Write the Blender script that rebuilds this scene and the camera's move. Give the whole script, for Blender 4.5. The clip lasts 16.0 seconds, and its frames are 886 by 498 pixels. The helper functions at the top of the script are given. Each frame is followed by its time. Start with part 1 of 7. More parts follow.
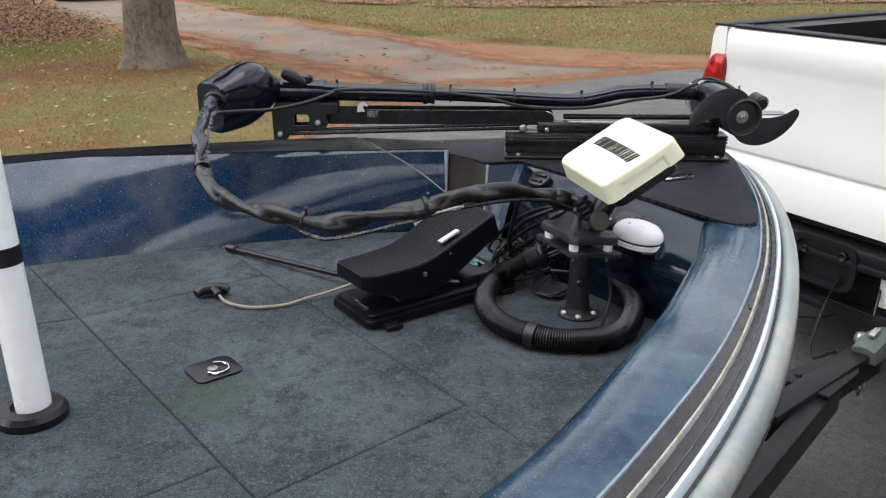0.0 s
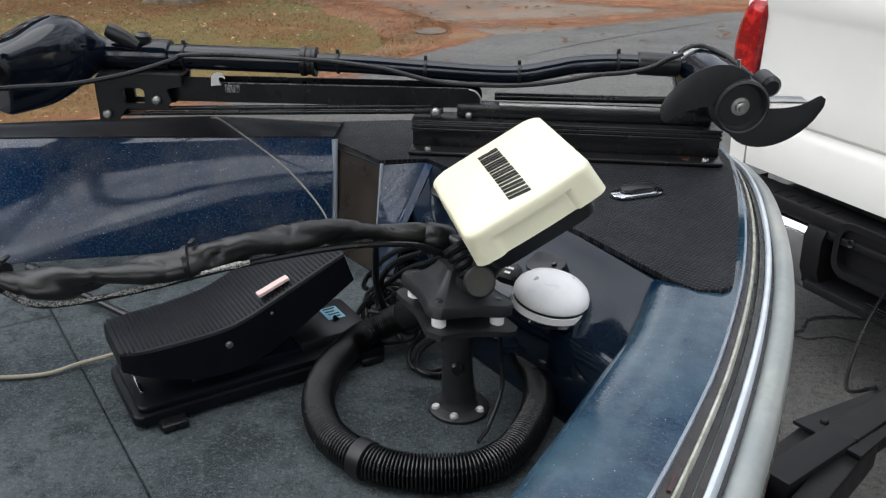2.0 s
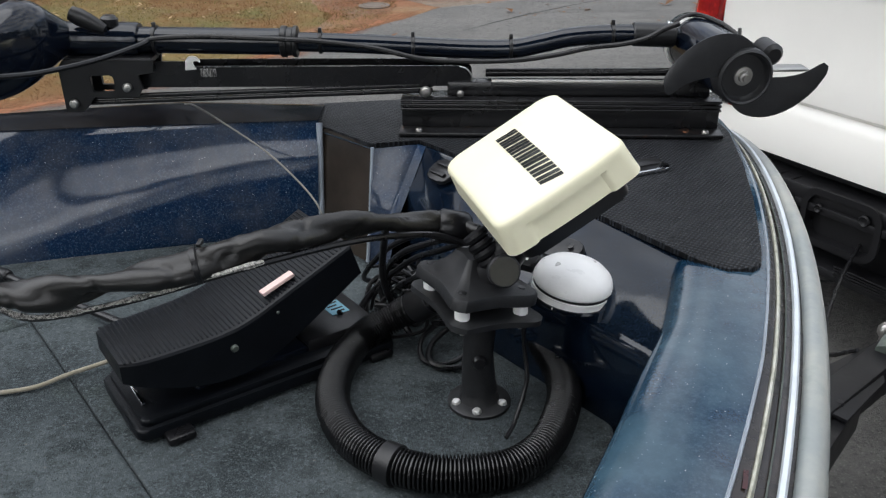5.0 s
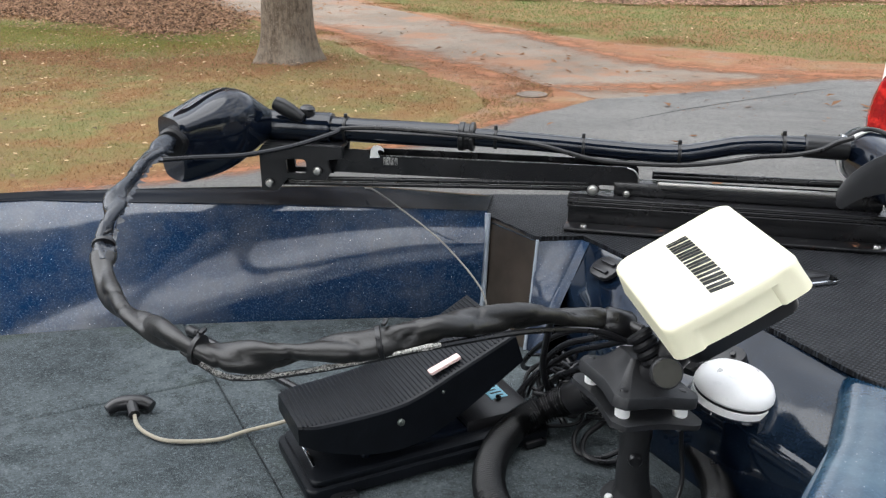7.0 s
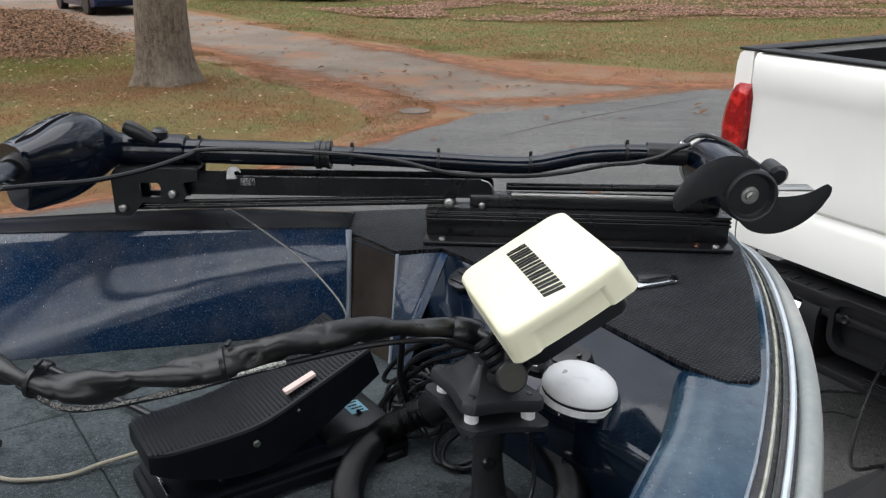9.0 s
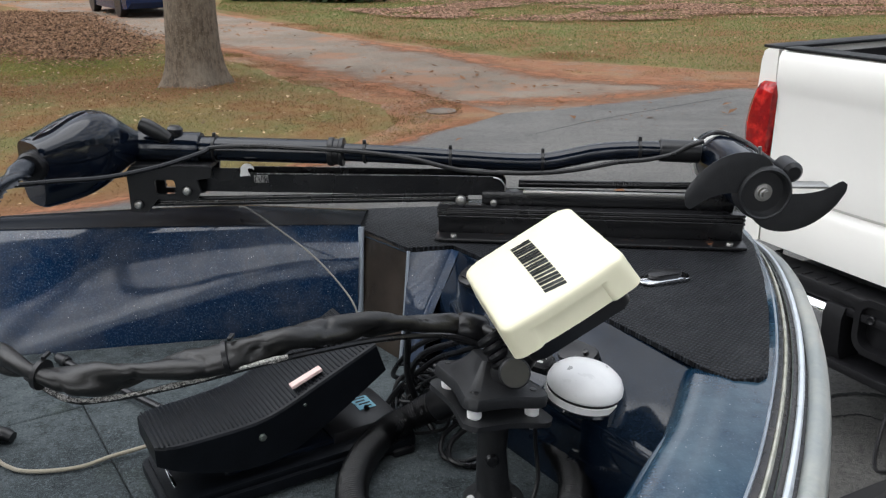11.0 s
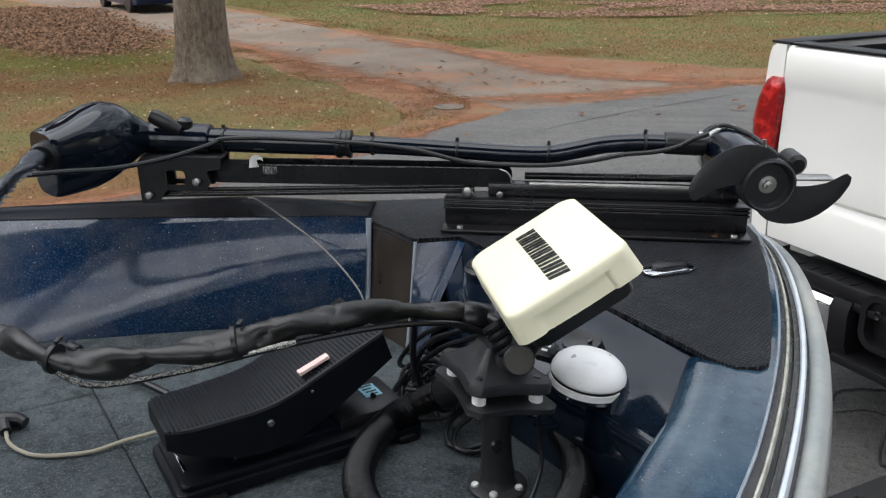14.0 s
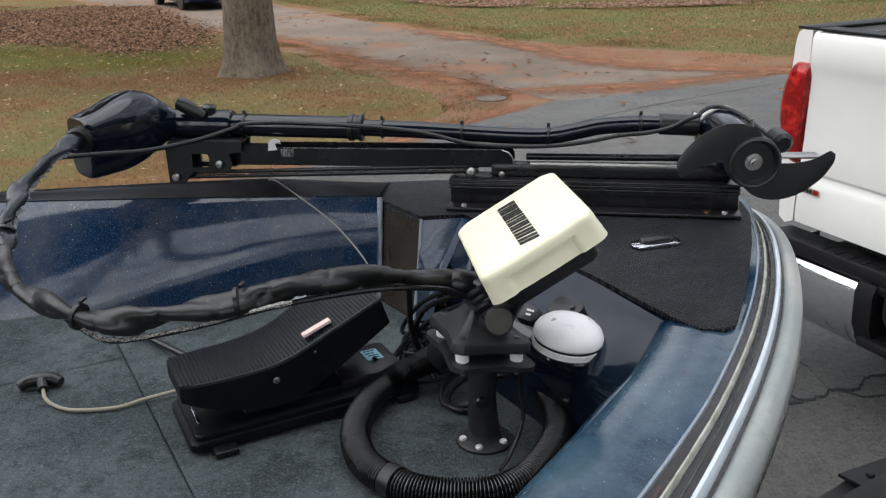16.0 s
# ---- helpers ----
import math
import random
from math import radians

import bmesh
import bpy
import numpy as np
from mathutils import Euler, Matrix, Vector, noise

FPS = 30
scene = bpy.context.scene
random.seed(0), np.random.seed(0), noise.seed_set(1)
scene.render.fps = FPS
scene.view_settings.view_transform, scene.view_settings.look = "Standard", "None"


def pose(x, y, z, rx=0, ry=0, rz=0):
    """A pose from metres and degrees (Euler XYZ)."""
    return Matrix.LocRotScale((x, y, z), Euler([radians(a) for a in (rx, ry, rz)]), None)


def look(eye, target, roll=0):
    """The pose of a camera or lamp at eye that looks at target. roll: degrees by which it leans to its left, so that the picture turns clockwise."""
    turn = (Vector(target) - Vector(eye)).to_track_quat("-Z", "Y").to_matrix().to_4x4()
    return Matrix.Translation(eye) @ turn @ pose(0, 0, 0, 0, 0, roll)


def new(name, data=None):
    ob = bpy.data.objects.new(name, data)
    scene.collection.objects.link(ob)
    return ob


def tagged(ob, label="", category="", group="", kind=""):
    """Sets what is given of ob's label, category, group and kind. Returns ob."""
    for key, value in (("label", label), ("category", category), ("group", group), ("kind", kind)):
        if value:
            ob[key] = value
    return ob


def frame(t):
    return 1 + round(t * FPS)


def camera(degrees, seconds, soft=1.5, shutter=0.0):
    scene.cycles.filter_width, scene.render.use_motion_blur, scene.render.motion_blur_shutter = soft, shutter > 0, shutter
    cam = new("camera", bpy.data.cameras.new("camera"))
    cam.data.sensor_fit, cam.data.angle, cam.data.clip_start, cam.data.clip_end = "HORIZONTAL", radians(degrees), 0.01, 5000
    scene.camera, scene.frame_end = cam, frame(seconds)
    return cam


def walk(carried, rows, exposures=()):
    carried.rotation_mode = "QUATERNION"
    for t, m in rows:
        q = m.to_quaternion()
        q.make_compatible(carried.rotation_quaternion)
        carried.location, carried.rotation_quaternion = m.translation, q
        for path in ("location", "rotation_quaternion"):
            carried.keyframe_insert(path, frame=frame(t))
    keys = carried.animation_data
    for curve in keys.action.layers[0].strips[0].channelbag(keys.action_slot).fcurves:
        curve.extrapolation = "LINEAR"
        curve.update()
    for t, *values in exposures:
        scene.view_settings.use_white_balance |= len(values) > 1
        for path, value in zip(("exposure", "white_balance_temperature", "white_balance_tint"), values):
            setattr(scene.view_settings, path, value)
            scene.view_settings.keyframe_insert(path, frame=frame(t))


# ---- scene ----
cam = camera(53.3, 16.0, 1.25)
METRES, EYE, TILT, LEAN, TURN = 1.22, 1.75, -20.0, 0.0, 0.0
ROWS = [
    (0.0, 0.0, 0.0, 0.0, 0.0, 0.0, -0.0),
    (0.5, 0.052, 0.1575, 0.0509, 0.37, -1.72, 1.32),
    (1.0, 0.2165, 0.3504, 0.1014, 3.4, -3.14, -1.22),
    (1.5, 0.2825, 0.4361, 0.1246, 6.13, -4.32, -2.42),
    (2.0, 0.252, 0.4713, 0.132, 3.81, -4.06, -1.46),
    (2.5, 0.1822, 0.5109, 0.1445, 0.67, -5.48, 0.28),
    (3.0, 0.1661, 0.5239, 0.146, -1.28, -5.55, 0.58),
    (5.5, 0.1818, 0.5107, 0.1395, 0.68, -5.68, 0.29),
    (6.0, 0.182, 0.4985, 0.1436, 2.24, -3.84, -0.55),
    (6.5, 0.1649, 0.4779, 0.1493, 6.9, -1.67, -2.57),
    (7.0, 0.1535, 0.4659, 0.1537, 9.31, -0.59, -3.29),
    (7.5, 0.1564, 0.4625, 0.1546, 8.35, -0.02, -2.84),
    (8.0, 0.1709, 0.4636, 0.1565, 5.8, 0.26, -1.54),
    (8.5, 0.1936, 0.4635, 0.155, 3.09, 0.47, -0.55),
    (9.0, 0.2035, 0.4603, 0.153, 2.53, 0.75, -0.68),
    (9.5, 0.2128, 0.4608, 0.1518, 3.04, 0.64, -0.86),
    (12.0, 0.2304, 0.4602, 0.147, 4.62, 0.92, -0.78),
    (12.5, 0.2311, 0.4587, 0.1462, 4.45, 0.97, -0.85),
    (13.0, 0.2274, 0.4557, 0.1445, 4.45, 0.87, -0.98),
    (13.5, 0.2256, 0.4543, 0.1427, 4.41, 0.68, -1.16),
    (14.0, 0.231, 0.4494, 0.1405, 4.89, 0.53, -1.11),
    (14.5, 0.2535, 0.4462, 0.138, 5.33, 0.2, -0.74),
    (15.0, 0.2875, 0.4393, 0.1344, 5.04, 0.17, -1.24),
    (15.5, 0.3145, 0.4118, 0.1242, 6.93, 0.18, -1.47),
    (16.0, 0.3054, 0.3821, 0.1159, 8.12, 0.05, -1.09),
]
walk(cam, [(t, pose(0, 0, EYE, TILT, LEAN, TURN) @ pose(METRES * x, METRES * y, METRES * z, 90 + pitch, roll, yaw)) for t, x, y, z, yaw, pitch, roll in ROWS],
     [(0.0, 0.6, 6330, 10), (0.5, 0.42, 6330, 10), (1.0, 0.34, 6330, 10), (2.0, 0.38, 6330, 10), (5.5, 0.38, 6330, 10), (6.0, 0.43, 6330, 10), (6.5, 0.50, 6330, 10), (7.0, 1.0, 6330, 10), (7.6, 0.90, 6330, 10), (8.0, 0.62, 6330, 10), (8.5, 0.36, 6330, 10), (9.5, 0.42, 6330, 10), (12.5, 0.41, 6330, 10), (16.0, 0.31, 6330, 10)])

# ---- light ----
world = bpy.data.worlds.new("World")
scene.world = world
world.use_nodes = True
SUN_EL, SUN_AZ = 50.0, 226.0


def build_world():
    nt = world.node_tree
    nt.nodes.clear()
    out = nt.nodes.new("ShaderNodeOutputWorld")
    bg = nt.nodes.new("ShaderNodeBackground")
    bg.inputs["Strength"].default_value = 0.15
    sky = nt.nodes.new("ShaderNodeTexSky")
    sky.sky_type = "NISHITA"
    sky.sun_disc = False
    sky.sun_elevation, sky.sun_rotation = radians(SUN_EL), radians(SUN_AZ)
    coord = nt.nodes.new("ShaderNodeTexCoord")
    mp = nt.nodes.new("ShaderNodeMapping")
    mp.inputs["Scale"].default_value = (1.0, 1.0, 2.2)
    noi = nt.nodes.new("ShaderNodeTexNoise")
    noi.inputs["Scale"].default_value = 2.6
    noi.inputs["Detail"].default_value = 7.0
    noi.inputs["Roughness"].default_value = 0.62
    ramp = nt.nodes.new("ShaderNodeValToRGB")
    ramp.color_ramp.elements[0].position, ramp.color_ramp.elements[1].position = 0.28, 0.52
    noi2 = nt.nodes.new("ShaderNodeTexNoise")
    noi2.inputs["Scale"].default_value = 4.7
    noi2.inputs["Detail"].default_value = 6.0
    cl = nt.nodes.new("ShaderNodeValToRGB")
    cl.color_ramp.elements[0].position, cl.color_ramp.elements[1].position = 0.3, 0.7
    cl.color_ramp.elements[0].color = (3.0, 3.25, 3.7, 1)
    cl.color_ramp.elements[1].color = (10.2, 10.4, 10.7, 1)
    mix = nt.nodes.new("ShaderNodeMix")
    mix.data_type = "RGBA"
    ln = nt.links.new
    ln(coord.outputs["Generated"], mp.inputs["Vector"])
    ln(mp.outputs["Vector"], noi.inputs["Vector"])
    ln(mp.outputs["Vector"], noi2.inputs["Vector"])
    ln(noi.outputs["Fac"], ramp.inputs["Fac"])
    ln(noi2.outputs["Fac"], cl.inputs["Fac"])
    ln(ramp.outputs["Color"], mix.inputs["Factor"])
    ln(sky.outputs["Color"], mix.inputs["A"])
    ln(cl.outputs["Color"], mix.inputs["B"])
    ln(mix.outputs["Result"], bg.inputs["Color"])
    ln(bg.outputs["Background"], out.inputs["Surface"])


build_world()
sun = new("sun", bpy.data.lights.new("sun", "SUN"))
sun.data.energy, sun.data.angle, sun.data.color = 3.45, radians(110), (1.0, 0.985, 0.955)
az = radians(SUN_AZ)
sun.matrix_world = look(Vector((math.sin(az) * math.cos(radians(SUN_EL)), math.cos(az) * math.cos(radians(SUN_EL)), math.sin(radians(SUN_EL)))) * 30, (0, 0, 0))


# ---- materials ----
def setin(node, **kw):
    for k, v in kw.items():
        node.inputs[k.replace("_", " ")].default_value = v


class Mat:
    """A small builder for procedural materials in metres (object coordinates)."""

    def __init__(self, name, color=(0.5, 0.5, 0.5), rough=0.5, metal=0.0, coat=0.0, spec=0.5):
        self.m = bpy.data.materials.new(name)
        self.m.use_nodes = True
        self.nt = self.m.node_tree
        self.b = self.nt.nodes["Principled BSDF"]
        self.b.inputs["Base Color"].default_value = (*color, 1)
        self.b.inputs["Roughness"].default_value = rough
        self.b.inputs["Metallic"].default_value = metal
        self.b.inputs["Coat Weight"].default_value = coat
        self.b.inputs["Coat Roughness"].default_value = 0.04
        self.b.inputs["Specular IOR Level"].default_value = spec
        self.color = color
        self.rough = rough
        self.tc = self.nt.nodes.new("ShaderNodeTexCoord")
        self.col_out = None
        self.height = None

    def noise(self, scale, detail=4, rough=0.55, stretch=None):
        n = self.nt.nodes.new("ShaderNodeTexNoise")
        n.inputs["Scale"].default_value = scale
        n.inputs["Detail"].default_value = detail
        n.inputs["Roughness"].default_value = rough
        if stretch:
            mp = self.nt.nodes.new("ShaderNodeMapping")
            mp.inputs["Scale"].default_value = stretch
            self.nt.links.new(self.tc.outputs["Object"], mp.inputs["Vector"])
            self.nt.links.new(mp.outputs["Vector"], n.inputs["Vector"])
        else:
            self.nt.links.new(self.tc.outputs["Object"], n.inputs["Vector"])
        return n.outputs["Fac"]

    def voronoi(self, scale, feature="F1", out="Distance"):
        n = self.nt.nodes.new("ShaderNodeTexVoronoi")
        n.feature = feature
        n.inputs["Scale"].default_value = scale
        self.nt.links.new(self.tc.outputs["Object"], n.inputs["Vector"])
        return n.outputs[out]

    def ramp(self, fac, lo, hi, c0=(0, 0, 0), c1=(1, 1, 1)):
        r = self.nt.nodes.new("ShaderNodeValToRGB")
        e = r.color_ramp.elements
        e[0].position, e[1].position = lo, hi
        e[0].color, e[1].color = (*c0, 1), (*c1, 1)
        self.nt.links.new(fac, r.inputs["Fac"])
        return r.outputs["Color"]

    def blend(self, fac, color):
        """Lay a colour over what is there, by a factor (0 to 1)."""
        mx = self.nt.nodes.new("ShaderNodeMix")
        mx.data_type = "RGBA"
        self.nt.links.new(fac, mx.inputs["Factor"])
        if self.col_out is None:
            mx.inputs["A"].default_value = (*self.color, 1)
        else:
            self.nt.links.new(self.col_out, mx.inputs["A"])
        if isinstance(color, tuple):
            mx.inputs["B"].default_value = (*color, 1)
        else:
            self.nt.links.new(color, mx.inputs["B"])
        self.col_out = mx.outputs["Result"]
        self.nt.links.new(self.col_out, self.b.inputs["Base Color"])
        return self

    def random_tint(self, amount=0.3, island=False):
        node = self.nt.nodes.new("ShaderNodeNewGeometry" if island else "ShaderNodeObjectInfo")
        sock = node.outputs["Random Per Island" if island else "Random"]
        r = self.ramp(sock, 0.0, 1.0, (1 - amount,) * 3, (1 + amount,) * 3)
        mx = self.nt.nodes.new("ShaderNodeMix")
        mx.data_type, mx.blend_type = "RGBA", "MULTIPLY"
        mx.inputs["Factor"].default_value = 1
        if self.col_out is None:
            mx.inputs["A"].default_value = (*self.color, 1)
        else:
            self.nt.links.new(self.col_out, mx.inputs["A"])
        self.nt.links.new(r, mx.inputs["B"])
        self.col_out = mx.outputs["Result"]
        self.nt.links.new(self.col_out, self.b.inputs["Base Color"])
        return self

    def roughen(self, fac, lo, hi):
        r = self.nt.nodes.new("ShaderNodeMapRange")
        r.inputs["To Min"].default_value, r.inputs["To Max"].default_value = lo, hi
        self.nt.links.new(fac, r.inputs["Value"])
        self.nt.links.new(r.outputs["Result"], self.b.inputs["Roughness"])
        return self

    def bump(self, fac, dist=0.001, strength=1.0, coat=False):
        bp = self.nt.nodes.new("ShaderNodeBump")
        bp.inputs["Distance"].default_value = dist
        bp.inputs["Strength"].default_value = strength
        self.nt.links.new(fac, bp.inputs["Height"])
        if self.height is not None:
            self.nt.links.new(self.height, bp.inputs["Normal"])
        self.height = bp.outputs["Normal"]
        self.nt.links.new(self.height, self.b.inputs["Normal"])
        return self


def mat_gelcoat(name, base, haze, flake, cloud=6.0, chalk=(0.20, 0.23, 0.26), glint=0.7, gloss=(0.05, 0.24), spread=(0.42, 0.66)):
    """Metal-flake gelcoat: dark blue with fine bright flakes under a cloudy haze of dust and painted reflections."""
    m = Mat(name, base, 0.2, 0.0, 0.0, 0.5)
    m.blend(m.ramp(m.noise(3.0, 5), 0.35, 0.7), tuple(c * 1.5 for c in base))
    m.blend(m.ramp(m.noise(310, 2, 0.5), 0.5, 0.78, (0, 0, 0), (flake * 0.5,) * 3), (0.10, 0.16, 0.25))
    # cloudy dust and painted reflections, in wide soft patches with finer mottling
    m.blend(m.ramp(m.noise(cloud, 8, 0.62), *spread, (0, 0, 0), (haze,) * 3), chalk)
    m.blend(m.ramp(m.noise(cloud * 3.3, 8, 0.68), 0.48, 0.72, (0, 0, 0), (haze * 0.55,) * 3), tuple(c * 1.25 for c in chalk))
    m.blend(m.ramp(m.noise(900, 2, 0.5), 0.55, 0.7, (0, 0, 0), (haze * 0.5,) * 3), chalk)
    # single flakes that catch the light
    m.blend(m.ramp(m.voronoi(150), 0.055, 0.11, (flake * 0.55,) * 3, (0, 0, 0)), (0.36, 0.44, 0.54))
    m.blend(m.ramp(m.voronoi(92), 0.034, 0.062, (flake * glint,) * 3, (0, 0, 0)), (0.80, 0.83, 0.86))
    m.roughen(m.noise(cloud * 2, 6, 0.7), *gloss)
    m.bump(m.noise(5, 3), 0.0012)
    return m.m


def mat_carpet():
    m = Mat("carpet", (0.0398, 0.0472, 0.0497), 0.95, 0, 0, 0.12)
    m.blend(m.ramp(m.noise(4, 7, 0.7), 0.38, 0.66), (0.1020, 0.1175, 0.1211))
    m.blend(m.ramp(m.noise(11, 8, 0.75), 0.50, 0.62, (0, 0, 0), (0.9,) * 3), (0.0173, 0.0212, 0.0218))
    m.blend(m.ramp(m.noise(2.3, 5, 0.6), 0.55, 0.70, (0, 0, 0), (0.6,) * 3), (0.0259, 0.0328, 0.0363))
    m.blend(m.ramp(m.noise(700, 3, 0.6, (1, 0.5, 1)), 0.42, 0.68, (0, 0, 0), (0.8,) * 3), (0.0968, 0.1156, 0.1263))
    m.blend(m.ramp(m.noise(38, 8, 0.75), 0.5, 0.64, (0, 0, 0), (0.5,) * 3), (0.0225, 0.0260, 0.0269))
    m.blend(m.ramp(m.noise(230, 5, 0.8), 0.52, 0.66, (0, 0, 0), (0.75,) * 3), (0.1642, 0.1907, 0.1987))
    m.blend(m.ramp(m.noise(205, 5, 0.8, (0.9, 1, 1.1)), 0.54, 0.66, (0, 0, 0), (0.7,) * 3), (0.0139, 0.0164, 0.0176))
    m.blend(m.ramp(m.noise(3.1, 4), 0.60, 0.74, (0, 0, 0), (0.6,) * 3), (0.0501, 0.0674, 0.0414))
    m.blend(m.ramp(m.voronoi(17), 0.03, 0.055, (0.75,) * 3, (0, 0, 0)), (0.0139, 0.0145, 0.0145))
    m.blend(m.ramp(m.voronoi(23.7), 0.025, 0.05, (0.5,) * 3, (0, 0, 0)), (0.2074, 0.2022, 0.1760))
    m.bump(m.noise(650, 3, 0.6, (1, 0.5, 1)), 0.003, 1.0)
    m.bump(m.noise(14, 4), 0.003, 0.5)
    return m.m


def mat_plain(name, color, rough=0.5, metal=0.0, vary=0.25, scale=30, bump=0.0003, spec=0.5, dust=0.0):
    m = Mat(name, color, rough, metal, 0, spec)
    m.blend(m.ramp(m.noise(scale, 5, 0.6), 0.35, 0.7, (0, 0, 0), (1,) * 3), tuple(min(1, c * (1 + vary)) for c in color))
    if dust:
        m.blend(m.ramp(m.noise(scale * 0.45, 6, 0.7), 0.45, 0.75, (0, 0, 0), (dust,) * 3), (0.30, 0.29, 0.27))
    m.roughen(m.noise(scale * 0.7, 4), max(0.02, rough - 0.12), min(1, rough + 0.12))
    if bump:
        m.bump(m.noise(scale * 6, 4), bump)
    return m.m


M_GEL = mat_gelcoat("blue_gelcoat", (0.003, 0.009, 0.025), 0.03, 0.3)
# blue gelcoat darkened for mirrored dark things; its bluish haze paints sky reflection
M_GELPANELREFL = mat_gelcoat("blue_gelcoat_painted_reflection", (0.0009, 0.0026, 0.0070), 0.26, 0.10, 7.0, (0.022, 0.040, 0.068), gloss=(0.02, 0.12))
# same blue gelcoat, near black: the dark surroundings it mirrors are in the colour
M_GELDARKREFL = mat_gelcoat("gelcoat_dark_reflection", (0.0008, 0.0020, 0.0050), 0.02, 0.06, gloss=(0.02, 0.10))
# grey-brown chalk stands for dust and for mirrored clouds and woods
M_GELDUSTREFL = mat_gelcoat("dusty_gelcoat_painted_reflection", (0.0025, 0.016, 0.046), 0.66, 0.9, 3.4, (0.088, 0.089, 0.092), 1.0, (0.03, 0.16), (0.44, 0.64))
M_GELTOP = mat_gelcoat("weathered_blue_gelcoat", (0.0025, 0.017, 0.038), 0.72, 0.50, 7.5, (0.044, 0.083, 0.113), 0.9, (0.03, 0.24), (0.42, 0.60))
M_CAP = mat_plain('dull_black_gelcoat', (0.0030, 0.0040, 0.0062), 0.14, 0, 0.5, 12, 0.0001, 0.03)
# black post; the brown it mirrors is painted into the base colour
M_POST = mat_plain('black_gelcoat_brown_reflection', (0.030, 0.024, 0.019), 0.06, 0, 0.8, 9, 0.0004, dust=0.10)
M_RAILEDGE = mat_plain('pale_blue_edge', (0.24, 0.27, 0.31), 0.4, 0, 0.3, 25, 0.0002)
M_WRAP = mat_plain('grey_plastic_wrap', (0.016, 0.019, 0.025), 0.14, 0, 0.5, 40, 0.0006)
M_CARPET = mat_carpet()
M_SEAM = mat_plain("seam_shadow", (0.012, 0.013, 0.014), 0.95, 0, 0.3, 60)
M_BLACK = mat_plain("black_plastic", (0.006, 0.006, 0.007), 0.36, 0, 0.5, 40, 0.0002, dust=0.015)
M_BLACKGLOSS = mat_plain("gloss_black_paint", (0.003, 0.005, 0.010), 0.06, 0, 0.5, 20, 0.0)
M_METALBLK = mat_plain("black_anodised_metal", (0.007, 0.007, 0.008), 0.26, 0.0, 0.5, 25, 0.0001, dust=0.02)
M_FLANGE = Mat("flaking_black_paint", (0.007, 0.007, 0.008), 0.3)
M_FLANGE.blend(M_FLANGE.ramp(M_FLANGE.noise(24, 6, 0.75), 0.60, 0.66), (0.20, 0.085, 0.045))
M_FLANGE.blend(M_FLANGE.ramp(M_FLANGE.noise(60, 6, 0.75), 0.64, 0.70), (0.38, 0.36, 0.33))
M_FLANGE = M_FLANGE.m
M_GREYPLASTIC = mat_plain("charcoal_plastic", (0.012, 0.0125, 0.014), 0.5, 0, 0.4, 60, 0.0003, dust=0.02)
M_RUBBER = mat_plain("black_rubber", (0.006, 0.006, 0.007), 0.30, 0, 0.4, 50, 0.0001, 0.38, dust=0.01)
M_CREAM = mat_plain("cream_plastic", (0.83, 0.79, 0.58), 0.42, 0, 0.04, 18, 0.0001)
M_WHITE = mat_plain("white_plastic", (0.92, 0.91, 0.89), 0.3, 0, 0.08, 30, 0.0002)
M_PINK = mat_plain("pale_pink_plastic", (0.72, 0.52, 0.48), 0.45, 0, 0.1, 60)
M_CHROME = mat_plain("chrome", (0.66, 0.67, 0.69), 0.10, 1.0, 0.05, 30, 0.0)
M_WHITEMETAL = mat_plain("bright_zinc", (0.86, 0.85, 0.82), 0.38, 0.6, 0.1, 60, 0)
M_STEEL = mat_plain("dull_steel", (0.42, 0.41, 0.39), 0.35, 1.0, 0.2, 90, 0.0002)
M_STEELDULL = mat_plain("scuffed_grey_green_metal", (0.07, 0.085, 0.075), 0.45, 0.3, 0.5, 40, 0.0006, dust=0.2)
M_KNOB = mat_plain("olive_grey_plastic", (0.042, 0.040, 0.031), 0.45, 0, 0.3, 80, 0.0002)
M_LOGO = mat_plain("dark_print", (0.018, 0.020, 0.018), 0.5, 0, 0.2, 50, 0)
M_BLUEPRINT = mat_plain("pale_blue_print", (0.20, 0.42, 0.52), 0.5, 0, 0.2, 90, 0)
M_RAILGREY = Mat("grey_vinyl", (0.255, 0.275, 0.270), 0.32)
M_RAILGREY.blend(M_RAILGREY.ramp(M_RAILGREY.noise(7, 6, 0.7), 0.42, 0.62), (0.37, 0.37, 0.335))
M_RAILGREY.blend(M_RAILGREY.ramp(M_RAILGREY.noise(19, 7, 0.75), 0.54, 0.68, (0, 0, 0), (0.7,) * 3), (0.20, 0.235, 0.215))
M_RAILGREY.blend(M_RAILGREY.ramp(M_RAILGREY.noise(90, 5, 0.75), 0.62, 0.72, (0, 0, 0), (0.7,) * 3), (0.13, 0.14, 0.13))
M_RAILGREY.roughen(M_RAILGREY.noise(14, 5), 0.2, 0.45)
M_RAILGREY.bump(M_RAILGREY.noise(60, 4), 0.0005)
M_RAILGREY = M_RAILGREY.m
M_RAILWHITE = mat_plain("worn_white_vinyl", (0.52, 0.56, 0.60), 0.4, 0, 0.2, 25, 0.0004)
M_RAILGOLD = Mat("yellowed_trim", (0.50, 0.50, 0.42), 0.35, 0.3)
M_RAILGOLD.blend(M_RAILGOLD.ramp(M_RAILGOLD.noise(45, 6, 0.7), 0.46, 0.66, (0, 0, 0), (0.8,) * 3), (0.24, 0.23, 0.17))
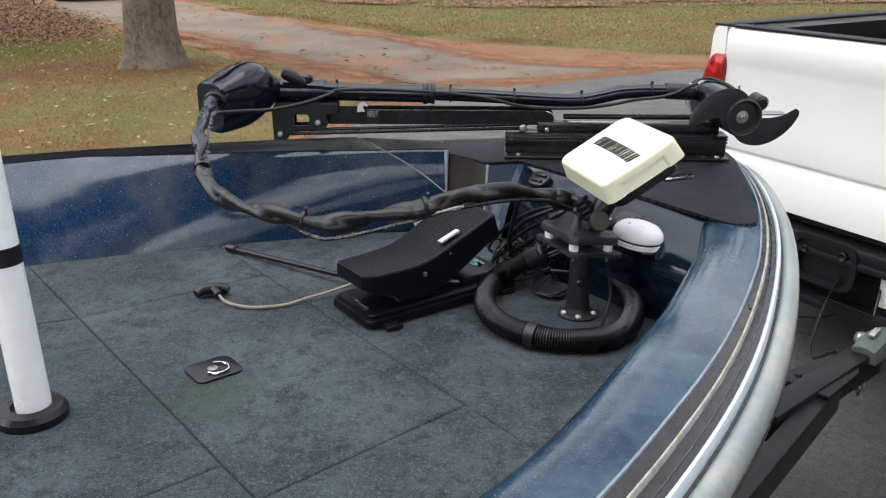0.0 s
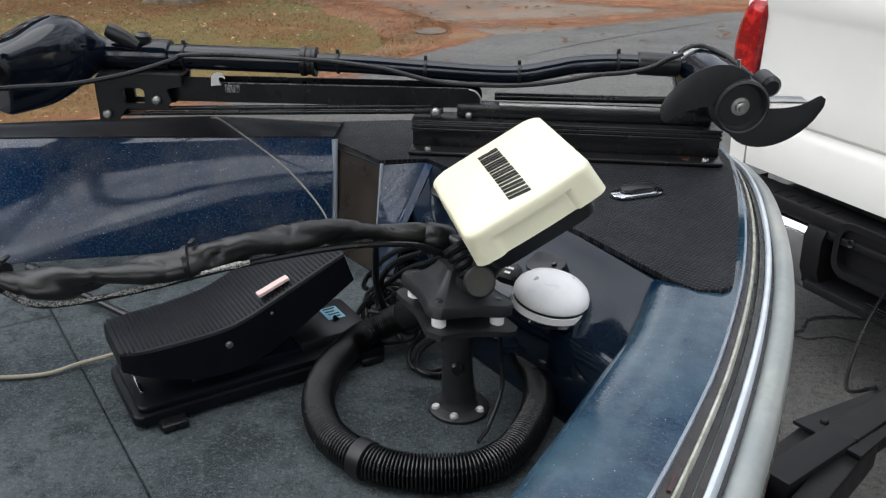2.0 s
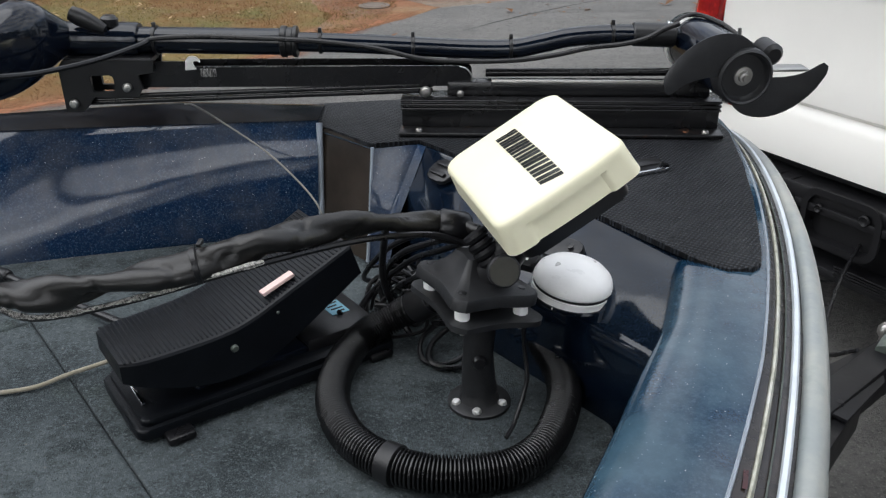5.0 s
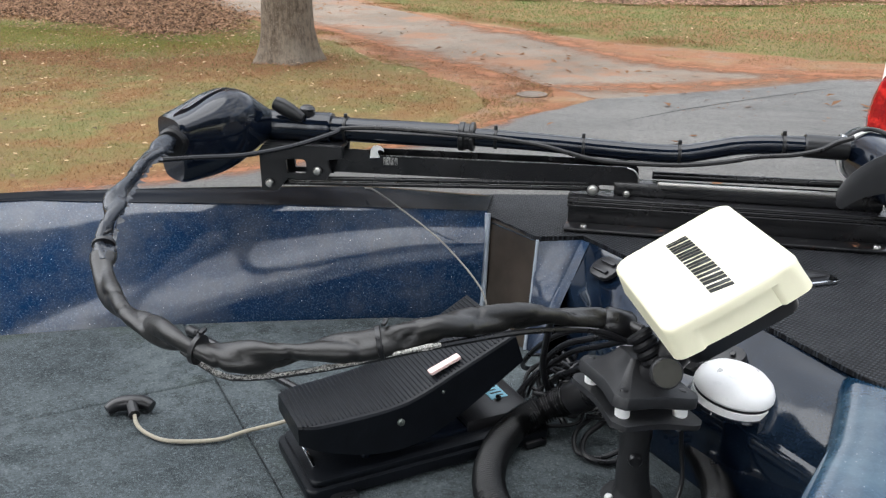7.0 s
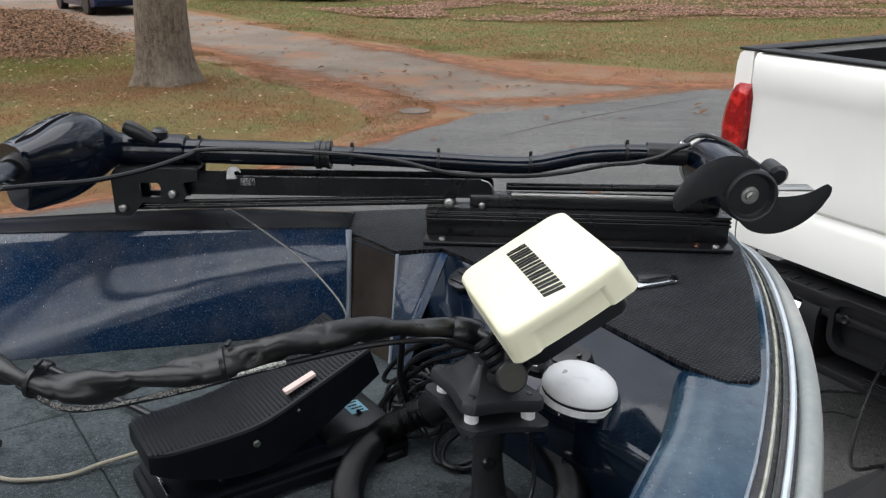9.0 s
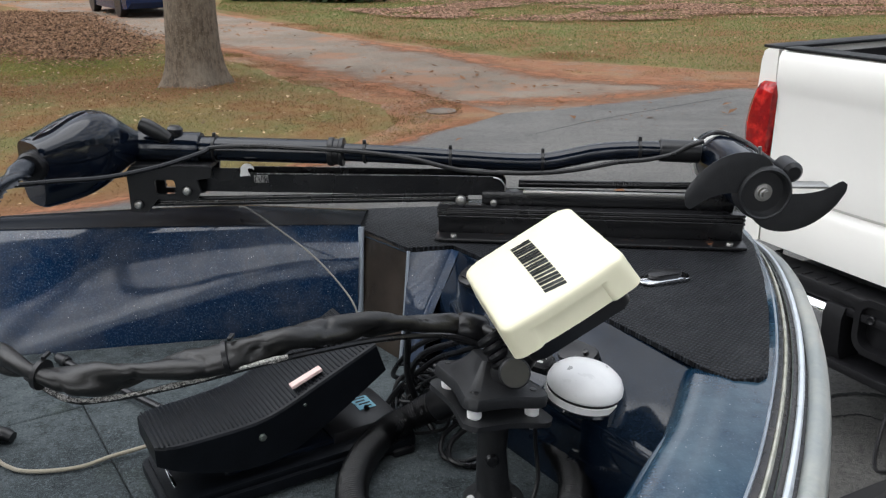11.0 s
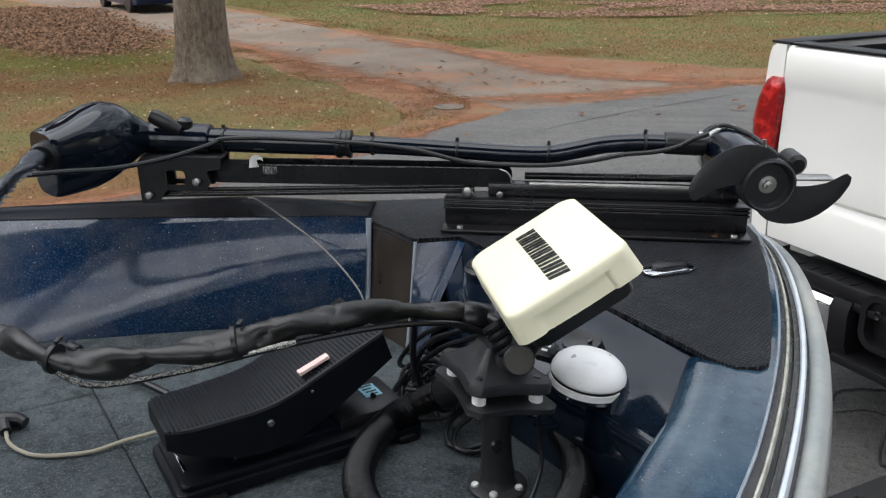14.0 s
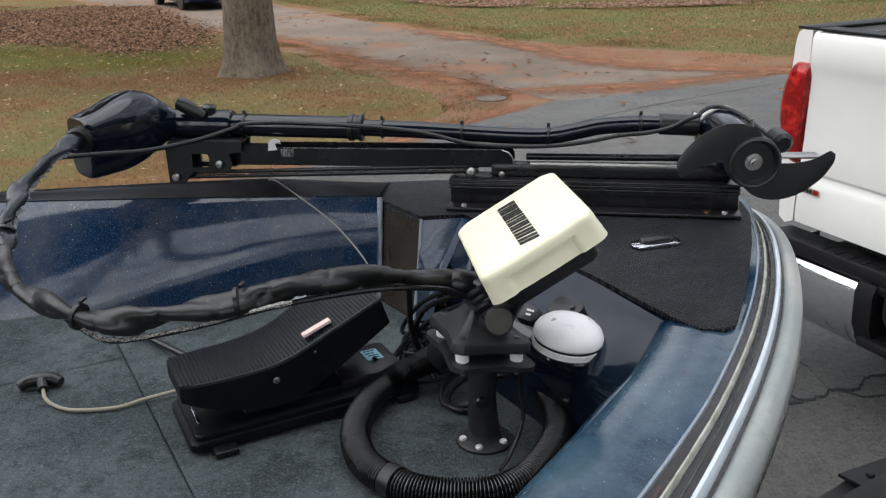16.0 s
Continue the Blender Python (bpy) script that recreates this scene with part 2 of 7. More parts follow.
M_RAILGOLD.blend(M_RAILGOLD.ramp(M_RAILGOLD.noise(16, 6, 0.7), 0.52, 0.66, (0, 0, 0), (0.7,) * 3), (0.62, 0.62, 0.58))
M_RAILGOLD.bump(M_RAILGOLD.noise(180, 4, 0.7), 0.0010)
M_RAILGOLD = M_RAILGOLD.m
M_RAILDARK = Mat("brown_black_trim", (0.016, 0.0125, 0.0105), 0.2, 0.0, 0.0, 0.5)
M_RAILDARK.blend(M_RAILDARK.ramp(M_RAILDARK.noise(26, 7, 0.72), 0.46, 0.62), (0.028, 0.021, 0.018))
M_RAILDARK.blend(M_RAILDARK.ramp(M_RAILDARK.noise(75, 6, 0.75), 0.52, 0.64, (0, 0, 0), (0.85,) * 3), (0.004, 0.0035, 0.004))
M_RAILDARK.blend(M_RAILDARK.ramp(M_RAILDARK.noise(33, 7, 0.8, (1.4, 0.7, 1)), 0.62, 0.70, (0, 0, 0), (0.45,) * 3), (0.12, 0.105, 0.095))
M_RAILDARK.roughen(M_RAILDARK.noise(40, 5), 0.10, 0.42)
M_RAILDARK = M_RAILDARK.m
M_RESIDUE = Mat("white_residue", (0.02, 0.02, 0.02), 0.9, 0, 0, 0.2)
M_RESIDUE.blend(M_RESIDUE.ramp(M_RESIDUE.noise(340, 5, 0.75), 0.40, 0.60), (0.62, 0.60, 0.56))
M_RESIDUE.bump(M_RESIDUE.noise(300, 3), 0.001)
M_RESIDUE = M_RESIDUE.m
M_SCUFF = Mat("scratched_black_paint", (0.007, 0.007, 0.008), 0.4)
M_SCUFF.blend(M_SCUFF.ramp(M_SCUFF.noise(420, 5, 0.8, (1, 1, 0.25)), 0.46, 0.60, (0, 0, 0), (0.8,) * 3), (0.45, 0.44, 0.42))
M_SCUFF = M_SCUFF.m
M_CORD = mat_plain("tan_cord", (0.26, 0.235, 0.18), 0.8, 0, 0.3, 300, 0.0006)
M_CORDGREY = mat_plain("grey_cord", (0.15, 0.145, 0.13), 0.7, 0, 0.3, 300, 0.0004)
M_REDLENS = Mat("red_lens", (0.27, 0.004, 0.006), 0.08)
M_REDLENS.blend(M_REDLENS.ramp(M_REDLENS.noise(26, 3, 0.5), 0.48, 0.68, (0, 0, 0), (0.7,) * 3), (0.80, 0.030, 0.022))
M_REDLENS.blend(M_REDLENS.ramp(M_REDLENS.noise(60, 3, 0.6), 0.52, 0.70, (0, 0, 0), (0.45,) * 3), (0.13, 0.003, 0.004))
M_REDLENS.bump(M_REDLENS.voronoi(70), 0.002)
M_REDLENS = M_REDLENS.m
M_SLEEVE = mat_plain("dull_black_wrap", (0.0060, 0.0056, 0.0054), 0.38, 0, 0.6, 35, 0.0004, 0.5)
M_HOSE = mat_plain("black_ribbed_plastic", (0.005, 0.005, 0.0055), 0.24, 0, 0.4, 50, 0.0, 0.7)
M_TAG = mat_plain("white_tag", (0.70, 0.74, 0.78), 0.4, 0, 0.1, 60, 0)
M_PEDAL = mat_plain("black_moulded_plastic", (0.0032, 0.0040, 0.0056), 0.40, 0, 0.6, 40, 0.0003, 0.22)
M_REDDULL = mat_plain("dull_red", (0.032, 0.006, 0.007), 0.3, 0, 0.5, 60, 0)
M_TRUCK = mat_plain("white_truck_paint", (0.89, 0.87, 0.82), 0.16, 0, 0.03, 3, 0.0)
M_TRUCKBLACK = mat_plain("black_textured_plastic", (0.007, 0.007, 0.008), 0.45, 0, 0.4, 30, 0.0005, 0.25)
M_GLASS = mat_plain("dark_glass", (0.01, 0.012, 0.013), 0.05, 0, 0.1, 4, 0)
M_TRAILER = mat_plain("black_trailer_paint", (0.007, 0.007, 0.008), 0.4, 0, 0.5, 16, 0.0004, 0.2, dust=0.01)
M_CARBLUE = mat_plain("dark_blue_car_paint", (0.006, 0.016, 0.055), 0.2, 0.2, 0.2, 5, 0)


def mat_pad():
    """Woven black tread pad: small raised checks."""
    m = Mat("black_tread_pad", (0.003, 0.003, 0.004), 0.5, 0, 0, 0.210)
    mp = m.nt.nodes.new("ShaderNodeMapping")
    mp.inputs["Rotation"].default_value = (0, 0, radians(35))
    m.nt.links.new(m.tc.outputs["Object"], mp.inputs["Vector"])
    waves = []
    for axis in ("X", "Y"):
        wv = m.nt.nodes.new("ShaderNodeTexWave")
        wv.wave_type, wv.bands_direction, wv.wave_profile = "BANDS", axis, "SIN"
        wv.inputs["Scale"].default_value = 62.0 if axis == "X" else 44.0
        m.nt.links.new(mp.outputs["Vector"], wv.inputs["Vector"])
        waves.append(wv.outputs["Fac"])
    mul = m.nt.nodes.new("ShaderNodeMath")
    mul.operation = "MULTIPLY"
    m.nt.links.new(waves[0], mul.inputs[0])
    m.nt.links.new(waves[1], mul.inputs[1])
    m.blend(m.ramp(mul.outputs[0], 0.15, 0.50), (0.032, 0.036, 0.043))
    m.blend(m.ramp(m.noise(18, 5, 0.7), 0.45, 0.8, (0, 0, 0), (0.5,) * 3), (0.035, 0.037, 0.04))
    m.bump(mul.outputs[0], 0.0022, 1.0)
    m.roughen(m.noise(40, 4), 0.4, 0.62)
    return m.m


M_PAD = mat_pad()


def mat_ground(name, base, layers, bump=0.01, rough=0.95):
    m = Mat(name, base, rough, 0, 0, 0.2)
    for scale, lo, hi, c, amt in layers:
        m.blend(m.ramp(m.noise(scale, 6, 0.65), lo, hi, (0, 0, 0), (amt,) * 3), c)
    m.bump(m.noise(40, 5, 0.7), bump)
    return m.m


LAWN = [(0.42, 0.45, 0.60, (0.122, 0.134, 0.042), 0.75), (1.1, 0.50, 0.64, (0.25, 0.175, 0.066), 0.85), (0.55, 0.46, 0.56, (0.165, 0.075, 0.030), 0.82), (2.6, 0.54, 0.66, (0.15, 0.070, 0.032), 0.6), (4.1, 0.56, 0.68, (0.29, 0.215, 0.095), 0.6)]
M_GRASS = mat_ground("autumn_lawn", (0.150, 0.112, 0.044), LAWN + [(30, 0.5, 0.75, (0.14, 0.11, 0.05), 0.5), (60, 0.50, 0.62, (0.095, 0.070, 0.032), 0.6), (85, 0.54, 0.66, (0.38, 0.29, 0.15), 0.6)], 0.010)
M_SOIL = mat_ground("red_clay_soil", (0.285, 0.137, 0.076), [
    (0.8, 0.45, 0.62, (0.27, 0.19, 0.10), 0.75), (1.9, 0.5, 0.64, (0.25, 0.195, 0.145), 0.75), (6, 0.5, 0.7, (0.38, 0.18, 0.095), 0.6), (14, 0.5, 0.66, (0.20, 0.10, 0.06), 0.7), (40, 0.5, 0.7, (0.15, 0.085, 0.05), 0.8)], 0.02)


def mat_asphalt(name, base, light, clay=False):
    m = Mat(name, base, 0.9 if clay else 0.62, 0, 0, 0.2 if clay else 0.6)
    m.blend(m.ramp(m.noise(0.7, 5), 0.4, 0.65), light)
    m.blend(m.ramp(m.noise(2.7, 5, 0.7), 0.55, 0.75, (0, 0, 0), (0.6,) * 3), tuple(c * 0.6 for c in base))
    m.blend(m.ramp(m.voronoi(160), 0.1, 0.5, (0.5,) * 3, (0, 0, 0)), tuple(c * 1.7 for c in light))
    m.blend(m.ramp(m.noise(90, 4, 0.7), 0.5, 0.7, (0, 0, 0), (0.7,) * 3), tuple(c * 0.5 for c in base))
    warp = m.nt.nodes.new("ShaderNodeTexNoise")
    warp.inputs["Scale"].default_value, warp.inputs["Detail"].default_value = 1.6, 5.0
    m.nt.links.new(m.tc.outputs["Object"], warp.inputs["Vector"])
    add = m.nt.nodes.new("ShaderNodeVectorMath")
    add.operation = "MULTIPLY_ADD"
    add.inputs[1].default_value = (1.3, 1.3, 1.3)
    m.nt.links.new(warp.outputs["Color"], add.inputs[0])
    m.nt.links.new(m.tc.outputs["Object"], add.inputs[2])
    crack = m.nt.nodes.new("ShaderNodeTexVoronoi")
    crack.feature = "DISTANCE_TO_EDGE"
    crack.inputs["Scale"].default_value = 0.33
    m.nt.links.new(add.outputs["Vector"], crack.inputs["Vector"])
    if not clay:
        m.blend(m.ramp(crack.outputs["Distance"], 0.0012, 0.0040, (0.4,) * 3, (0, 0, 0)), (0.03, 0.029, 0.028))
        m.blend(m.ramp(m.noise(26, 7, 0.8), 0.45, 0.65, (0, 0, 0), (0.6,) * 3), tuple(c * 0.6 for c in base))
        m.blend(m.ramp(m.noise(0.35, 6, 0.7), 0.48, 0.62, (0, 0, 0), (0.7,) * 3), (0.13, 0.125, 0.115))
        # paler towards the drive: open light past the truck's shade painted in, streaked along the road
        sep = m.nt.nodes.new("ShaderNodeSeparateXYZ")
        m.nt.links.new(m.tc.outputs["Object"], sep.inputs[0])
        far = m.nt.nodes.new("ShaderNodeMapRange")
        far.inputs["From Min"].default_value, far.inputs["From Max"].default_value = 4.2, 7.5
        m.nt.links.new(sep.outputs["Y"], far.inputs["Value"])
        worn = m.nt.nodes.new("ShaderNodeMath")
        worn.operation = "MULTIPLY"
        m.nt.links.new(far.outputs["Result"], worn.inputs[0])
        m.nt.links.new(m.ramp(m.noise(1.3, 7, 0.75, (0.5, 1.3, 1)), 0.36, 0.58, (0.35,) * 3, (0.9,) * 3), worn.inputs[1])
        m.blend(worn.outputs[0], (0.165, 0.157, 0.143))
        m.blend(m.ramp(m.noise(5.5, 7, 0.8, (0.5, 1.6, 1)), 0.54, 0.66, (0, 0, 0), (0.5,) * 3), (0.055, 0.052, 0.048))
    if clay:
        m.blend(m.ramp(m.noise(0.55, 8, 0.72), 0.52, 0.61, (0, 0, 0), (0.75,) * 3), (0.28, 0.145, 0.085))
        m.blend(m.ramp(m.noise(1.7, 8, 0.75), 0.52, 0.66, (0, 0, 0), (0.5,) * 3), (0.25, 0.135, 0.085))
        m.blend(m.ramp(m.noise(4.5, 6, 0.7), 0.56, 0.68, (0, 0, 0), (0.55,) * 3), (0.17, 0.135, 0.105))
        # pale stones in the worn surface, and open dark pits
    if not clay:
        m.blend(m.ramp(m.voronoi(85), 0.10, 0.30, (0.75,) * 3, (0, 0, 0)), tuple(c * 1.9 for c in light))
        m.blend(m.ramp(m.noise(48, 6, 0.8), 0.50, 0.62, (0, 0, 0), (0.85,) * 3), tuple(c * 0.4 for c in base))
        m.bump(m.noise(48, 5, 0.75), 0.012)
    m.bump(m.noise(110, 4, 0.7), 0.006)
    return m.m


M_ASPHALT = mat_asphalt("asphalt", (0.050, 0.048, 0.045), (0.098, 0.094, 0.087))
M_DRIVE = mat_asphalt("old_grey_driveway", (0.165, 0.132, 0.103), (0.235, 0.194, 0.155), True)
M_WASH = Mat("thin_clay_wash", (0.280, 0.125, 0.067), 0.95, 0, 0, 0.2)
M_WASH.blend(M_WASH.ramp(M_WASH.noise(1.9, 6, 0.7), 0.45, 0.65, (0, 0, 0), (0.7,) * 3), (0.25, 0.120, 0.068))
M_WASH.blend(M_WASH.ramp(M_WASH.noise(22, 6, 0.7), 0.5, 0.7, (0, 0, 0), (0.7,) * 3), (0.17, 0.090, 0.055))
_at = M_WASH.nt.nodes.new("ShaderNodeAttribute")
_at.attribute_name = "cover"
_ad = M_WASH.nt.nodes.new("ShaderNodeMath")
_ad.operation = "MULTIPLY_ADD"
M_WASH.nt.links.new(M_WASH.noise(2.2, 8, 0.75), _ad.inputs[0])
_ad.inputs[1].default_value = 2.2
M_WASH.nt.links.new(_at.outputs["Fac"], _ad.inputs[2])
_mr = M_WASH.nt.nodes.new("ShaderNodeMapRange")
_mr.inputs["From Min"].default_value, _mr.inputs["From Max"].default_value = 1.40, 2.3
M_WASH.nt.links.new(_ad.outputs[0], _mr.inputs["Value"])
M_WASH.nt.links.new(_mr.outputs["Result"], M_WASH.b.inputs["Alpha"])
M_WASH = M_WASH.m
M_CONCRETE = mat_plain("grey_concrete", (0.14, 0.115, 0.095), 0.9, 0, 0.4, 12, 0.002, 0.2)
M_BARK = Mat("bark", (0.19, 0.15, 0.112), 0.95, 0, 0, 0.15)
M_BARK.blend(M_BARK.ramp(M_BARK.noise(22, 6, 0.7, (1, 1, 0.35)), 0.36, 0.60, (1, 1, 1), (0, 0, 0)), (0.075, 0.058, 0.043))
M_BARK.blend(M_BARK.ramp(M_BARK.voronoi(34), 0.05, 0.35, (0.6,) * 3, (0, 0, 0)), (0.27, 0.235, 0.19))
M_BARK.blend(M_BARK.ramp(M_BARK.noise(2, 4), 0.45, 0.7, (0, 0, 0), (0.6,) * 3), (0.25, 0.215, 0.17))
M_BARK.bump(M_BARK.noise(24, 6, 0.7, (1, 1, 0.35)), 0.02, 1.0)
M_BARK = M_BARK.m


def mat_leaf(name, color, vary=0.5, patches=()):
    m = Mat(name, color, 0.8, 0, 0, 0.2)
    for scale, lo, hi, c, amt in patches:
        m.blend(m.ramp(m.noise(scale, 4), lo, hi, (0, 0, 0), (amt,) * 3), c)
    m.random_tint(vary, island=True)
    # thin leaves let part of the light through
    tr = m.nt.nodes.new("ShaderNodeBsdfTranslucent")
    ms = m.nt.nodes.new("ShaderNodeMixShader")
    ms.inputs["Fac"].default_value = 0.45
    m.nt.links.new(m.col_out, tr.inputs["Color"])
    m.nt.links.new(m.b.outputs["BSDF"], ms.inputs[1])
    m.nt.links.new(tr.outputs["BSDF"], ms.inputs[2])
    m.nt.links.new(ms.outputs["Shader"], m.nt.nodes["Material Output"].inputs["Surface"])
    return m.m


M_DRYLEAF = mat_leaf("dry_leaf", (0.235, 0.142, 0.088), 0.9)
M_STRAWLEAF = mat_leaf("pale_dry_leaf", (0.37, 0.27, 0.17), 0.75)
M_FARLEAF = mat_leaf("bleached_dry_leaf", (0.33, 0.205, 0.145), 0.8)
M_BLADE = mat_leaf("grass_blade_straw", (0.225, 0.178, 0.068), 0.65, LAWN)
M_BLADEMOSS = mat_leaf("grass_blade_moss", (0.190, 0.205, 0.055), 0.3)
M_BLADEGREEN = mat_leaf("grass_blade_green", (0.108, 0.155, 0.043), 0.5)
M_HEDGE = mat_leaf("evergreen_leaf", (0.028, 0.045, 0.018))
M_TREELEAF = mat_leaf("autumn_leaf", (0.24, 0.13, 0.035))
M_NEEDLE = mat_leaf("pine_needle", (0.24, 0.125, 0.068), 0.5)


# ---- mesh helpers ----
BASE = {}


def thing(name, at, label, category, group="", kind=""):
    """An Empty at a thing's base; the parts below it are given in world coordinates."""
    ob = new(name)
    ob.location = at
    ob.empty_display_size = 0.05
    BASE[ob.name] = Vector(at)
    return tagged(ob, label, category, group, kind)


def finish(bm, smooth=True, angle=35):
    bmesh.ops.recalc_face_normals(bm, faces=bm.faces)
    if smooth:
        for f in bm.faces:
            f.smooth = True
        lim = radians(angle)
        for e in bm.edges:
            if len(e.link_faces) == 2 and e.calc_face_angle(0) > lim:
                e.smooth = False


def part(name, bm, material, parent=None, label="", smooth=True, angle=35):
    """Link a bmesh, given in world coordinates, as one mesh object under a thing or a part."""
    finish(bm, smooth, angle)
    me = bpy.data.meshes.new(name)
    bm.to_mesh(me)
    bm.free()
    me.materials.append(material)
    ob = new(name, me)
    if parent is not None:
        at = BASE[parent.name]
        me.transform(Matrix.Translation(-at))
        ob.parent = parent
        BASE[ob.name] = at
    else:
        BASE[ob.name] = Vector((0, 0, 0))
    if label:
        ob["label"] = label
    return ob


def box(bm, centre, size, rot=None, bevel=0.0, seg=2):
    m = Matrix.Translation(centre) @ (rot.to_4x4() if rot else Matrix()) @ Matrix.Diagonal((*size, 1))
    vs = bmesh.ops.create_cube(bm, size=1.0, matrix=m)["verts"]
    if bevel:
        es = list({e for v in vs for e in v.link_edges})
        bmesh.ops.bevel(bm, geom=es, offset=bevel, segments=seg, profile=0.5, affect="EDGES", clamp_overlap=True)
    return bm


def axes(xdir, zdir):
    """A rotation whose x lies along xdir and whose z is near zdir."""
    x = Vector(xdir).normalized()
    y = Vector(zdir).cross(x).normalized()
    z = x.cross(y)
    return Matrix((x, y, z)).transposed()


def smooth_path(pts, per=8):
    """Catmull-Rom through the points."""
    P = [Vector(p) for p in pts]
    P = [2 * P[0] - P[1]] + P + [2 * P[-1] - P[-2]]
    out = []
    for i in range(1, len(P) - 2):
        a, b, c, d = P[i - 1:i + 3]
        for k in range(per):
            t = k / per
            out.append(0.5 * ((2 * b) + (c - a) * t + (2 * a - 5 * b + 4 * c - d) * t * t + (3 * b - a - 3 * c + d) * t ** 3))
    out.append(P[-2])
    return out


def sweep(bm, pts, radius, n=10, caps=True, flat=1.0):
    """A round tube along points; radius is a number or a function of (share of the way, angle)."""
    P = [Vector(p) for p in pts]
    up = None
    rings = []
    for i, p in enumerate(P):
        t = (P[min(i + 1, len(P) - 1)] - P[max(i - 1, 0)]).normalized()
        if up is None:
            up = t.orthogonal().normalized()
        up = (up - t * up.dot(t)).normalized()
        side = t.cross(up)
        ring = []
        for k in range(n):
            a = 2 * math.pi * k / n
            r = radius(i / (len(P) - 1), a) if callable(radius) else radius
            ring.append(bm.verts.new(p + (up * math.cos(a) * flat + side * math.sin(a)) * r))
        rings.append(ring)
    for a, b in zip(rings, rings[1:]):
        for k in range(n):
            bm.faces.new((a[k], a[(k + 1) % n], b[(k + 1) % n], b[k]))
    if caps:
        bm.faces.new(rings[0][::-1])
        bm.faces.new(rings[-1])
    return bm


def lathe(bm, profile, origin, axis, n=28):
    """Turn (radius, height) pairs round an axis."""
    o, ax = Vector(origin), Vector(axis).normalized()
    u = ax.orthogonal().normalized()
    w = ax.cross(u)
    rings = []
    for r, h in profile:
        if r < 1e-6:
            rings.append([bm.verts.new(o + ax * h)])
        else:
            rings.append([bm.verts.new(o + ax * h + (u * math.cos(2 * math.pi * k / n) + w * math.sin(2 * math.pi * k / n)) * r) for k in range(n)])
    for a, b in zip(rings, rings[1:]):
        for k in range(n):
            j = (k + 1) % n
            if len(a) == 1 and len(b) == 1:
                continue
            if len(a) == 1:
                bm.faces.new((a[0], b[j], b[k]))
            elif len(b) == 1:
                bm.faces.new((a[k], a[j], b[0]))
            else:
                bm.faces.new((a[k], a[j], b[j], b[k]))
    for ring, flip in ((rings[0], True), (rings[-1], False)):
        if len(ring) > 2:
            bm.faces.new(ring[::-1] if flip else ring)
    return bm


def rod(bm, a, b, r, n=16, bevel=0.0):
    a, b = Vector(a), Vector(b)
    L = (b - a).length
    c = min(bevel, r * 0.5)
    prof = [(r - c, 0), (r, c), (r, L - c), (r - c, L)] if c else [(r, 0), (r, L)]
    return lathe(bm, prof, a, b - a, n)


def loft(bm, rings, caps=True, closed=True):
    R = [[bm.verts.new(p) for p in ring] for ring in rings]
    n = len(R[0])
    for a, b in zip(R, R[1:]):
        for k in range(n if closed else n - 1):
            j = (k + 1) % n
            bm.faces.new((a[k], a[j], b[j], b[k]))
    if caps and closed:
        bm.faces.new(R[0][::-1])
        bm.faces.new(R[-1])
    return bm


def prism(bm, outline, base, top, bevel=0.0, seg=2):
    """An upright slab from a plan outline."""
    lo = [bm.verts.new((x, y, base)) for x, y in outline]
    hi = [bm.verts.new((x, y, top)) for x, y in outline]
    n = len(lo)
    bm.faces.new(lo[::-1])
    f = bm.faces.new(hi)
    for k in range(n):
        bm.faces.new((lo[k], lo[(k + 1) % n], hi[(k + 1) % n], hi[k]))
    if bevel:
        bmesh.ops.bevel(bm, geom=list(f.edges), offset=bevel, segments=seg, profile=0.5, affect="EDGES", clamp_overlap=True)
    return bm


def slab(bm, outline, frame_m, thick, bevel=0.0, seg=2):
    """A plate: an outline in the x-y plane of a frame, thickened along its z."""
    lo = [bm.verts.new(frame_m @ Vector((x, y, 0))) for x, y in outline]
    hi = [bm.verts.new(frame_m @ Vector((x, y, thick))) for x, y in outline]
    n = len(lo)
    a = bm.faces.new(lo[::-1])
    f = bm.faces.new(hi)
    for k in range(n):
        bm.faces.new((lo[k], lo[(k + 1) % n], hi[(k + 1) % n], hi[k]))
    if bevel:
        es = list(set(f.edges) | set(a.edges))
        bmesh.ops.bevel(bm, geom=es, offset=bevel, segments=seg, profile=0.5, affect="EDGES", clamp_overlap=True)
    return bm


def round_rect(w, h, r, n=6):
    pts = []
    for cx, cy, a0 in ((w / 2 - r, h / 2 - r, 0), (-w / 2 + r, h / 2 - r, 90), (-w / 2 + r, -h / 2 + r, 180), (w / 2 - r, -h / 2 + r, 270)):
        for k in range(n + 1):
            a = radians(a0 + 90 * k / n)
            pts.append((cx + r * math.cos(a), cy + r * math.sin(a)))
    return pts


def between(path, n):
    """n + 1 points at even lengths along a path."""
    d = [0.0]
    for a, b in zip(path, path[1:]):
        d.append(d[-1] + (b - a).length)
    out = []
    for k in range(n + 1):
        s = d[-1] * k / n
        i = next((j for j in range(1, len(d)) if d[j] >= s - 1e-9), len(d) - 1)
        out.append(path[i - 1].lerp(path[i], (s - d[i - 1]) / max(d[i] - d[i - 1], 1e-9)))
    return out


def outward(path, i):
    t = path[min(i + 1, len(path) - 1)] - path[max(i - 1, 0)]
    return Vector((t.y, -t.x, 0)).normalized()


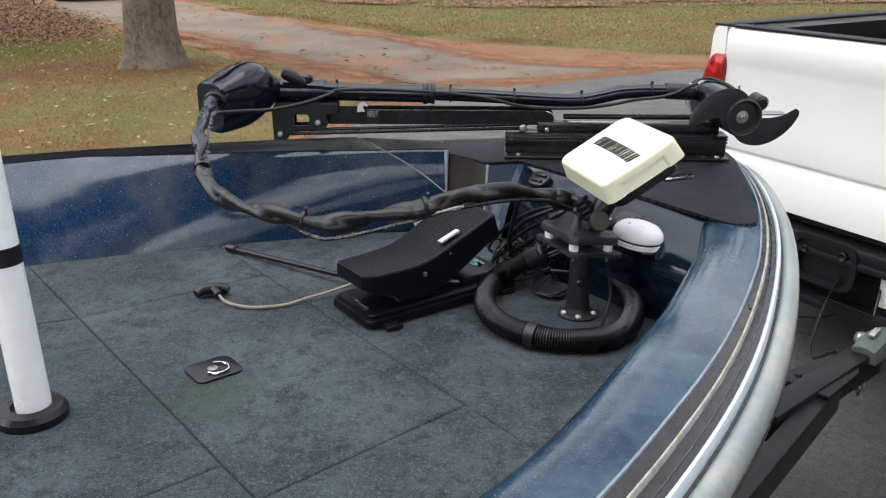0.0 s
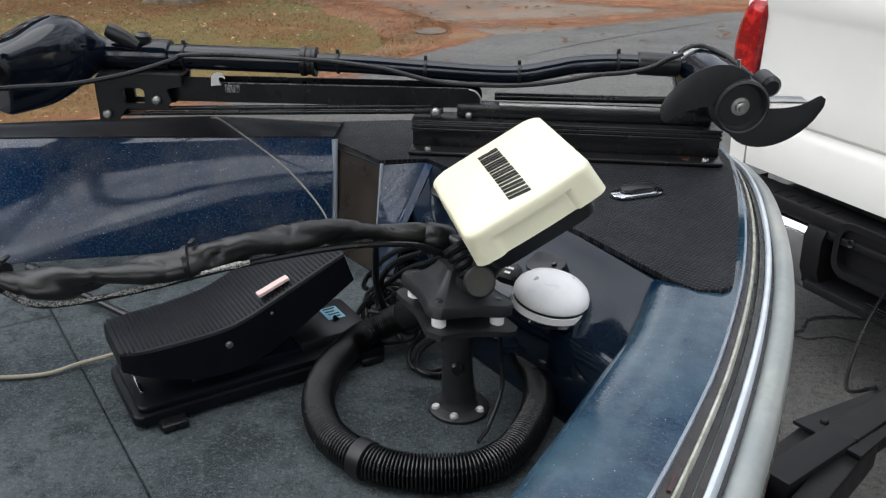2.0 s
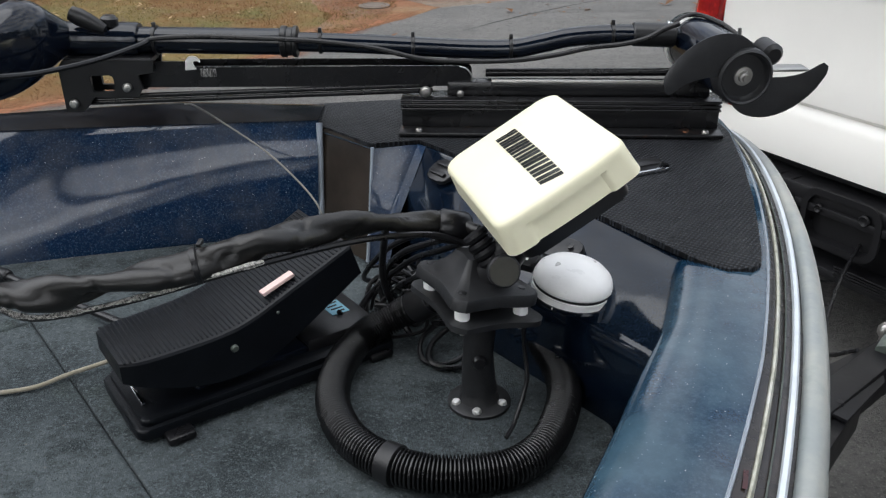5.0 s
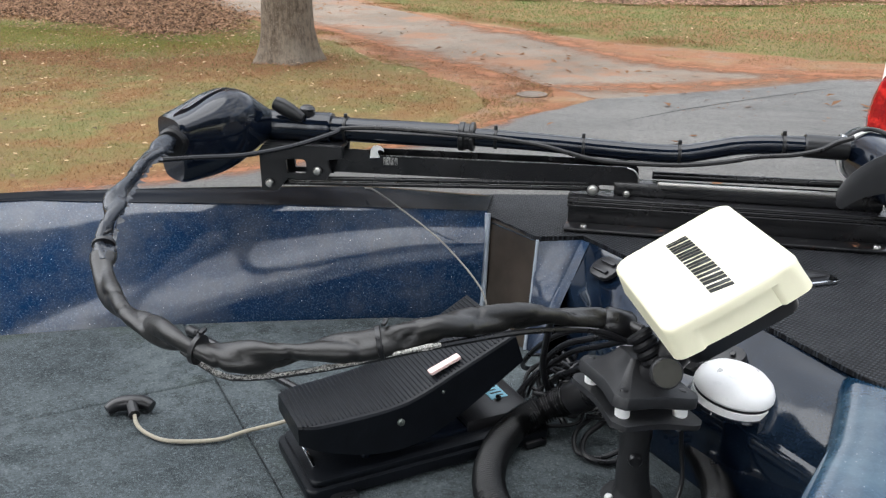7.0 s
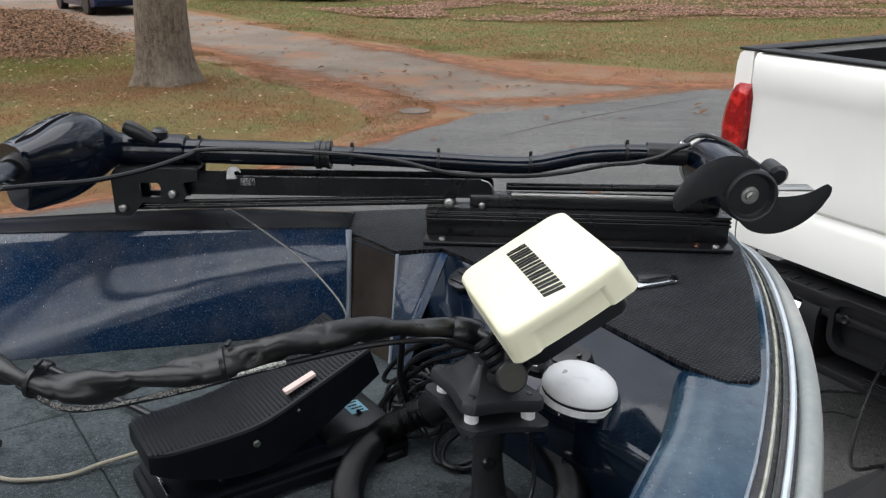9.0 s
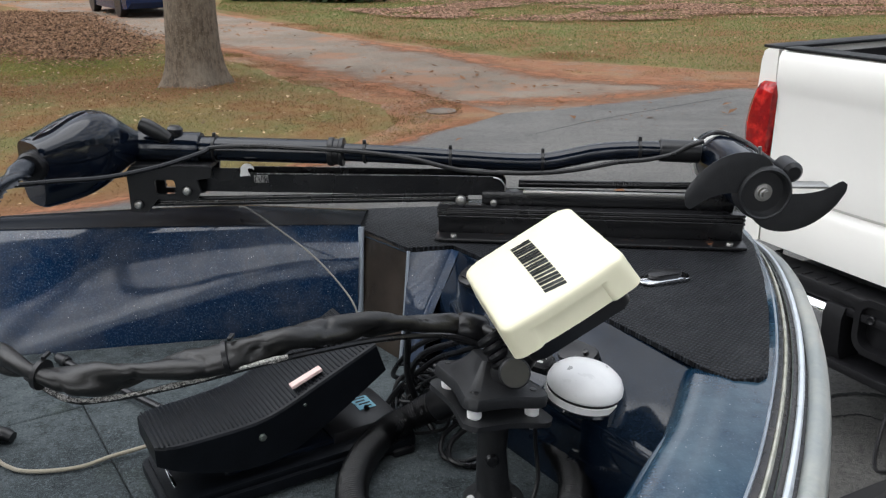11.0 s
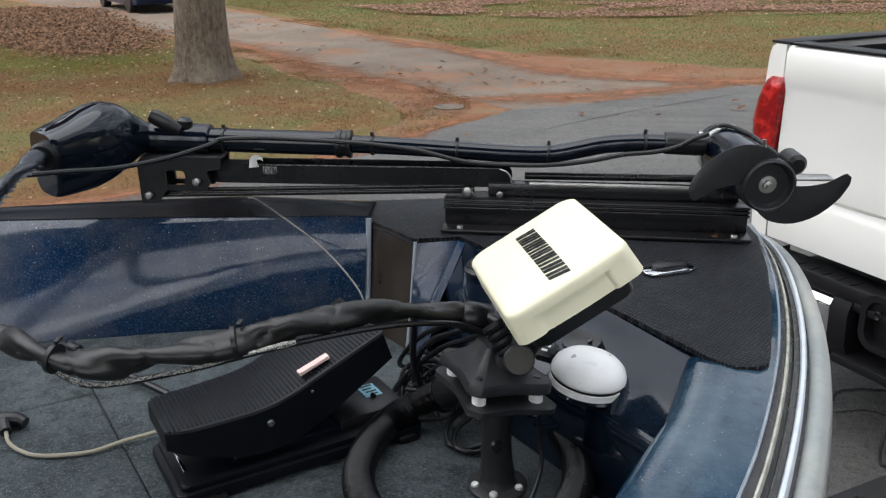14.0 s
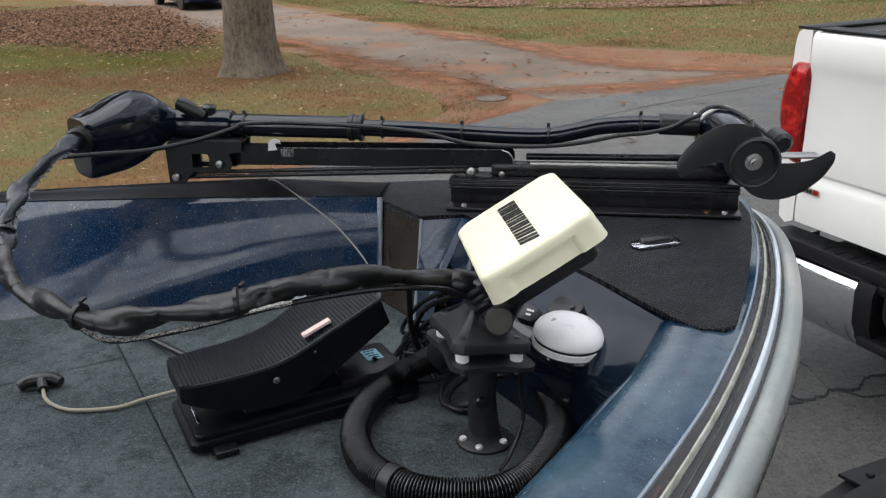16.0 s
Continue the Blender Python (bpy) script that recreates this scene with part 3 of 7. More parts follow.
def clip(poly, p, d):
    """The part of a plan polygon on the left of the line through p along d."""
    out = []
    side = lambda q: d[0] * (q[1] - p[1]) - d[1] * (q[0] - p[0])
    for a, b in zip(poly, poly[1:] + poly[:1]):
        sa, sb = side(a), side(b)
        if sa >= 0:
            out.append(a)
        if (sa > 0 > sb) or (sa < 0 < sb):
            t = sa / (sa - sb)
            out.append((a[0] + (b[0] - a[0]) * t, a[1] + (b[1] - a[1]) * t))
    return out


def screw(parent, at, axis, r=0.004, mat=None, name="screw"):
    bm = bmesh.new()
    lathe(bm, [(r, 0), (r, r * 0.4), (r * 0.75, r * 0.8), (0.0, r * 0.95)], at, axis, 12)
    return part(name, bm, mat or M_CHROME, parent)


# ---- ground ----
def ragged(pts, amp, seed, per=14):
    """A closed plan outline with smooth bends and an uneven edge."""
    loop = [Vector((x, y, 0)) for x, y in pts]
    out = []
    for a, b in zip(loop, loop[1:] + loop[:1]):
        for k in range(per):
            p = a.lerp(b, k / per)
            q = p * 0.9
            s = p * 3.1
            f = p * 9.7
            out.append((p.x + amp * (noise.noise((q.x, q.y, seed)) + 0.35 * noise.noise((s.x, s.y, seed)) + 0.04 * noise.noise((f.x, f.y, seed))),
                        p.y + amp * (noise.noise((q.x, q.y, seed + 9)) + 0.35 * noise.noise((s.x, s.y, seed + 9)) + 0.04 * noise.noise((f.x, f.y, seed + 9)))))
    return out


def flat(name, outline, z, mat, label, category):
    bm = bmesh.new()
    f = bm.faces.new([bm.verts.new((x, y, z)) for x, y in outline])
    bmesh.ops.triangulate(bm, faces=[f])
    ob = part(name, bm, mat, None, smooth=False)
    for poly in ob.data.polygons:
        if poly.normal.z < 0:
            poly.flip()
    return tagged(ob, label, category, "", "structure")


bm = bmesh.new()
bmesh.ops.create_grid(bm, x_segments=40, y_segments=40, size=400)
GROUND = tagged(part("ground", bm, M_GRASS, None), "autumn lawn of straw and green grass", "ground", "", "structure")
SOIL = [(-30, -40), (-30, 0.5), (-8, 3.3), (-4.0, 5.5), (-2.5, 6.5), (-1.35, 7.8), (-0.95, 9.2), (-1.2, 10.5), (-1.8, 11.3), (-2.5, 11.9), (-3.4, 13.3), (-4.5, 14.6), (-6.4, 17.0), (-8.8, 20.1), (-12.3, 24.4), (-18, 30.5),
        (-12, 30.2), (-7.2, 24.0), (-3.8, 19.2), (-2.45, 17.4), (-0.77, 15.75), (0.2, 14.75), (1.05, 14.2), (1.85, 13.85), (2.9, 13.15), (4.2, 12.9), (12, 12.2), (40, 12.5), (40, -40)]
flat("verge", ragged(SOIL, 0.22, 3, 30), 0.004, M_SOIL, "red clay soil along the driveway edge", "ground")
DRIVE = [(0.6, 9.4), (-0.35, 10.5), (-1.3, 11.75), (-2.3, 12.7), (-3.0, 13.65), (-3.7, 14.65), (-4.8, 16.0), (-6.4, 17.35), (-8.6, 20.15), (-12.1, 24.45), (-17.5, 30.5), (-12.5, 30), (-7.3, 23.6), (-6.0, 22.1), (-3.8, 18.8), (-2.4, 16.95), (-0.7, 14.95), (0.2, 13.35),
         (0.95, 12.45), (1.7, 12.0), (2.7, 11.75), (7, 10.6), (6, 8.0)]
flat("driveway", ragged(DRIVE, 0.16, 7, 30), 0.008, M_DRIVE, "old pale grey asphalt driveway with worn edges", "driveway")
ROAD = [(-30, -40), (-30, 1), (-8, 3.4), (-3.8, 5.7), (-2.6, 6.35), (-1.4, 7.4), (-0.42, 8.9), (0.23, 9.85), (0.83, 10.16), (1.48, 10.52), (2.17, 10.97), (2.94, 11.5), (3.5, 11.7), (8, 11.5), (40, 11.6), (40, -40)]
flat("road", ragged(ROAD, 0.08, 11, 24), 0.012, M_ASPHALT, "dark grey asphalt with fine cracks", "road")


def wash(path, half, z, seed, label):
    """Clay washed over an edge: a thin sheet that thins out to both sides in patches."""
    P = between(smooth_path([(x, y, 0) for x, y in path], 6), 60)
    bm = bmesh.new()
    lay = bm.verts.layers.float.new("cover")
    R = []
    for i, p in enumerate(P):
        n = outward(P, i)
        w = half * (1 + 0.6 * noise.noise((p.x * 0.8, p.y * 0.8, seed)))
        row = []
        for k in range(9):
            d = k / 4 - 1
            v = bm.verts.new(p + n * d * w + Vector((0, 0, z)))
            v[lay] = (1 - abs(d)) * min(1.0, 6 * min(i, 60 - i) / 60)
            row.append(v)
        R.append(row)
    for a, b in zip(R, R[1:]):
        for k in range(8):
            bm.faces.new((a[k], a[k + 1], b[k + 1], b[k]))
    ob = part("clay_wash", bm, M_WASH, None, smooth=False)
    for poly in ob.data.polygons:
        if poly.normal.z < 0:
            poly.flip()
    tagged(ob, label, "clay", "", "stuff")


CLAY_LABEL = "red clay washed thinly over the asphalt edge"
wash([(-6.2, 17.4), (-4.6, 15.8), (-3.5, 14.4), (-2.7, 13.2), (-2.0, 12.3), (-1.3, 11.6), (-0.6, 10.7), (-0.2, 10.1)], 0.62, 0.0105, 1.0, CLAY_LABEL)
wash([(-0.9, 10.6), (-0.1, 10.55), (0.5, 10.6), (1.1, 10.75), (1.8, 11.1), (2.6, 11.6), (3.4, 11.8)], 0.48, 0.0150, 5.0, CLAY_LABEL)
wash([(-3.4, 18.3), (-2.3, 16.8), (-0.7, 14.9), (0.25, 13.3), (1.0, 12.45), (1.8, 12.05), (2.8, 11.85), (4.5, 11.8), (7.0, 11.7)], 0.55, 0.0165, 9.0, CLAY_LABEL)
wash([(-4.2, 5.55), (-2.7, 6.35), (-1.5, 7.4), (-0.7, 8.6), (-0.1, 9.6), (0.3, 10.0)], 0.30, 0.0135, 13.0, CLAY_LABEL)

# open cracks in the asphalt beside the truck
def crack(points, wide, seed):
    bm = bmesh.new()
    path = smooth_path([(x, y, 0) for x, y in points], 9)
    last = len(path) - 1
    R_ = []
    for i, p in enumerate(path):
        w = (wide + wide * abs(noise.noise((i * 0.5, 1.0, seed)))) * min(1.0, 0.25 + 4 * min(i, last - i) / last)
        q = Vector((p.x + 0.016 * noise.noise((i * 0.7, 4.0, seed)), p.y + 0.018 * noise.noise((i * 0.8, 9.0, seed)), 0.0145))
        R_.append([bm.verts.new(q + Vector((0, d, 0))) for d in (-w, w)])
    for a, b in zip(R_, R_[1:]):
        bm.faces.new((a[0], b[0], b[1], a[1]))
    part("asphalt_crack", bm, M_SEAM, bpy.data.objects["road"], "dark open crack")


crack([(1.02, 3.50), (1.12, 3.53), (1.249, 3.586), (1.355, 3.64), (1.381, 3.685), (1.484, 3.70), (1.55, 3.80), (1.66, 3.83), (1.80, 3.82), (1.95, 3.90), (2.2, 3.95)], 0.009, 2.0)
crack([(1.05, 3.70), (1.16, 3.70), (1.22, 3.63), (1.25, 3.59)], 0.007, 5.0)
crack([(1.381, 3.685), (1.36, 3.78), (1.33, 3.90), (1.22, 4.02)], 0.006, 8.0)
crack([(0.35, 8.66), (1.05, 9.44), (2.00, 10.30), (2.80, 10.96)], 0.008, 14.0)
crack([(1.40, 3.69), (1.50, 3.64), (1.60, 3.66), (1.72, 3.60)], 0.005, 11.0)

# ---- boat ----
DECK, TOP = 1.05, 1.225
boat = thing("bass_boat", (0.1, 1.4, 0.0), "dark blue metal-flake bass boat with grey carpeted deck on a trailer", "boat")
STAR_OUT = smooth_path([(-3.6, -2.05, TOP), (-2.6, -1.47, TOP), (-1.7, -0.92, TOP), (-0.95, -0.42, TOP), (-0.28, 0.17, TOP), (0.0, 0.50, TOP), (0.198, 0.759, TOP), (0.322, 0.945, TOP), (0.425, 1.137, TOP), (0.533, 1.388, TOP),
                        (0.587, 1.534, TOP), (0.630, 1.672, TOP), (0.672, 1.851, TOP), (0.704, 2.080, TOP)], 12)
BOW = smooth_path([(0.704, 2.080, TOP), (0.700, 2.175, TOP), (0.655, 2.245, TOP), (0.56, 2.282, TOP), (0.40, 2.292, TOP), (0.18, 2.280, TOP), (-0.03, 2.250, TOP), (-0.43, 2.175, TOP),
                   (-0.71, 2.100, TOP), (-0.905, 2.035, TOP), (-1.5, 1.82, TOP), (-2.3, 1.42, TOP), (-3.2, 0.88, TOP), (-4.6, 0.02, TOP)], 10)
SHEER = between(STAR_OUT + BOW[1:], 620)
for _ in range(60):
    SHEER = SHEER[:1] + [(a + b * 2 + c) / 4 for a, b, c in zip(SHEER, SHEER[1:], SHEER[2:])] + SHEER[-1:]
STAR_IN = smooth_path([(-3.68, -1.91, TOP), (-2.68, -1.33, TOP), (-1.79, -0.79, TOP), (-1.06, -0.29, TOP), (-0.42, 0.27, TOP), (-0.17, 0.51, TOP), (0.037, 0.737, TOP), (0.138, 0.870, TOP), (0.266, 1.085, TOP), (0.335, 1.206, TOP),
                       (0.402, 1.351, TOP), (0.455, 1.462, TOP), (0.503, 1.620, TOP)], 5)


def widen(p):
    """How far the painted edge runs in from the sheer, on the starboard side aft of the bow."""
    if p.y - 0.6 * p.x > 1.2:
        return 0.0
    return 0.018 * min(1.0, max(0.0, (1.38 - p.y) / 0.5))


def strip(path, profile):
    """A band along the sheer from an (outward, height, share of the widening) profile."""
    bm = bmesh.new()
    rings = [[p + outward(path, i) * (d - k * widen(p)) + Vector((0, 0, h)) for d, h, k in profile] for i, p in enumerate(path)]
    R = [[bm.verts.new(q) for q in r] for r in rings]
    for a, b in zip(R, R[1:]):
        for k in range(len(profile) - 1):
            bm.faces.new((a[k], a[k + 1], b[k + 1], b[k]))
    return bm


# rub rail, from the painted edge outwards
part("rail_edge", strip(SHEER, [(-0.0020, 0.001, 1), (-0.0008, 0.0022, 1), (0.0012, 0.001, 1), (0.0018, -0.009, 1)]), M_RAILEDGE, boat, "pale worn edge line")
part("rail_channel", strip(SHEER, [(0.0016, -0.003, 1), (0.0045, -0.0045, 0.8), (0.0088, -0.006, 0.5), (0.0092, -0.016, 0.5)]), M_RAILDARK, boat, "dark brown glossy strip")
part("rail_bead", strip(SHEER, [(0.0085, -0.016, 0.5), (0.0088, -0.0068, 0.5), (0.0100, -0.0040, 0.5), (0.0122, -0.0036, 0.5), (0.0138, -0.0064, 0.5), (0.0144, -0.018, 0.5)]), M_RAILGOLD, boat, "yellowed metal bead")
part("rail_groove", strip(SHEER, [(0.0140, -0.012, 0.5), (0.0175, -0.0150, 0.3), (0.0230, -0.0165, 0), (0.0285, -0.018, 0), (0.034, -0.027, 0), (0.041, -0.030, 0)]), M_RAILDARK, boat, "dark brown groove")
part("rail_line", strip(SHEER, [(0.0196, -0.0170, 0.15), (0.0201, -0.0138, 0.15), (0.0212, -0.0134, 0.15), (0.0219, -0.0170, 0.15)]), M_STEELDULL, boat, "thin dull grey line")
part("rail_insert", strip(SHEER, [(0.0274, -0.024, 0), (0.0277, -0.0148, 0), (0.0292, -0.0115, 0), (0.0332, -0.0115, 0), (0.0354, -0.0150, 0), (0.0360, -0.028, 0)]), M_RAILWHITE, boat, "white vinyl insert")
part("rail_bumper", strip(SHEER, [(p.x, p.y, 0) for p in smooth_path([(0.0380, -0.036, 0), (0.0418, -0.0265, 0), (0.0490, -0.0225, 0), (0.0590, -0.0255, 0), (0.0665, -0.036, 0), (0.0688, -0.050, 0), (0.064, -0.064, 0), (0.046, -0.070, 0)], 3)]), M_RAILGREY, boat, "grey weathered vinyl bumper", angle=170)
part("bumper_lip", strip(SHEER, [(0.0680, -0.0545, 0), (0.0700, -0.0565, 0), (0.0704, -0.0605, 0), (0.0660, -0.066, 0)]), M_RAILDARK, boat, "dark lower lip of the bumper")
part("hull", strip(SHEER, [(0.048, -0.066, 0), (0.046, -0.09, 0), (0.02, -0.22, 0), (-0.06, -0.42, 0), (-0.22, -0.58, 0), (-0.40, -0.66, 0)]), M_GEL, boat, "dark blue glossy hull side")

# a red mark and a pale scuff on the rail
def rail_patch(name, y0, y1, d0, d1, h, mat, label):
    idx = [i for i, p in enumerate(STAR_OUT) if y0 < p.y < y1]
    bm = bmesh.new()
    loft(bm, [[STAR_OUT[i] + outward(STAR_OUT, i) * (d - 0.7 * widen(STAR_OUT[i]) + 0.0012 * math.sin(2.3 * i)) + Vector((0, 0, h)) for d in (d0, d1)] for i in idx], caps=False, closed=False)
    part(name, bm, mat, boat, label)


rail_patch("rail_mark", 1.188, 1.222, 0.0030, 0.0070, -0.0036, M_REDDULL, "dull red mark on the rail")
rail_patch("rail_scuff", 1.230, 1.252, 0.0160, 0.0182, -0.0124, M_RAILWHITE, "pale scuff on the rail")

# starboard gunwale top
N = 60
so = between([p - outward(STAR_OUT, i) * (widen(p) + 0.0015) for i, p in enumerate(STAR_OUT) if p.y < 1.66], N)
si = between(STAR_IN, N)
bm = bmesh.new()
grid = []
for a, b in zip(si, so):
    row = []
    for k in range(9):
        w = k / 8
        p = a.lerp(b, w)
        crown = 0.006 * math.sin(math.pi * w)
        row.append(bm.verts.new(p + Vector((0, 0, crown - (0.004 if k == 0 else 0)))))
    lip = a + (a - b).normalized() * 0.004 - Vector((0, 0, 0.012))
    row.insert(0, bm.verts.new(lip))
    grid.append(row)
for a, b in zip(grid, grid[1:]):
    for k in range(len(a) - 1):
        bm.faces.new((a[k], a[k + 1], b[k + 1], b[k]))
for f in bm.faces:
    f.material_index = 0
gun = part("gunwale", bm, M_GELTOP, boat, "weathered water-stained blue gunwale top", angle=50)

# inner gunwale side, its dark reflections painted into the base colour
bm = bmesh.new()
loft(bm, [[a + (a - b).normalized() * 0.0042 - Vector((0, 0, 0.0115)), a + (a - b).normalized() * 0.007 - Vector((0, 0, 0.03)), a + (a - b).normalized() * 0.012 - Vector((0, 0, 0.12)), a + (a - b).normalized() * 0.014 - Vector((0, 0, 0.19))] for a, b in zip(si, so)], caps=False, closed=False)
part("gunwale_side", bm, M_GELDARKREFL, boat, "glossy inner side of the gunwale, dark reflection painted in", angle=60)

# bow cap under the tread pad, with the port gunwale
PANEL_A, PANEL_B = Vector((0.503, 1.612, 1.2275)), Vector((0.178, 2.026, 1.2275))
PORT_TOP = smooth_path([(0.006, 2.099, 1.246), (-0.39, 2.070, 1.246), (-0.742, 2.030, 1.246), (-0.91, 1.998, 1.246), (-1.45, 1.73, 1.246), (-2.22, 1.31, 1.246), (-3.1, 0.77, 1.246), (-4.5, -0.09, 1.246)], 6)
bm = bmesh.new()
cap = [(p.x, p.y) for p in STAR_OUT if p.y >= 1.56] + [(p.x, p.y) for p in BOW[1:] if p.x > 0.0] + [(0.0, 2.254), (0.006, 2.099), (0.104, 2.004), (0.178, 2.026), (0.503, 1.612)]
for piece in (clip(cap, (0.178, 2.026), (0.325, -0.414)), clip(clip(cap, (0.178, 2.026), (-0.325, 0.414)), (0.104, 2.004), (0.074, 0.022))):
    bm.faces.new([bm.verts.new((x, y, 1.226)) for x, y in piece])
part("bow_deck", bm, M_GELTOP, boat, "weathered blue bow deck round the tread pad")
bm = bmesh.new()
po = between([Vector((0.0, 2.254, TOP))] + [p for p in BOW if p.x < 0.0], 60)
pi_ = between(PORT_TOP, 60)
rise = lambda o: min(1.0, max(0.0, (-0.02 - o.x) / 0.22))
loft(bm, [[o - Vector((0, 0, 0.004)), o + Vector((0, 0, 0.020 * rise(o))), o.lerp(i, 0.10) + Vector((0, 0, 0.006 + 0.019 * rise(o))), o.lerp(i, 0.25) + Vector((0, 0, 0.008 + 0.017 * rise(o))), o.lerp(i, 0.55) + Vector((0, 0, 0.008 + 0.006 * rise(o))), o.lerp(i, 0.85) + Vector((0, 0, 0.003 + 0.001 * rise(o))), i] for o, i in zip(po, pi_)], caps=False, closed=False)
part("port_gunwale", bm, M_CAP, boat, "glossy black port gunwale")

# port inner side panel
PORT_LOW = smooth_path([(0.000, 2.060, DECK), (-0.154, 2.046, DECK), (-0.41, 1.984, DECK), (-0.64, 1.922, DECK), (-0.902, 1.826, DECK), (-1.40, 1.60, DECK), (-2.16, 1.20, DECK), (-3.05, 0.67, DECK), (-4.45, -0.19, DECK)], 6)
hi, lo = between(PORT_TOP, 60), between(PORT_LOW, 60)
bm = bmesh.new()
rows_ = []
for a, b in zip(hi, lo):
    n = Vector((a.y - b.y, 0, 0))
    row = []
    for w, push in ((0, 0.004), (0.03, 0.0), (0.08, -0.006), (0.3, -0.010), (0.6, -0.012), (0.88, -0.004), (1.05, 0.006)):
        p = a.lerp(b, w)
        row.append(bm.verts.new((p.x, p.y + push, p.z)))
    rows_.append(row)
for a, b in zip(rows_, rows_[1:]):
    for k in range(len(a) - 1):
        bm.faces.new((a[k], a[k + 1], b[k + 1], b[k]))
part("side_panel", bm, M_GELDUSTREFL, boat, "glossy dark blue metal-flake inner side panel", angle=60)
bm = bmesh.new()
sweep(bm, [(0.008, 2.094, 1.243), (0.006, 2.078, 1.15), (0.004, 2.056, DECK)], 0.0055, 10)
part("panel_edge", bm, M_RAILEDGE, boat, "pale worn panel edge")

# black post beside the panel and the small blue panel
bm = bmesh.new()
loft(bm, [[Vector((0.012, 2.100, 1.232)), Vector((0.104, 2.008, 1.230)), Vector((0.104, 2.06, 1.230)), Vector((0.03, 2.12, 1.232))],
          [Vector((0.008, 2.082, 1.13)), Vector((0.098, 1.984, 1.13)), Vector((0.104, 2.05, 1.13)), Vector((0.03, 2.12, 1.13))],
          [Vector((0.004, 2.056, DECK - 0.01)), Vector((0.092, 1.955, DECK - 0.01)), Vector((0.104, 2.05, DECK - 0.01)), Vector((0.03, 2.12, DECK - 0.01))]])
part("corner_post", bm, M_POST, boat, "glossy black corner post")
bm = bmesh.new()
sweep(bm, [(0.104, 2.003, 1.230), (0.098, 1.978, 1.13), (0.092, 1.950, DECK)], 0.003, 8)
part("panel_edge", bm, M_RAILEDGE, boat, "pale worn panel edge")

# sloping bow panel below the pad edge, with reflections painted into its gelcoat
along = (PANEL_B - PANEL_A)
inn = Vector((-along.y, along.x, 0)).normalized()
if inn.x > 0:
    inn = -inn
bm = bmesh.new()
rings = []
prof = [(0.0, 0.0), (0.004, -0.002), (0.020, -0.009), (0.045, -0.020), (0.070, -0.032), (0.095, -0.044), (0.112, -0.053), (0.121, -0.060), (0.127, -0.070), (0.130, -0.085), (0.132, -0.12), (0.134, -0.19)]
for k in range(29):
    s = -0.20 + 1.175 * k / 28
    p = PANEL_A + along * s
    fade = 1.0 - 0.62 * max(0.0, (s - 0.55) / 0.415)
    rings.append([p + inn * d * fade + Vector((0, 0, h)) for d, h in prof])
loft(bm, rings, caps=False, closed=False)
part("bow_panel", bm, M_GELPANELREFL, boat, "glossy blue sloping bow panel, dark and sky reflections painted in", angle=60)
bm = bmesh.new()
q = PANEL_A + along * 1.0
loft(bm, [[Vector((0.104, 2.002, 1.228)), Vector((0.172, 2.021, 1.228)), Vector((0.177, 2.022, 1.228)), Vector((0.190, 2.010, 1.228))],
          [Vector((0.101, 1.988, 1.18)), Vector((0.150, 1.996, 1.18)), Vector((0.155, 1.995, 1.18)), Vector((0.172, 1.975, 1.19))],
          [Vector((0.098, 1.972, 1.13)), Vector((0.129, 1.972, 1.13)), Vector((0.134, 1.969, 1.13)), Vector((0.149, 1.938, 1.142))],
          [Vector((0.092, 1.952, DECK - 0.01)), Vector((0.098, 1.951, DECK - 0.01)), Vector((0.103, 1.948, DECK - 0.01)), Vector((0.124, 1.912, DECK - 0.01))]], caps=False, closed=False)
part("bow_side_panel", bm, M_GELDUSTREFL, boat, "small dark blue metal-flake panel")

# tread pad
PADXY = [(-0.055, 2.195), (-0.035, 2.238), (0.14, 2.262), (0.40, 2.276), (0.60, 2.262), (0.672, 2.20), (0.690, 2.12), (0.692, 2.05), (0.668, 1.90), (0.640, 1.765), (0.616, 1.669), (0.594, 1.588), (0.588, 1.570), (0.574, 1.556), (0.545, 1.553),
         (0.517, 1.578), (0.495, 1.608), (0.415, 1.722), (0.215, 1.983), (0.180, 2.027), (0.104, 2.006), (0.055, 2.058), (0.006, 2.110)]
bm = bmesh.new()
prism(bm, PADXY, 1.2275, 1.2345, 0.003)
part("tread_pad", bm, M_PAD, boat, "black textured tread pad")

# carpeted deck in panels with open seams
INSIDE = [(-4.42, -0.18), (-3.05, 0.67), (-2.16, 1.20), (-1.40, 1.60), (-0.902, 1.826), (-0.64, 1.922), (-0.41, 1.984), (-0.154, 2.046), (0.0, 2.06), (0.09, 1.96), (0.13, 1.93), (0.42, 1.54), (0.41, 1.40), (0.36, 1.29), (0.26, 1.10), (0.12, 0.88),
          (0.0, 0.74), (-0.44, 0.29), (-1.08, -0.27), (-1.81, -0.77), (-2.70, -1.31), (-3.70, -1.90)]
bm = bmesh.new()
prism(bm, INSIDE, DECK - 0.05, DECK - 0.007)
part("deck_base", bm, M_SEAM, boat, "dark seams below the deck carpet")
P1, P2, P3, P4 = (0.036, 1.215), (-0.242, 0.970), (-0.695, 1.541), (-0.384, 1.766)
da, db, dn = (P3[0] - P2[0], P3[1] - P2[1]), (P4[0] - P1[0], P4[1] - P1[1]), (P2[0] - P1[0], P2[1] - P1[1])
neg = lambda d: (-d[0], -d[1])


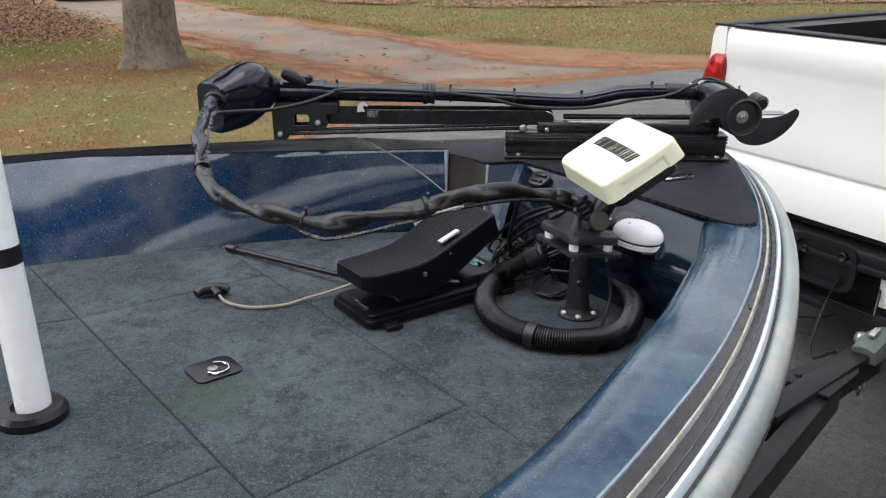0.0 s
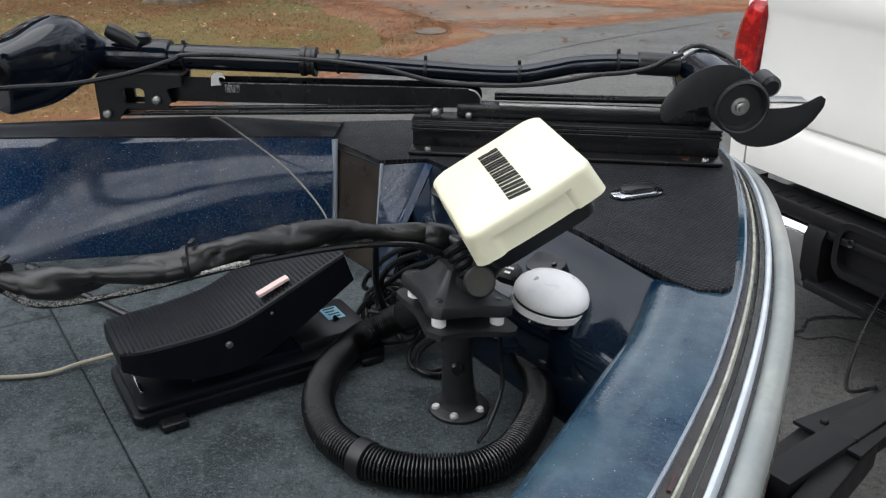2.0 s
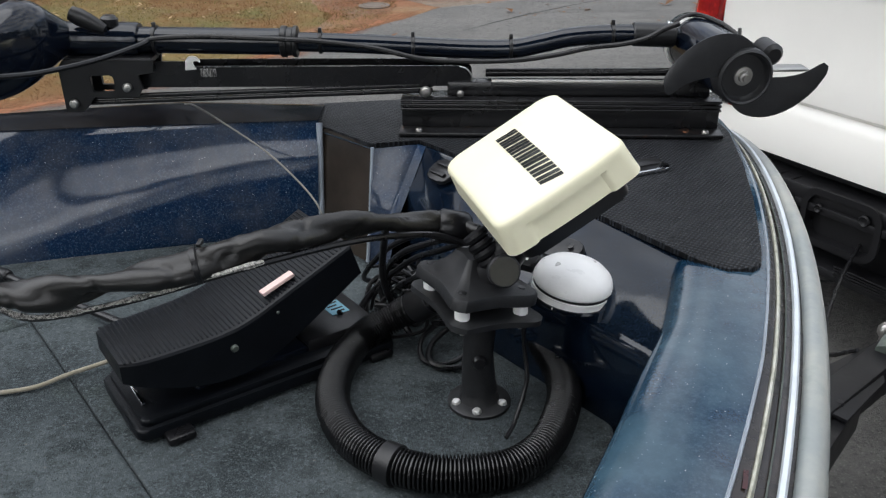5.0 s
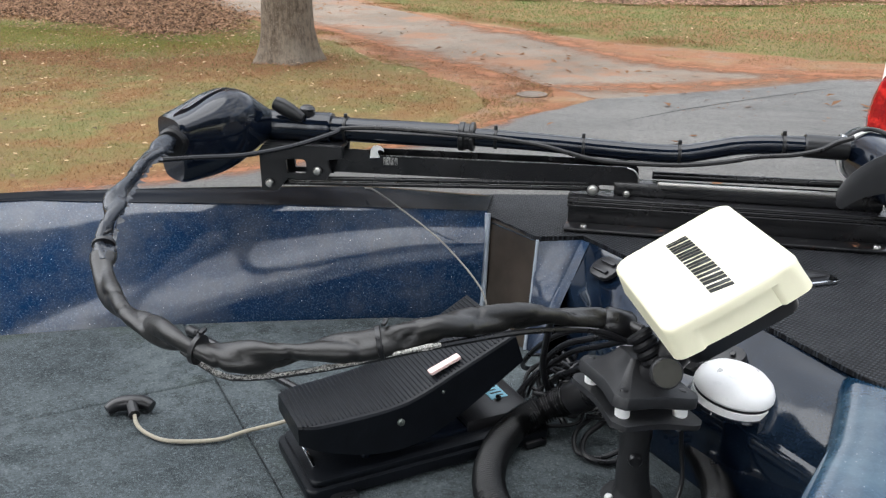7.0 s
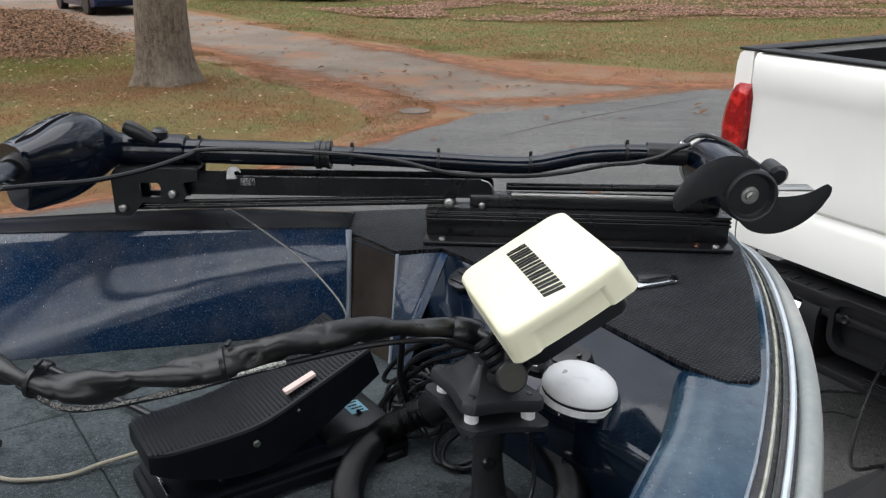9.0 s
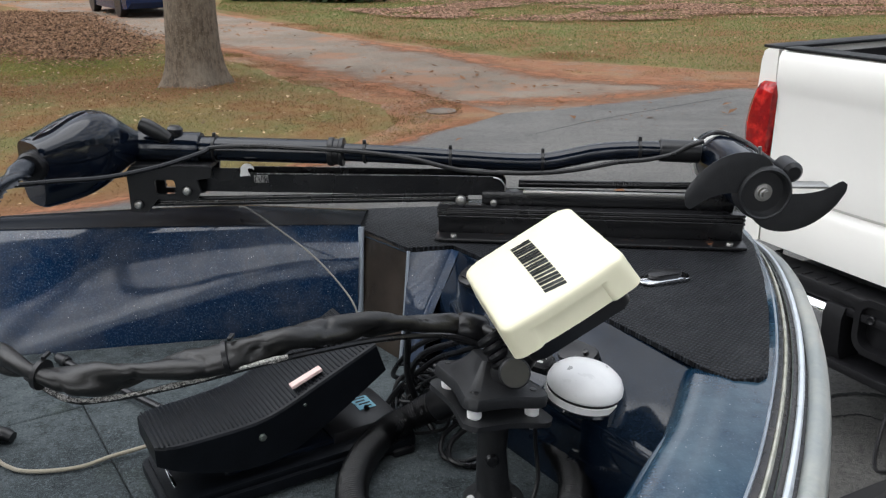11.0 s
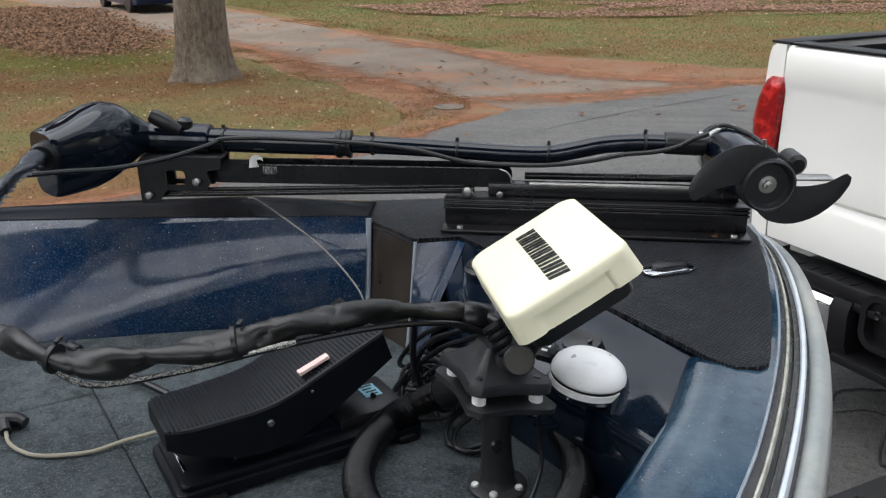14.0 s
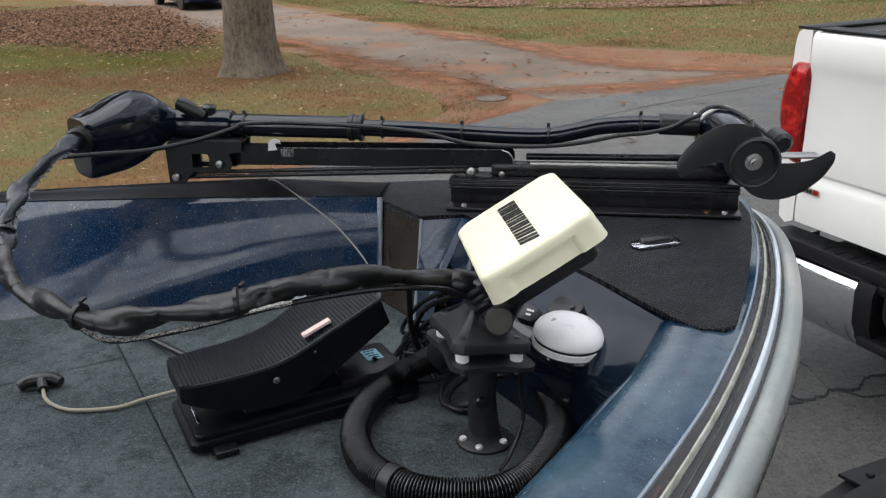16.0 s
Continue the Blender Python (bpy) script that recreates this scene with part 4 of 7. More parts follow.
def carpet(poly, label=""):
    c = Vector((sum(p[0] for p in poly) / len(poly), sum(p[1] for p in poly) / len(poly), 0))
    bm = bmesh.new()
    f = bm.faces.new([bm.verts.new((x, y, DECK - 0.008)) for x, y in poly])
    bmesh.ops.inset_region(bm, faces=[f], thickness=0.0036)
    bmesh.ops.delete(bm, geom=[g for g in bm.faces if g != f], context="FACES")
    ex = bmesh.ops.extrude_face_region(bm, geom=[f])
    tops = [g for g in ex["geom"] if isinstance(g, bmesh.types.BMFace)]
    bmesh.ops.translate(bm, vec=(0, 0, 0.008), verts=[v for g in tops for v in g.verts])
    bmesh.ops.bevel(bm, geom=[e for g in tops for e in g.edges], offset=0.007, segments=3, profile=0.5, affect="EDGES", clamp_overlap=True)
    return part("carpet_panel", bm, M_CARPET, boat, label, angle=60)


right = clip(INSIDE, P1, neg(db))
mid = clip(clip(INSIDE, P1, db), P2, neg(da))
left = clip(INSIDE, P2, da)
carpet(right)
LID = carpet([P1, P4, P3, P2], "grey carpeted hatch lid")
carpet(clip(mid, P4, (P4[0] - P3[0], P4[1] - P3[1])))
carpet(clip(mid, P1, dn))
cut = (-0.127, -0.051)
carpet(clip(left, P3, neg(cut)))
aft = clip(left, P3, cut)
carpet(clip(aft, (-0.308, 1.048), (-0.087, -0.071)))
carpet(clip(aft, (-0.308, 1.048), (0.087, 0.071)))

# flush ring latch in the lid
bm = bmesh.new()
slab(bm, round_rect(0.082, 0.072, 0.014), Matrix.Translation((-0.386, 1.326, DECK)) @ Matrix.Rotation(radians(38), 4, "Z"), 0.004, 0.0015)
latch = part("ring_latch", bm, M_BLACK, boat, "black recessed latch plate")
bm = bmesh.new()
sweep(bm, [Vector((-0.379 + 0.020 * math.cos(a), 1.322 + 0.020 * math.sin(a), DECK + 0.007)) for a in [radians(-120 + 240 * k / 20) for k in range(21)]], 0.0022, 8)
part("ring", bm, M_CHROME, latch, "chrome pull ring")
bm = bmesh.new()
lathe(bm, [(0.009, 0), (0.009, 0.003), (0.004, 0.004), (0.0, 0.004)], (-0.386, 1.322, DECK + 0.004), (0, 0, 1), 16)
part("latch_button", bm, M_STEEL, latch)

# pop-up cleat on the pad
bm = bmesh.new()
R_CL = Matrix.Translation((0.512, 1.872, 1.236)) @ Matrix.Rotation(radians(24), 4, "Z")
slab(bm, round_rect(0.086, 0.034, 0.016), R_CL, 0.004, 0.0015)
cleat = part("cleat", bm, M_CHROME, boat, "chrome flush cleat")
bm = bmesh.new()
slab(bm, round_rect(0.058, 0.026, 0.012), R_CL @ Matrix.Translation((0.004, 0.006, 0.004)), 0.006, 0.003)
part("cleat_cap", bm, M_BLACK, cleat, "black cleat cap")

# small black bracket with a screw on the bow panel
bm = bmesh.new()
R_BK = Matrix.Translation((0.372, 1.672, 1.198)) @ axes((0.7, -0.7, 0), (-0.35, -0.25, 0.9)).to_4x4()
slab(bm, round_rect(0.054, 0.036, 0.010), R_BK, 0.012, 0.003)
brk = part("bracket", bm, M_BLACK, boat, "small black plastic bracket")
bm = bmesh.new()
lathe(bm, [(0.004, 0), (0.004, 0.002), (0.0, 0.003)], R_BK @ Vector((0.012, 0.004, 0.014)), R_BK.to_3x3() @ Vector((0, 0, 1)), 12)
part("screw", bm, M_METALBLK, brk)

# trolling receptacle on the bow panel
nrm = (inn * 0.5 + Vector((0, 0, 0.86))).normalized()
rc = PANEL_A + along * 0.80 + inn * 0.030 + Vector((0, 0, -0.014))
R_RC = Matrix.Translation(rc) @ axes(along, nrm).to_4x4() @ Matrix.Rotation(radians(90), 4, "Z")
bm = bmesh.new()
slab(bm, round_rect(0.042, 0.050, 0.014), R_RC, 0.008, 0.003)
rec = part("receptacle", bm, M_BLACK, boat, "black power receptacle")
for dx in (-0.009, 0.009):
    bm = bmesh.new()
    slab(bm, round_rect(0.007, 0.034, 0.002), R_RC @ Matrix.Translation((dx, 0, 0.008)), 0.005, 0.001)
    part("lid", bm, M_RUBBER, rec)

# transom
bm = bmesh.new()
loft(bm, [[Vector((-3.6, -2.05, z)), Vector((-4.6, 0.02, z)), Vector((-4.56, 0.05, z)), Vector((-3.56, -2.02, z))] for z in (0.62, TOP)])
part("transom", bm, M_GEL, boat, "dark blue transom")


# ---- trolling motor ----
tm = thing("trolling_motor", (0.25, 2.09, 1.24), "black bow-mount trolling motor folded down on the port bow", "trolling motor")
# mount
bm = bmesh.new()
mdir = Vector((0.515, -0.030, 0)).normalized()
rm = axes(mdir, (0, 0, 1))
mc = Vector((0.41, 2.070, 0))
box(bm, mc + rm @ Vector((0, 0.012, 0)) + Vector((0, 0, 1.264)), (0.520, 0.050, 0.046), rm, 0.003)
mount = part("mount_base", bm, M_METALBLK, tm, "black extruded aluminium mount")
bm = bmesh.new()
box(bm, mc + Vector((0, 0, 1.2395)), (0.525, 0.095, 0.006), rm, 0.0015)
part("flange", bm, M_FLANGE, mount, "black flange with rust spots")
for h in (1.274, 1.281, 1.288):
    bm = bmesh.new()
    box(bm, mc + rm @ Vector((0, 0.010, 0)) + Vector((0, 0, h)), (0.522, 0.060, 0.004), rm, 0.0012)
    part("ridge", bm, M_METALBLK, mount)
bm = bmesh.new()
box(bm, mc + rm @ Vector((0.03, 0.02, 0)) + Vector((0, 0, 1.302)), (0.43, 0.030, 0.024), rm, 0.003)
part("mount_tray", bm, M_METALBLK, tm)
bm = bmesh.new()
box(bm, mc + rm @ Vector((0.03, 0.004, 0)) + Vector((0, 0, 1.3145)), (0.285, 0.007, 0.008), rm, 0.0015)
part("rest_strip", bm, M_STEEL, tm, "pale worn rest strip")
for s in (-0.23, 0.235):
    screw(tm, mc + rm @ Vector((s, -0.036, 0)) + Vector((0, 0, 1.2425)), (0, 0, 1), 0.006, M_STEEL, "bolt")
# links
A, B, C, D_ = Vector((0.190, 2.082, 1.302)), Vector((0.247, 2.100, 1.298)), Vector((-0.385, 2.066, 1.291)), Vector((-0.294, 2.080, 1.317))
for off in (0.0045, -0.0045):
    bm = bmesh.new()
    dd = (A - C).normalized()
    box(bm, (A + C) / 2 + Vector((0, 0.012, off)), ((A - C).length + 0.024, 0.008, 0.0075), axes(A - C, (0, 0, 1)), 0.002)
    part("link_rod", bm, M_METALBLK, tm)
bm = bmesh.new()
E_ = Vector((0.250, 2.092, 1.3225))
S_ = Vector((-0.255, 2.090, 1.3255))
arm = [(-0.300, 1.3085), (0.262, 1.3055), (0.268, 1.312), (0.267, 1.324), (0.259, 1.335), (0.246, 1.3395), (-0.206, 1.3425), (-0.208, 1.351), (-0.300, 1.352)]
loft(bm, [[Vector((x, y_, z)) for x, z in arm] for y_ in (2.090, 2.094)])
upper_arm = part("upper_arm", bm, M_METALBLK, tm, "black channel arm with scuffs")
bm = bmesh.new()
loft(bm, [[Vector((x, y_, z + 0.004)) for x, z in arm[:7]] for y_ in (2.124, 2.128)])
part("far_flange", bm, M_METALBLK, upper_arm)
bm = bmesh.new()
box(bm, (0.0, 2.109, 1.318), (0.50, 0.031, 0.012), axes(E_ - S_, (0, 0, 1)), 0.002)
part("arm_web", bm, M_METALBLK, upper_arm)
bm = bmesh.new()
box(bm, (-0.168, 2.0895, 1.332), (0.026, 0.002, 0.014), axes(E_ - S_, (0, 0, 1)), 0.0008)
part("scuff_plate", bm, M_SCUFF, upper_arm, "scratched bare metal patch")
bm = bmesh.new()
box(bm, (-0.02, 2.0905, 1.3412), (0.31, 0.0018, 0.0018), axes(E_ - S_, (0, 0, 1)))
part("worn_edge", bm, M_SCUFF, upper_arm, "scratched bare upper edge")
bm = bmesh.new()
sweep(bm, smooth_path([(0.246, 2.0895, 1.3385), (0.258, 2.0895, 1.334), (0.2655, 2.0895, 1.324), (0.2665, 2.0895, 1.313)], 5), 0.0012, 6)
part("worn_end", bm, M_STEEL, upper_arm, "bare rounded arm end")
bm = bmesh.new()
rod(bm, (0.290, 2.110, 1.3225), (0.60, 2.110, 1.3205), 0.0068, 14, 0.001)
part("stow_bar", bm, M_METALBLK, tm)
# end bracket with an opening
bm = bmesh.new()
box(bm, (-0.324, 2.090, 1.358), (0.145, 0.044, 0.008), None, 0.002)
bracket = part("end_bracket", bm, M_BLACK, tm, "black cast end bracket")
for yy in (2.070, 2.116):
    outer = [(-0.402, 1.276), (-0.372, 1.276), (-0.352, 1.300), (-0.300, 1.299), (-0.280, 1.300), (-0.271, 1.315), (-0.276, 1.336), (-0.250, 1.340), (-0.248, 1.359), (-0.320, 1.361), (-0.395, 1.360), (-0.403, 1.350)]
    inner = [(-0.353, 1.310), (-0.350, 1.309), (-0.345, 1.309), (-0.330, 1.309), (-0.318, 1.310), (-0.316, 1.318), (-0.316, 1.328), (-0.318, 1.334), (-0.322, 1.336), (-0.335, 1.336), (-0.350, 1.336), (-0.354, 1.332)]
    rings4 = [[Vector((x, y_, z)) for x, z in loop] for loop, y_ in ((outer, yy), (outer, yy - 0.007), (inner, yy - 0.007), (inner, yy))]
    bm = bmesh.new()
    loft(bm, rings4 + [rings4[0]], caps=False)
    bmesh.ops.remove_doubles(bm, verts=bm.verts, dist=1e-6)
    part("bracket_plate", bm, M_BLACK, bracket, "black cast end bracket")
for p, r, yy in ((A, 0.0095, 2.070), (B, 0.006, 2.070), (C, 0.008, 2.0595), (D_, 0.008, 2.0595)):
    screw(tm, (p.x, yy, p.z), (0, -1, 0), r, M_STEEL, "pivot_bolt")
bm = bmesh.new()
hook = [(-0.208, 1.336), (-0.183, 1.338), (-0.187, 1.346), (-0.189, 1.352), (-0.185, 1.357), (-0.178, 1.357), (-0.172, 1.353), (-0.174, 1.361), (-0.181, 1.367), (-0.190, 1.368), (-0.199, 1.366), (-0.205, 1.358), (-0.206, 1.348)]
hook = [(-0.196 + 0.72 * (x + 0.196), 1.341 + 0.72 * (z - 1.341)) for x, z in hook]
loft(bm, [[Vector((x, y_, z)) for x, z in hook] for y_ in (2.0855, 2.0895)])
part("latch_hook", bm, M_WHITEMETAL, tm, "pale bare metal latch hook")
# tube
TY = 2.110
bm = bmesh.new()
lathe(bm, [(0.026, 0), (0.0285, 0.003), (0.0285, 0.123), (0.027, 0.127), (0.024, 0.127)], (-0.405, TY, 1.386), (0.128, 0, -0.003), 28)
part("collar", bm, M_BLACKGLOSS, tm)
bm = bmesh.new()
rod(bm, (-0.282, TY, 1.383), (-0.020, TY, 1.377), 0.0215, 24)
part("outer_tube", bm, M_BLACKGLOSS, tm)
bm = bmesh.new()
lathe(bm, [(0.021, 0), (0.0255, 0.002), (0.0255, 0.010), (0.023, 0.012), (0.023, 0.02), (0.0255, 0.022), (0.0255, 0.028), (0.019, 0.030)], (-0.048, TY, 1.378), (1, 0, -0.02), 24)
part("coupling", bm, M_BLACK, tm)
bm = bmesh.new()
TUBE = smooth_path([(-0.02, TY, 1.377), (0.08, TY, 1.373), (0.18, TY, 1.367), (0.27, TY, 1.362), (0.335, TY, 1.362), (0.385, TY, 1.371), (0.43, TY, 1.380), (0.50, TY, 1.384), (0.60, TY, 1.381)], 6)
sweep(bm, TUBE, 0.0158, 18)
part("lower_tube", bm, M_BLACKGLOSS, tm)
bm = bmesh.new()
rod(bm, (0.53, TY, 1.384), (0.60, TY, 1.381), 0.0195, 20, 0.002)
part("tube_sleeve", bm, M_BLACK, tm)
# depth collar knob
bm = bmesh.new()
rings = []
for s_, w_, h_ in ((-1, 0.004, 0.006), (-0.92, 0.009, 0.012), (-0.5, 0.010, 0.015), (0.1, 0.009, 0.014), (0.6, 0.008, 0.011), (0.95, 0.007, 0.008), (1, 0.003, 0.004)):
    kx = Vector((0.885, 0.0, -0.465))
    kz = Vector((0.465, 0.0, 0.885))
    c = Vector((-0.350, 2.085, 1.419)) + kx * 0.031 * s_
    rings.append([c + Vector((0, 1, 0)) * w_ * math.cos(0.5236 * q) + kz * h_ * math.sin(0.5236 * q) for q in range(12)])
loft(bm, rings)
knob = part("clamp_knob", bm, M_BLACK, tm)
bm = bmesh.new()
lathe(bm, [(0.014, 0), (0.014, 0.012), (0.009, 0.017), (0, 0.018)], (-0.322, 2.102, 1.408), (0.1, 0, 1), 14)
part("knob_nut", bm, M_METALBLK, knob)
# head
bm = bmesh.new()
rings = []
HEADP = ((0.0, 0.028, 0.028, 0.028), (0.10, 0.036, 0.042, 0.035), (0.26, 0.050, 0.064, 0.048), (0.42, 0.058, 0.070, 0.062), (0.60, 0.058, 0.062, 0.072), (0.80, 0.052, 0.046, 0.076), (0.95, 0.048, 0.036, 0.078), (1.0, 0.045, 0.032, 0.075))
for (s, w, top), (s_, bot, z_) in zip(smooth_path([(p[0], p[1], p[2]) for p in HEADP], 6), smooth_path([(p[0], p[3], 0) for p in HEADP], 6)):
    c = Vector((-0.402, 2.110, 1.390)).lerp(Vector((-0.520, 1.965, 1.392)), s)
    ax = Vector((-0.118, -0.145, 0)).normalized()
    sd = Vector((ax.y, -ax.x, 0))
    ring = []
    for k in range(48):
        a = 2 * math.pi * k / 48
        ca, sa = math.cos(a), math.sin(a)
        e = 0.92 - 0.40 * min(1.0, max(0.0, (s - 0.1) / 0.7))
        x = math.copysign(abs(ca) ** e, ca) * w
        z = math.copysign(abs(sa) ** e, sa) * (top if sa > 0 else bot)
        ring.append(c + sd * x + Vector((0, 0, z)))
    rings.append(ring)
loft(bm, rings)
head = part("head", bm, M_BLACKGLOSS, tm, "glossy black motor head", angle=50)
bm = bmesh.new()
rod(bm, (-0.500, 1.985, 1.392), (-0.502, 1.930, 1.388), 0.026, 20, 0.004)
part("strain_relief", bm, M_RUBBER, head)
bm = bmesh.new()
loft(bm, [[Vector((-0.452 - 0.060 * k, 2.046 - 0.074 * k + dy, 1.4632 - 0.017 * k - 0.018 * k * k)) for dy in (-0.007, 0.007)] for k in (0, 0.25, 0.5, 0.75, 1.0)], caps=False, closed=False)
part("decal", bm, M_PINK, head, "faded pink and white decal stripe")
# motor and propeller
HUB = Vector((0.673, 1.955, 1.350))
AXD = Vector((0.16, -0.97, -0.06)).normalized()
bm = bmesh.new()
lathe(bm, [(0.0, -0.248), (0.022, -0.246), (0.036, -0.238), (0.043, -0.224), (0.0445, -0.205), (0.0445, -0.035), (0.043, -0.028), (0.036, -0.026)], HUB, AXD, 32)
mot = part("motor_housing", bm, M_BLACKGLOSS, tm, "glossy black motor housing")
bm = bmesh.new()
lathe(bm, [(0.0446, -0.203), (0.0482, -0.201), (0.0482, -0.189), (0.0446, -0.187)], HUB, AXD, 32)
part("hose_clamp", bm, M_WHITEMETAL, mot, "steel hose clamp")
bm = bmesh.new()
box(bm, HUB - AXD * 0.195 + Vector((-0.047, -0.008, 0.022)), (0.013, 0.016, 0.030), Matrix.Rotation(radians(20), 3, 'Y'), 0.002)
part("clamp_screw", bm, M_CHROME, mot)
bm = bmesh.new()
sweep(bm, smooth_path([HUB - AXD * 0.188 + Vector((-0.048, 0, 0.010)), HUB - AXD * 0.188 + Vector((-0.034, 0, 0.036)), HUB - AXD * 0.182 + Vector((-0.006, 0, 0.049)), HUB - AXD * 0.150 + Vector((0.022, 0, 0.043)), HUB - AXD * 0.12 + Vector((0.040, 0, 0.030)), HUB - AXD * 0.08 + Vector((0.047, 0, 0.024))], 5), 0.004, 8)
part("transducer_strap", bm, M_RUBBER, mot)
bm = bmesh.new()
rod(bm, HUB - AXD * 0.078 + Vector((0.055, 0, 0.025)), HUB - AXD * 0.032 + Vector((0.055, 0, 0.023)), 0.0172, 24, 0.006)
part("transducer", bm, M_BLACK, mot, "round black sonar transducer")
bm = bmesh.new()
rod(bm, HUB - AXD * 0.055 + Vector((0.010, 0, 0.042)), HUB - AXD * 0.055 + Vector((0.008, 0, 0.060)), 0.003, 8)
part("stud", bm, M_STEEL, mot)
bm = bmesh.new()
box(bm, HUB + Vector((0.074, 0.066, -0.002)), (0.080, 0.035, 0.004), None, 0.0015)
part("skeg", bm, M_STEEL, mot, "pale metal skeg edge")
bm = bmesh.new()
lathe(bm, [(0.030, -0.030), (0.0435, -0.028), (0.0445, -0.010), (0.0435, 0.0), (0.040, 0.003), (0.0375, 0.001), (0.0365, -0.006), (0.033, -0.010), (0.016, -0.010), (0.0, -0.010)], HUB, AXD, 36)
prop = part("propeller_hub", bm, M_GREYPLASTIC, tm, "black propeller hub")
bm = bmesh.new()
lathe(bm, [(0.0145, -0.010), (0.0145, -0.007), (0.009, -0.006), (0.009, 0.0), (0.006, 0.001), (0.006, 0.006), (0.0, 0.006)], HUB, AXD, 18)
part("prop_nut", bm, M_STEEL, prop, "steel prop nut")
ru = Vector((1.0, 0.02, -0.01))
ru = (ru - AXD * ru.dot(AXD)).normalized()
rv = ru.cross(AXD)
if rv.z < 0:
    rv = -rv


def ease(t, pts):
    for (a, u), (b, v) in zip(pts, pts[1:]):
        if t <= b:
            return u + (v - u) * (t - a) / (b - a)
    return pts[-1][1]


for sgn, tag in ((1, "a"), (-1, "b")):
    bm = bmesh.new()
    rows2 = []
    for i in range(15):
        t = i / 14
        rad = 0.038 + t * 0.091
        lead = radians(ease(t, [(0, -4), (0.3, -2), (0.6, 2), (0.85, 8), (0.95, 9), (1, 6)]))
        trail = radians(ease(t, [(0, -115), (0.15, -95), (0.38, -66), (0.6, -42), (0.78, -24), (0.90, -13), (0.96, -8), (1, -3)]))
        sweep_a, half = (lead + trail) / 2, (lead - trail) / 2
        pts = []
        for k in range(7):
            w = k / 6 * 2 - 1
            a = sweep_a + half * w
            tw = -0.003 * w - 0.004 - 0.010 * t
            pts.append((rad, a, tw))
        rows2.append(pts)
    top, bot = [], []
    for pts in rows2:
        ta, tb = [], []
        for k, (rad, a, tw) in enumerate(pts):
            p = HUB + (ru * math.cos(a) + rv * math.sin(a)) * rad * sgn - AXD * (0.012 + tw)
            th = 0.0022 * (1 - abs(k / 3 - 1) ** 2) + 0.0006
            ta.append(bm.verts.new(p + AXD * th))
            tb.append(bm.verts.new(p - AXD * th))
        top.append(ta)
        bot.append(tb)
    for g, flip in ((top, 1), (bot, -1)):
        for a, b in zip(g, g[1:]):
            for k in range(6):
                bm.faces.new((a[k], a[k + 1], b[k + 1], b[k])[::flip])
    for k in range(6):
        bm.faces.new((top[-1][k], top[-1][k + 1], bot[-1][k + 1], bot[-1][k]))
        bm.faces.new((top[0][k], bot[0][k], bot[0][k + 1], top[0][k + 1]))
    for a, b in zip(range(14), range(1, 15)):
        bm.faces.new((top[a][0], top[b][0], bot[b][0], bot[a][0]))
        bm.faces.new((top[a][6], bot[a][6], bot[b][6], top[b][6]))
    part("blade", bm, M_GREYPLASTIC, prop, "curved weedless propeller blade", angle=60)
# thin cable along the tube with ties
bm = bmesh.new()
CAB = [(-0.495, 1.850, 1.381), (-0.437, 1.890, 1.378), (-0.379, 1.935, 1.373), (-0.314, 2.000, 1.376), (-0.263, 2.065, 1.385), (-0.25, 2.084, 1.390), (-0.18, 2.086, 1.393), (-0.10, 2.086, 1.390), (-0.03, 2.086, 1.386),
       (0.03, 2.092, 1.380), (0.10, 2.092, 1.371), (0.18, 2.092, 1.352), (0.24, 2.094, 1.346), (0.33, 2.094, 1.346), (0.40, 2.094, 1.354), (0.46, 2.094, 1.366), (0.51, 2.09, 1.372), (0.55, 2.088, 1.382), (0.575, 2.086, 1.396), (0.60, 2.084, 1.406)]
sweep(bm, smooth_path(CAB, 6), 0.0042, 8)
part("cable", bm, M_RUBBER, tm, "thin black cable along the shaft")
for x, z, r in ((-0.252, 1.382, 0.0222), (0.018, 1.376, 0.0166), (0.170, 1.3675, 0.0166), (0.331, 1.3625, 0.0166), (0.497, 1.384, 0.0166)):
    bm = bmesh.new()
    lathe(bm, [(r, -0.0028), (r + 0.0022, -0.0024), (r + 0.0022, 0.0024), (r, 0.0028)], (x, TY, z), (1, 0, 0), 20)
    box(bm, (x, TY - 0.004, z + r + 0.004), (0.006, 0.006, 0.008), None, 0.001)
    part("cable_tie", bm, M_BLACK, tm)


# ---- wrapped cable from the motor head to the fish finder ----
wc = thing("wrapped_cable", (-0.28, 1.47, DECK), "black wrinkled spiral-wrapped cable bundle arching over the foot pedal", "cable")
SLEEVE = smooth_path([(-0.502, 1.945, 1.390), (-0.500, 1.87, 1.390), (-0.492, 1.80, 1.380), (-0.477, 1.70, 1.358), (-0.451, 1.61, 1.316), (-0.390, 1.525, 1.288), (-0.265, 1.440, 1.284), (-0.195, 1.430, 1.276), (-0.115, 1.432, 1.288),
                      (-0.030, 1.442, 1.301), (0.045, 1.475, 1.313), (0.121, 1.535, 1.303), (0.185, 1.590, 1.279), (0.232, 1.615, 1.262), (0.262, 1.600, 1.262)], 12)


